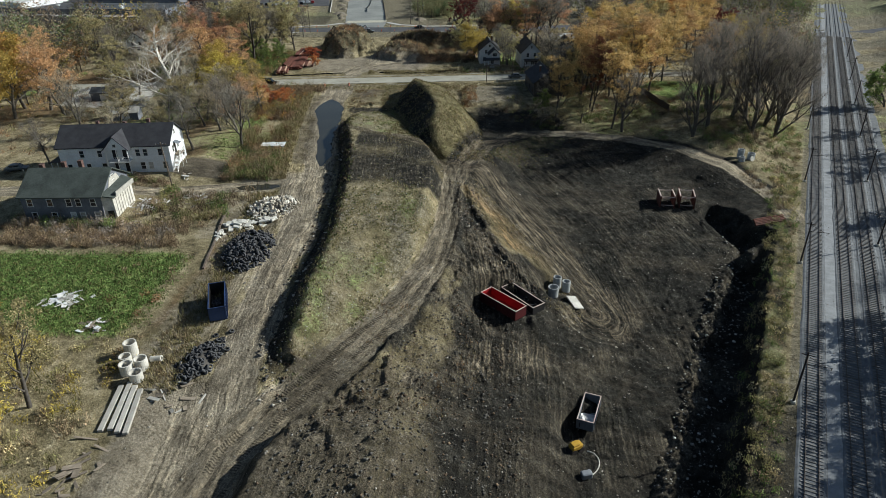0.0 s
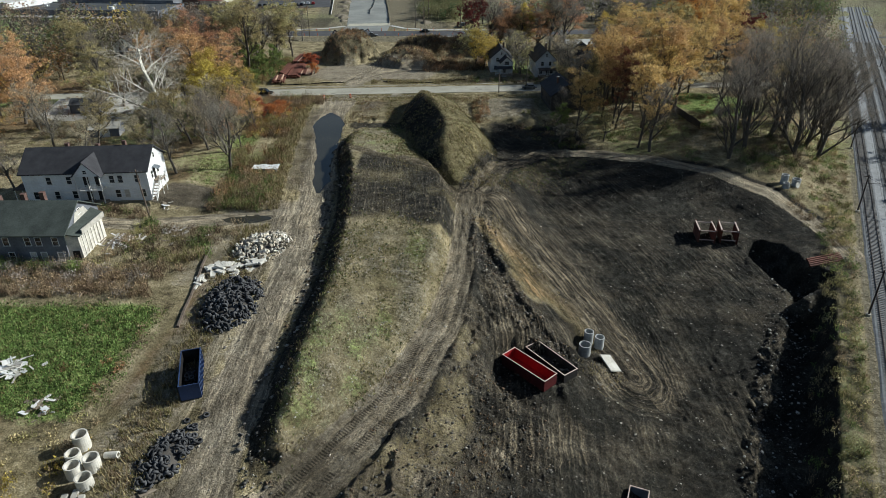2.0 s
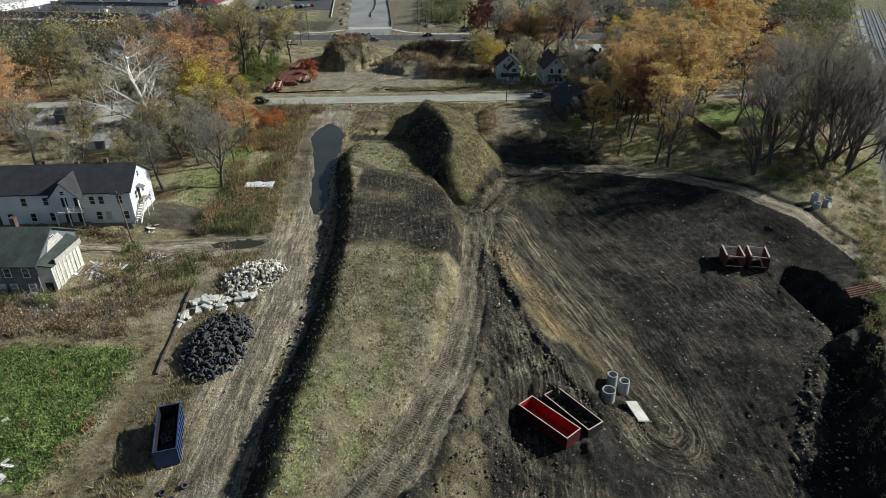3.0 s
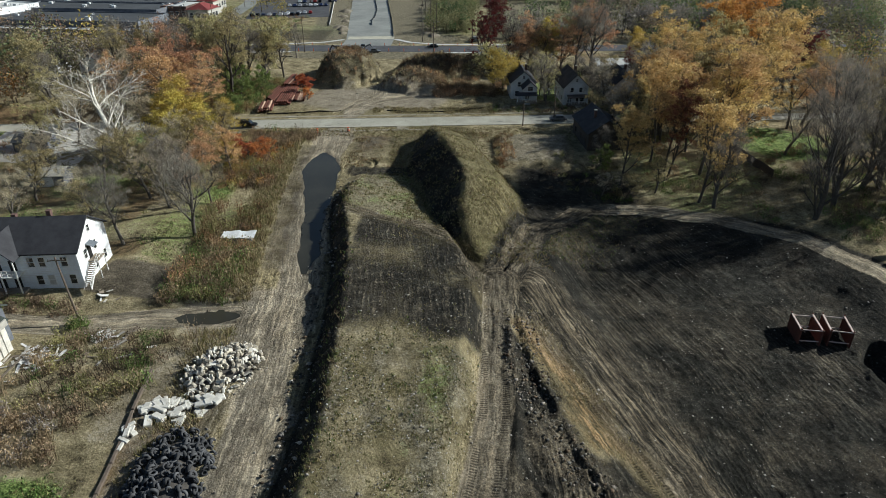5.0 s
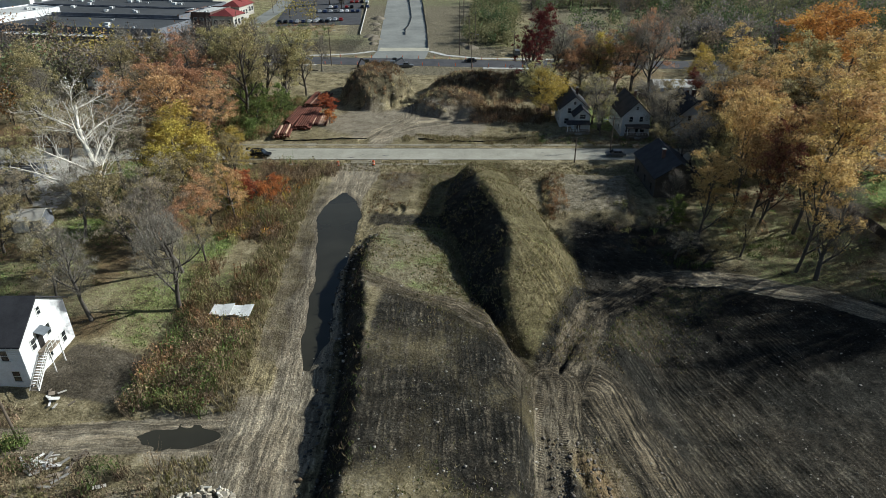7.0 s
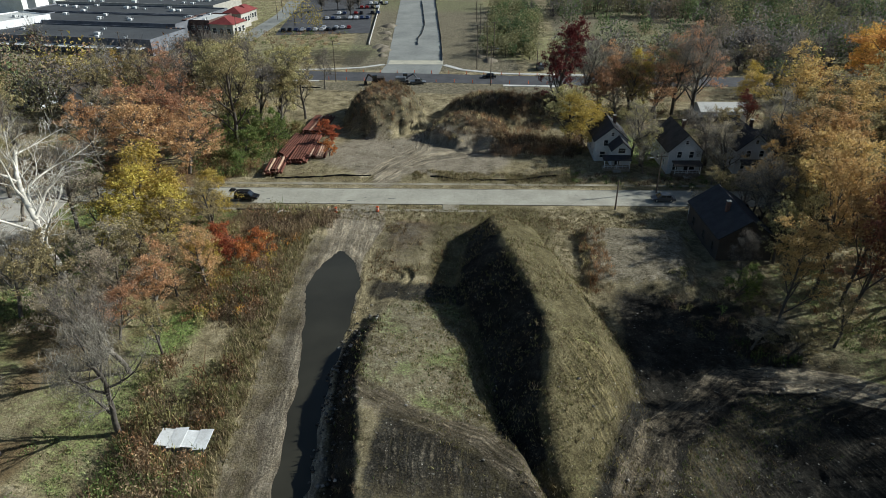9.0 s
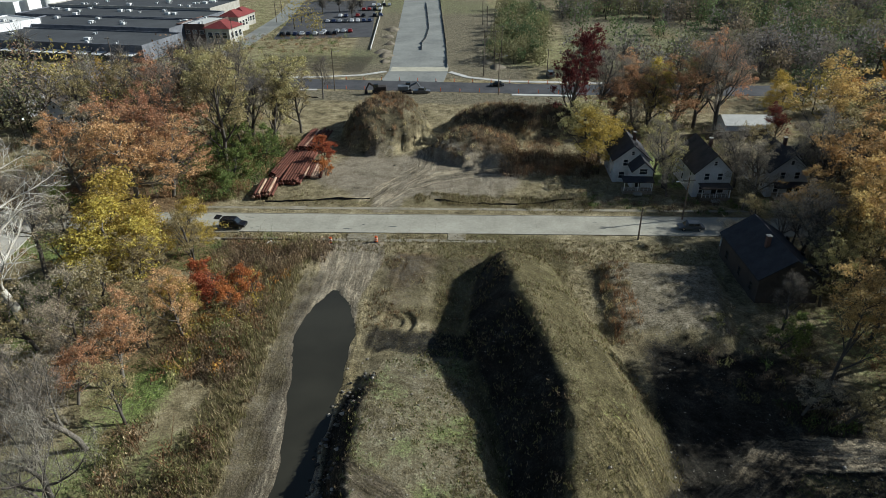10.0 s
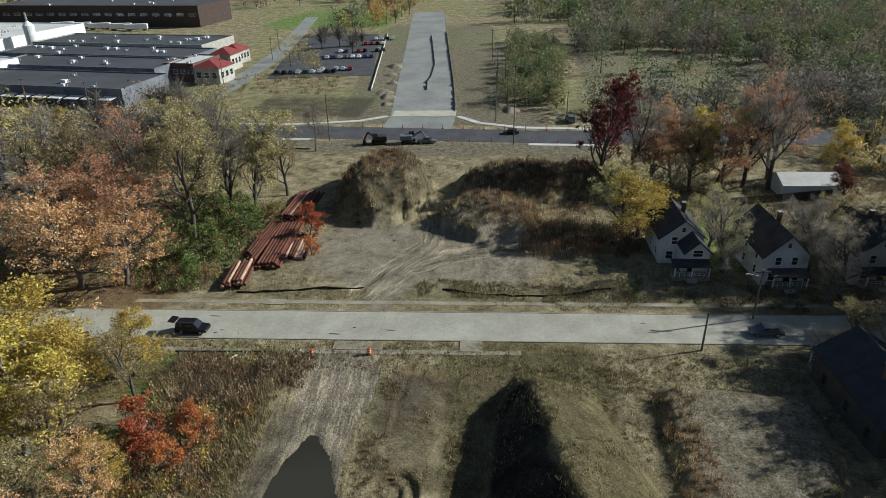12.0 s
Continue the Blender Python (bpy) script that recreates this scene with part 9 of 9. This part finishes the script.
clods("trench_rubble", scatter(26, 66, 44, 124, 7000, trench_side), (0.1, 0.62), ("rubble", "stone", "rubble", "grey"), GRIT, "broken rubble along the trench", 0.3, 3.0)
clods("heap_clods", scatter(-60, 10, 246, 292, 1600, lambda x, y: 0.5 * smooth(0.5, 2.0, shape(x, y)) + 0.15), (0.15, 0.8), ("soil", "stone", "brown"), GRIT, "clods and stones on the earth heaps", 0.3, 3.0)
clods("ballast_stones", scatter(40, 110, 50, 175, 9000, lambda x, y: ((rail_u(x, y) > -1.4) & (rail_u(x, y) < 17)) * 1.0), (0.1, 0.28), ("stone", "grey"), GRIT, "loose grey ballast stones", 0.2, 1.5)

# far woods, with haze mixed into the leaf colours
faces, tints = [], []


def woods(xy, tall, kinds, leaves=130, leaf=0.75, bare=0.25):
    x, y = xy
    n = len(x)
    z = shape(x, y)
    hs = R.uniform(0.65, 1.2, n) * tall
    wd = hs * R.uniform(0.34, 0.52, n)
    # lifted towards blue-grey: distance haze put into the tints
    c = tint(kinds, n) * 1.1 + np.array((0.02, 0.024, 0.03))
    thin = R.uniform(0, 1, n) < bare
    base = np.stack((x, y, z), 1)
    # trunks
    for turn in (0, 1):
        k = np.arange(n)
        side = np.zeros((n, 3))
        side[:, turn] = hs * 0.016
        top = base + np.stack((np.zeros(n), np.zeros(n), hs * 0.6), 1)
        faces.append(np.stack((base - side, base + side, top), 1))
        tints.append(np.tile((0.075, 0.062, 0.05), (n, 1)))
    k = np.repeat(np.arange(n), leaves)
    m = len(k)
    d = unit(m) * (R.uniform(0.12, 1, m) ** 0.45)[:, None]
    lump = 1 + 0.28 * np.sin(d[:, 0] * 5 + k) * np.cos(d[:, 1] * 6 + 2 * k)
    d *= lump[:, None] * np.stack((wd[k], wd[k], hs[k] * 0.46), 1)
    ctr = base[k] + d + np.stack((np.zeros(m), np.zeros(m), hs[k] * 0.5), 1)
    full = ~thin[k]
    faces.append(flakes(ctr[full], R.uniform(0.6, 1.4, full.sum()) * leaf * 1.3))
    # flakes painted lighter towards the crown's top, as light falls
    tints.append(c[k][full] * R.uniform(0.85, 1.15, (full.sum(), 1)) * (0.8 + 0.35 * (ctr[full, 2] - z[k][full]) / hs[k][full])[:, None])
    # leafless ones: fans of thin branches
    t = thin[k] & (R.uniform(0, 1, m) < 0.8)
    foot = base[k][t] + np.stack((R.normal(0, 0.25, t.sum()), R.normal(0, 0.25, t.sum()), hs[k][t] * R.uniform(0.2, 0.55, t.sum())), 1)
    end = ctr[t]
    side = np.cross(end - foot, unit(t.sum()))
    side /= np.linalg.norm(side, axis=1)[:, None] + 1e-6
    side *= R.uniform(0.05, 0.13, t.sum())[:, None]
    faces.append(np.stack((foot - side, foot + side, end), 1))
    tints.append(np.tile((0.15, 0.135, 0.12), (t.sum(), 1)) * R.uniform(0.7, 1.3, (t.sum(), 1)))


def clear(x, y):
    u = rail_u(x, y)
    rail = ((u < -4) | (u > 44)) * 1.0
    street = np.abs(y - (219.6 + 0.0785 * (x + 32))) > 8
    cross = np.abs(y - np.interp(x, [-320, -200, -84, -2, 90, 300], [312, 313, 317.5, 316.5, 322, 345])) > 13
    return rail * street * cross


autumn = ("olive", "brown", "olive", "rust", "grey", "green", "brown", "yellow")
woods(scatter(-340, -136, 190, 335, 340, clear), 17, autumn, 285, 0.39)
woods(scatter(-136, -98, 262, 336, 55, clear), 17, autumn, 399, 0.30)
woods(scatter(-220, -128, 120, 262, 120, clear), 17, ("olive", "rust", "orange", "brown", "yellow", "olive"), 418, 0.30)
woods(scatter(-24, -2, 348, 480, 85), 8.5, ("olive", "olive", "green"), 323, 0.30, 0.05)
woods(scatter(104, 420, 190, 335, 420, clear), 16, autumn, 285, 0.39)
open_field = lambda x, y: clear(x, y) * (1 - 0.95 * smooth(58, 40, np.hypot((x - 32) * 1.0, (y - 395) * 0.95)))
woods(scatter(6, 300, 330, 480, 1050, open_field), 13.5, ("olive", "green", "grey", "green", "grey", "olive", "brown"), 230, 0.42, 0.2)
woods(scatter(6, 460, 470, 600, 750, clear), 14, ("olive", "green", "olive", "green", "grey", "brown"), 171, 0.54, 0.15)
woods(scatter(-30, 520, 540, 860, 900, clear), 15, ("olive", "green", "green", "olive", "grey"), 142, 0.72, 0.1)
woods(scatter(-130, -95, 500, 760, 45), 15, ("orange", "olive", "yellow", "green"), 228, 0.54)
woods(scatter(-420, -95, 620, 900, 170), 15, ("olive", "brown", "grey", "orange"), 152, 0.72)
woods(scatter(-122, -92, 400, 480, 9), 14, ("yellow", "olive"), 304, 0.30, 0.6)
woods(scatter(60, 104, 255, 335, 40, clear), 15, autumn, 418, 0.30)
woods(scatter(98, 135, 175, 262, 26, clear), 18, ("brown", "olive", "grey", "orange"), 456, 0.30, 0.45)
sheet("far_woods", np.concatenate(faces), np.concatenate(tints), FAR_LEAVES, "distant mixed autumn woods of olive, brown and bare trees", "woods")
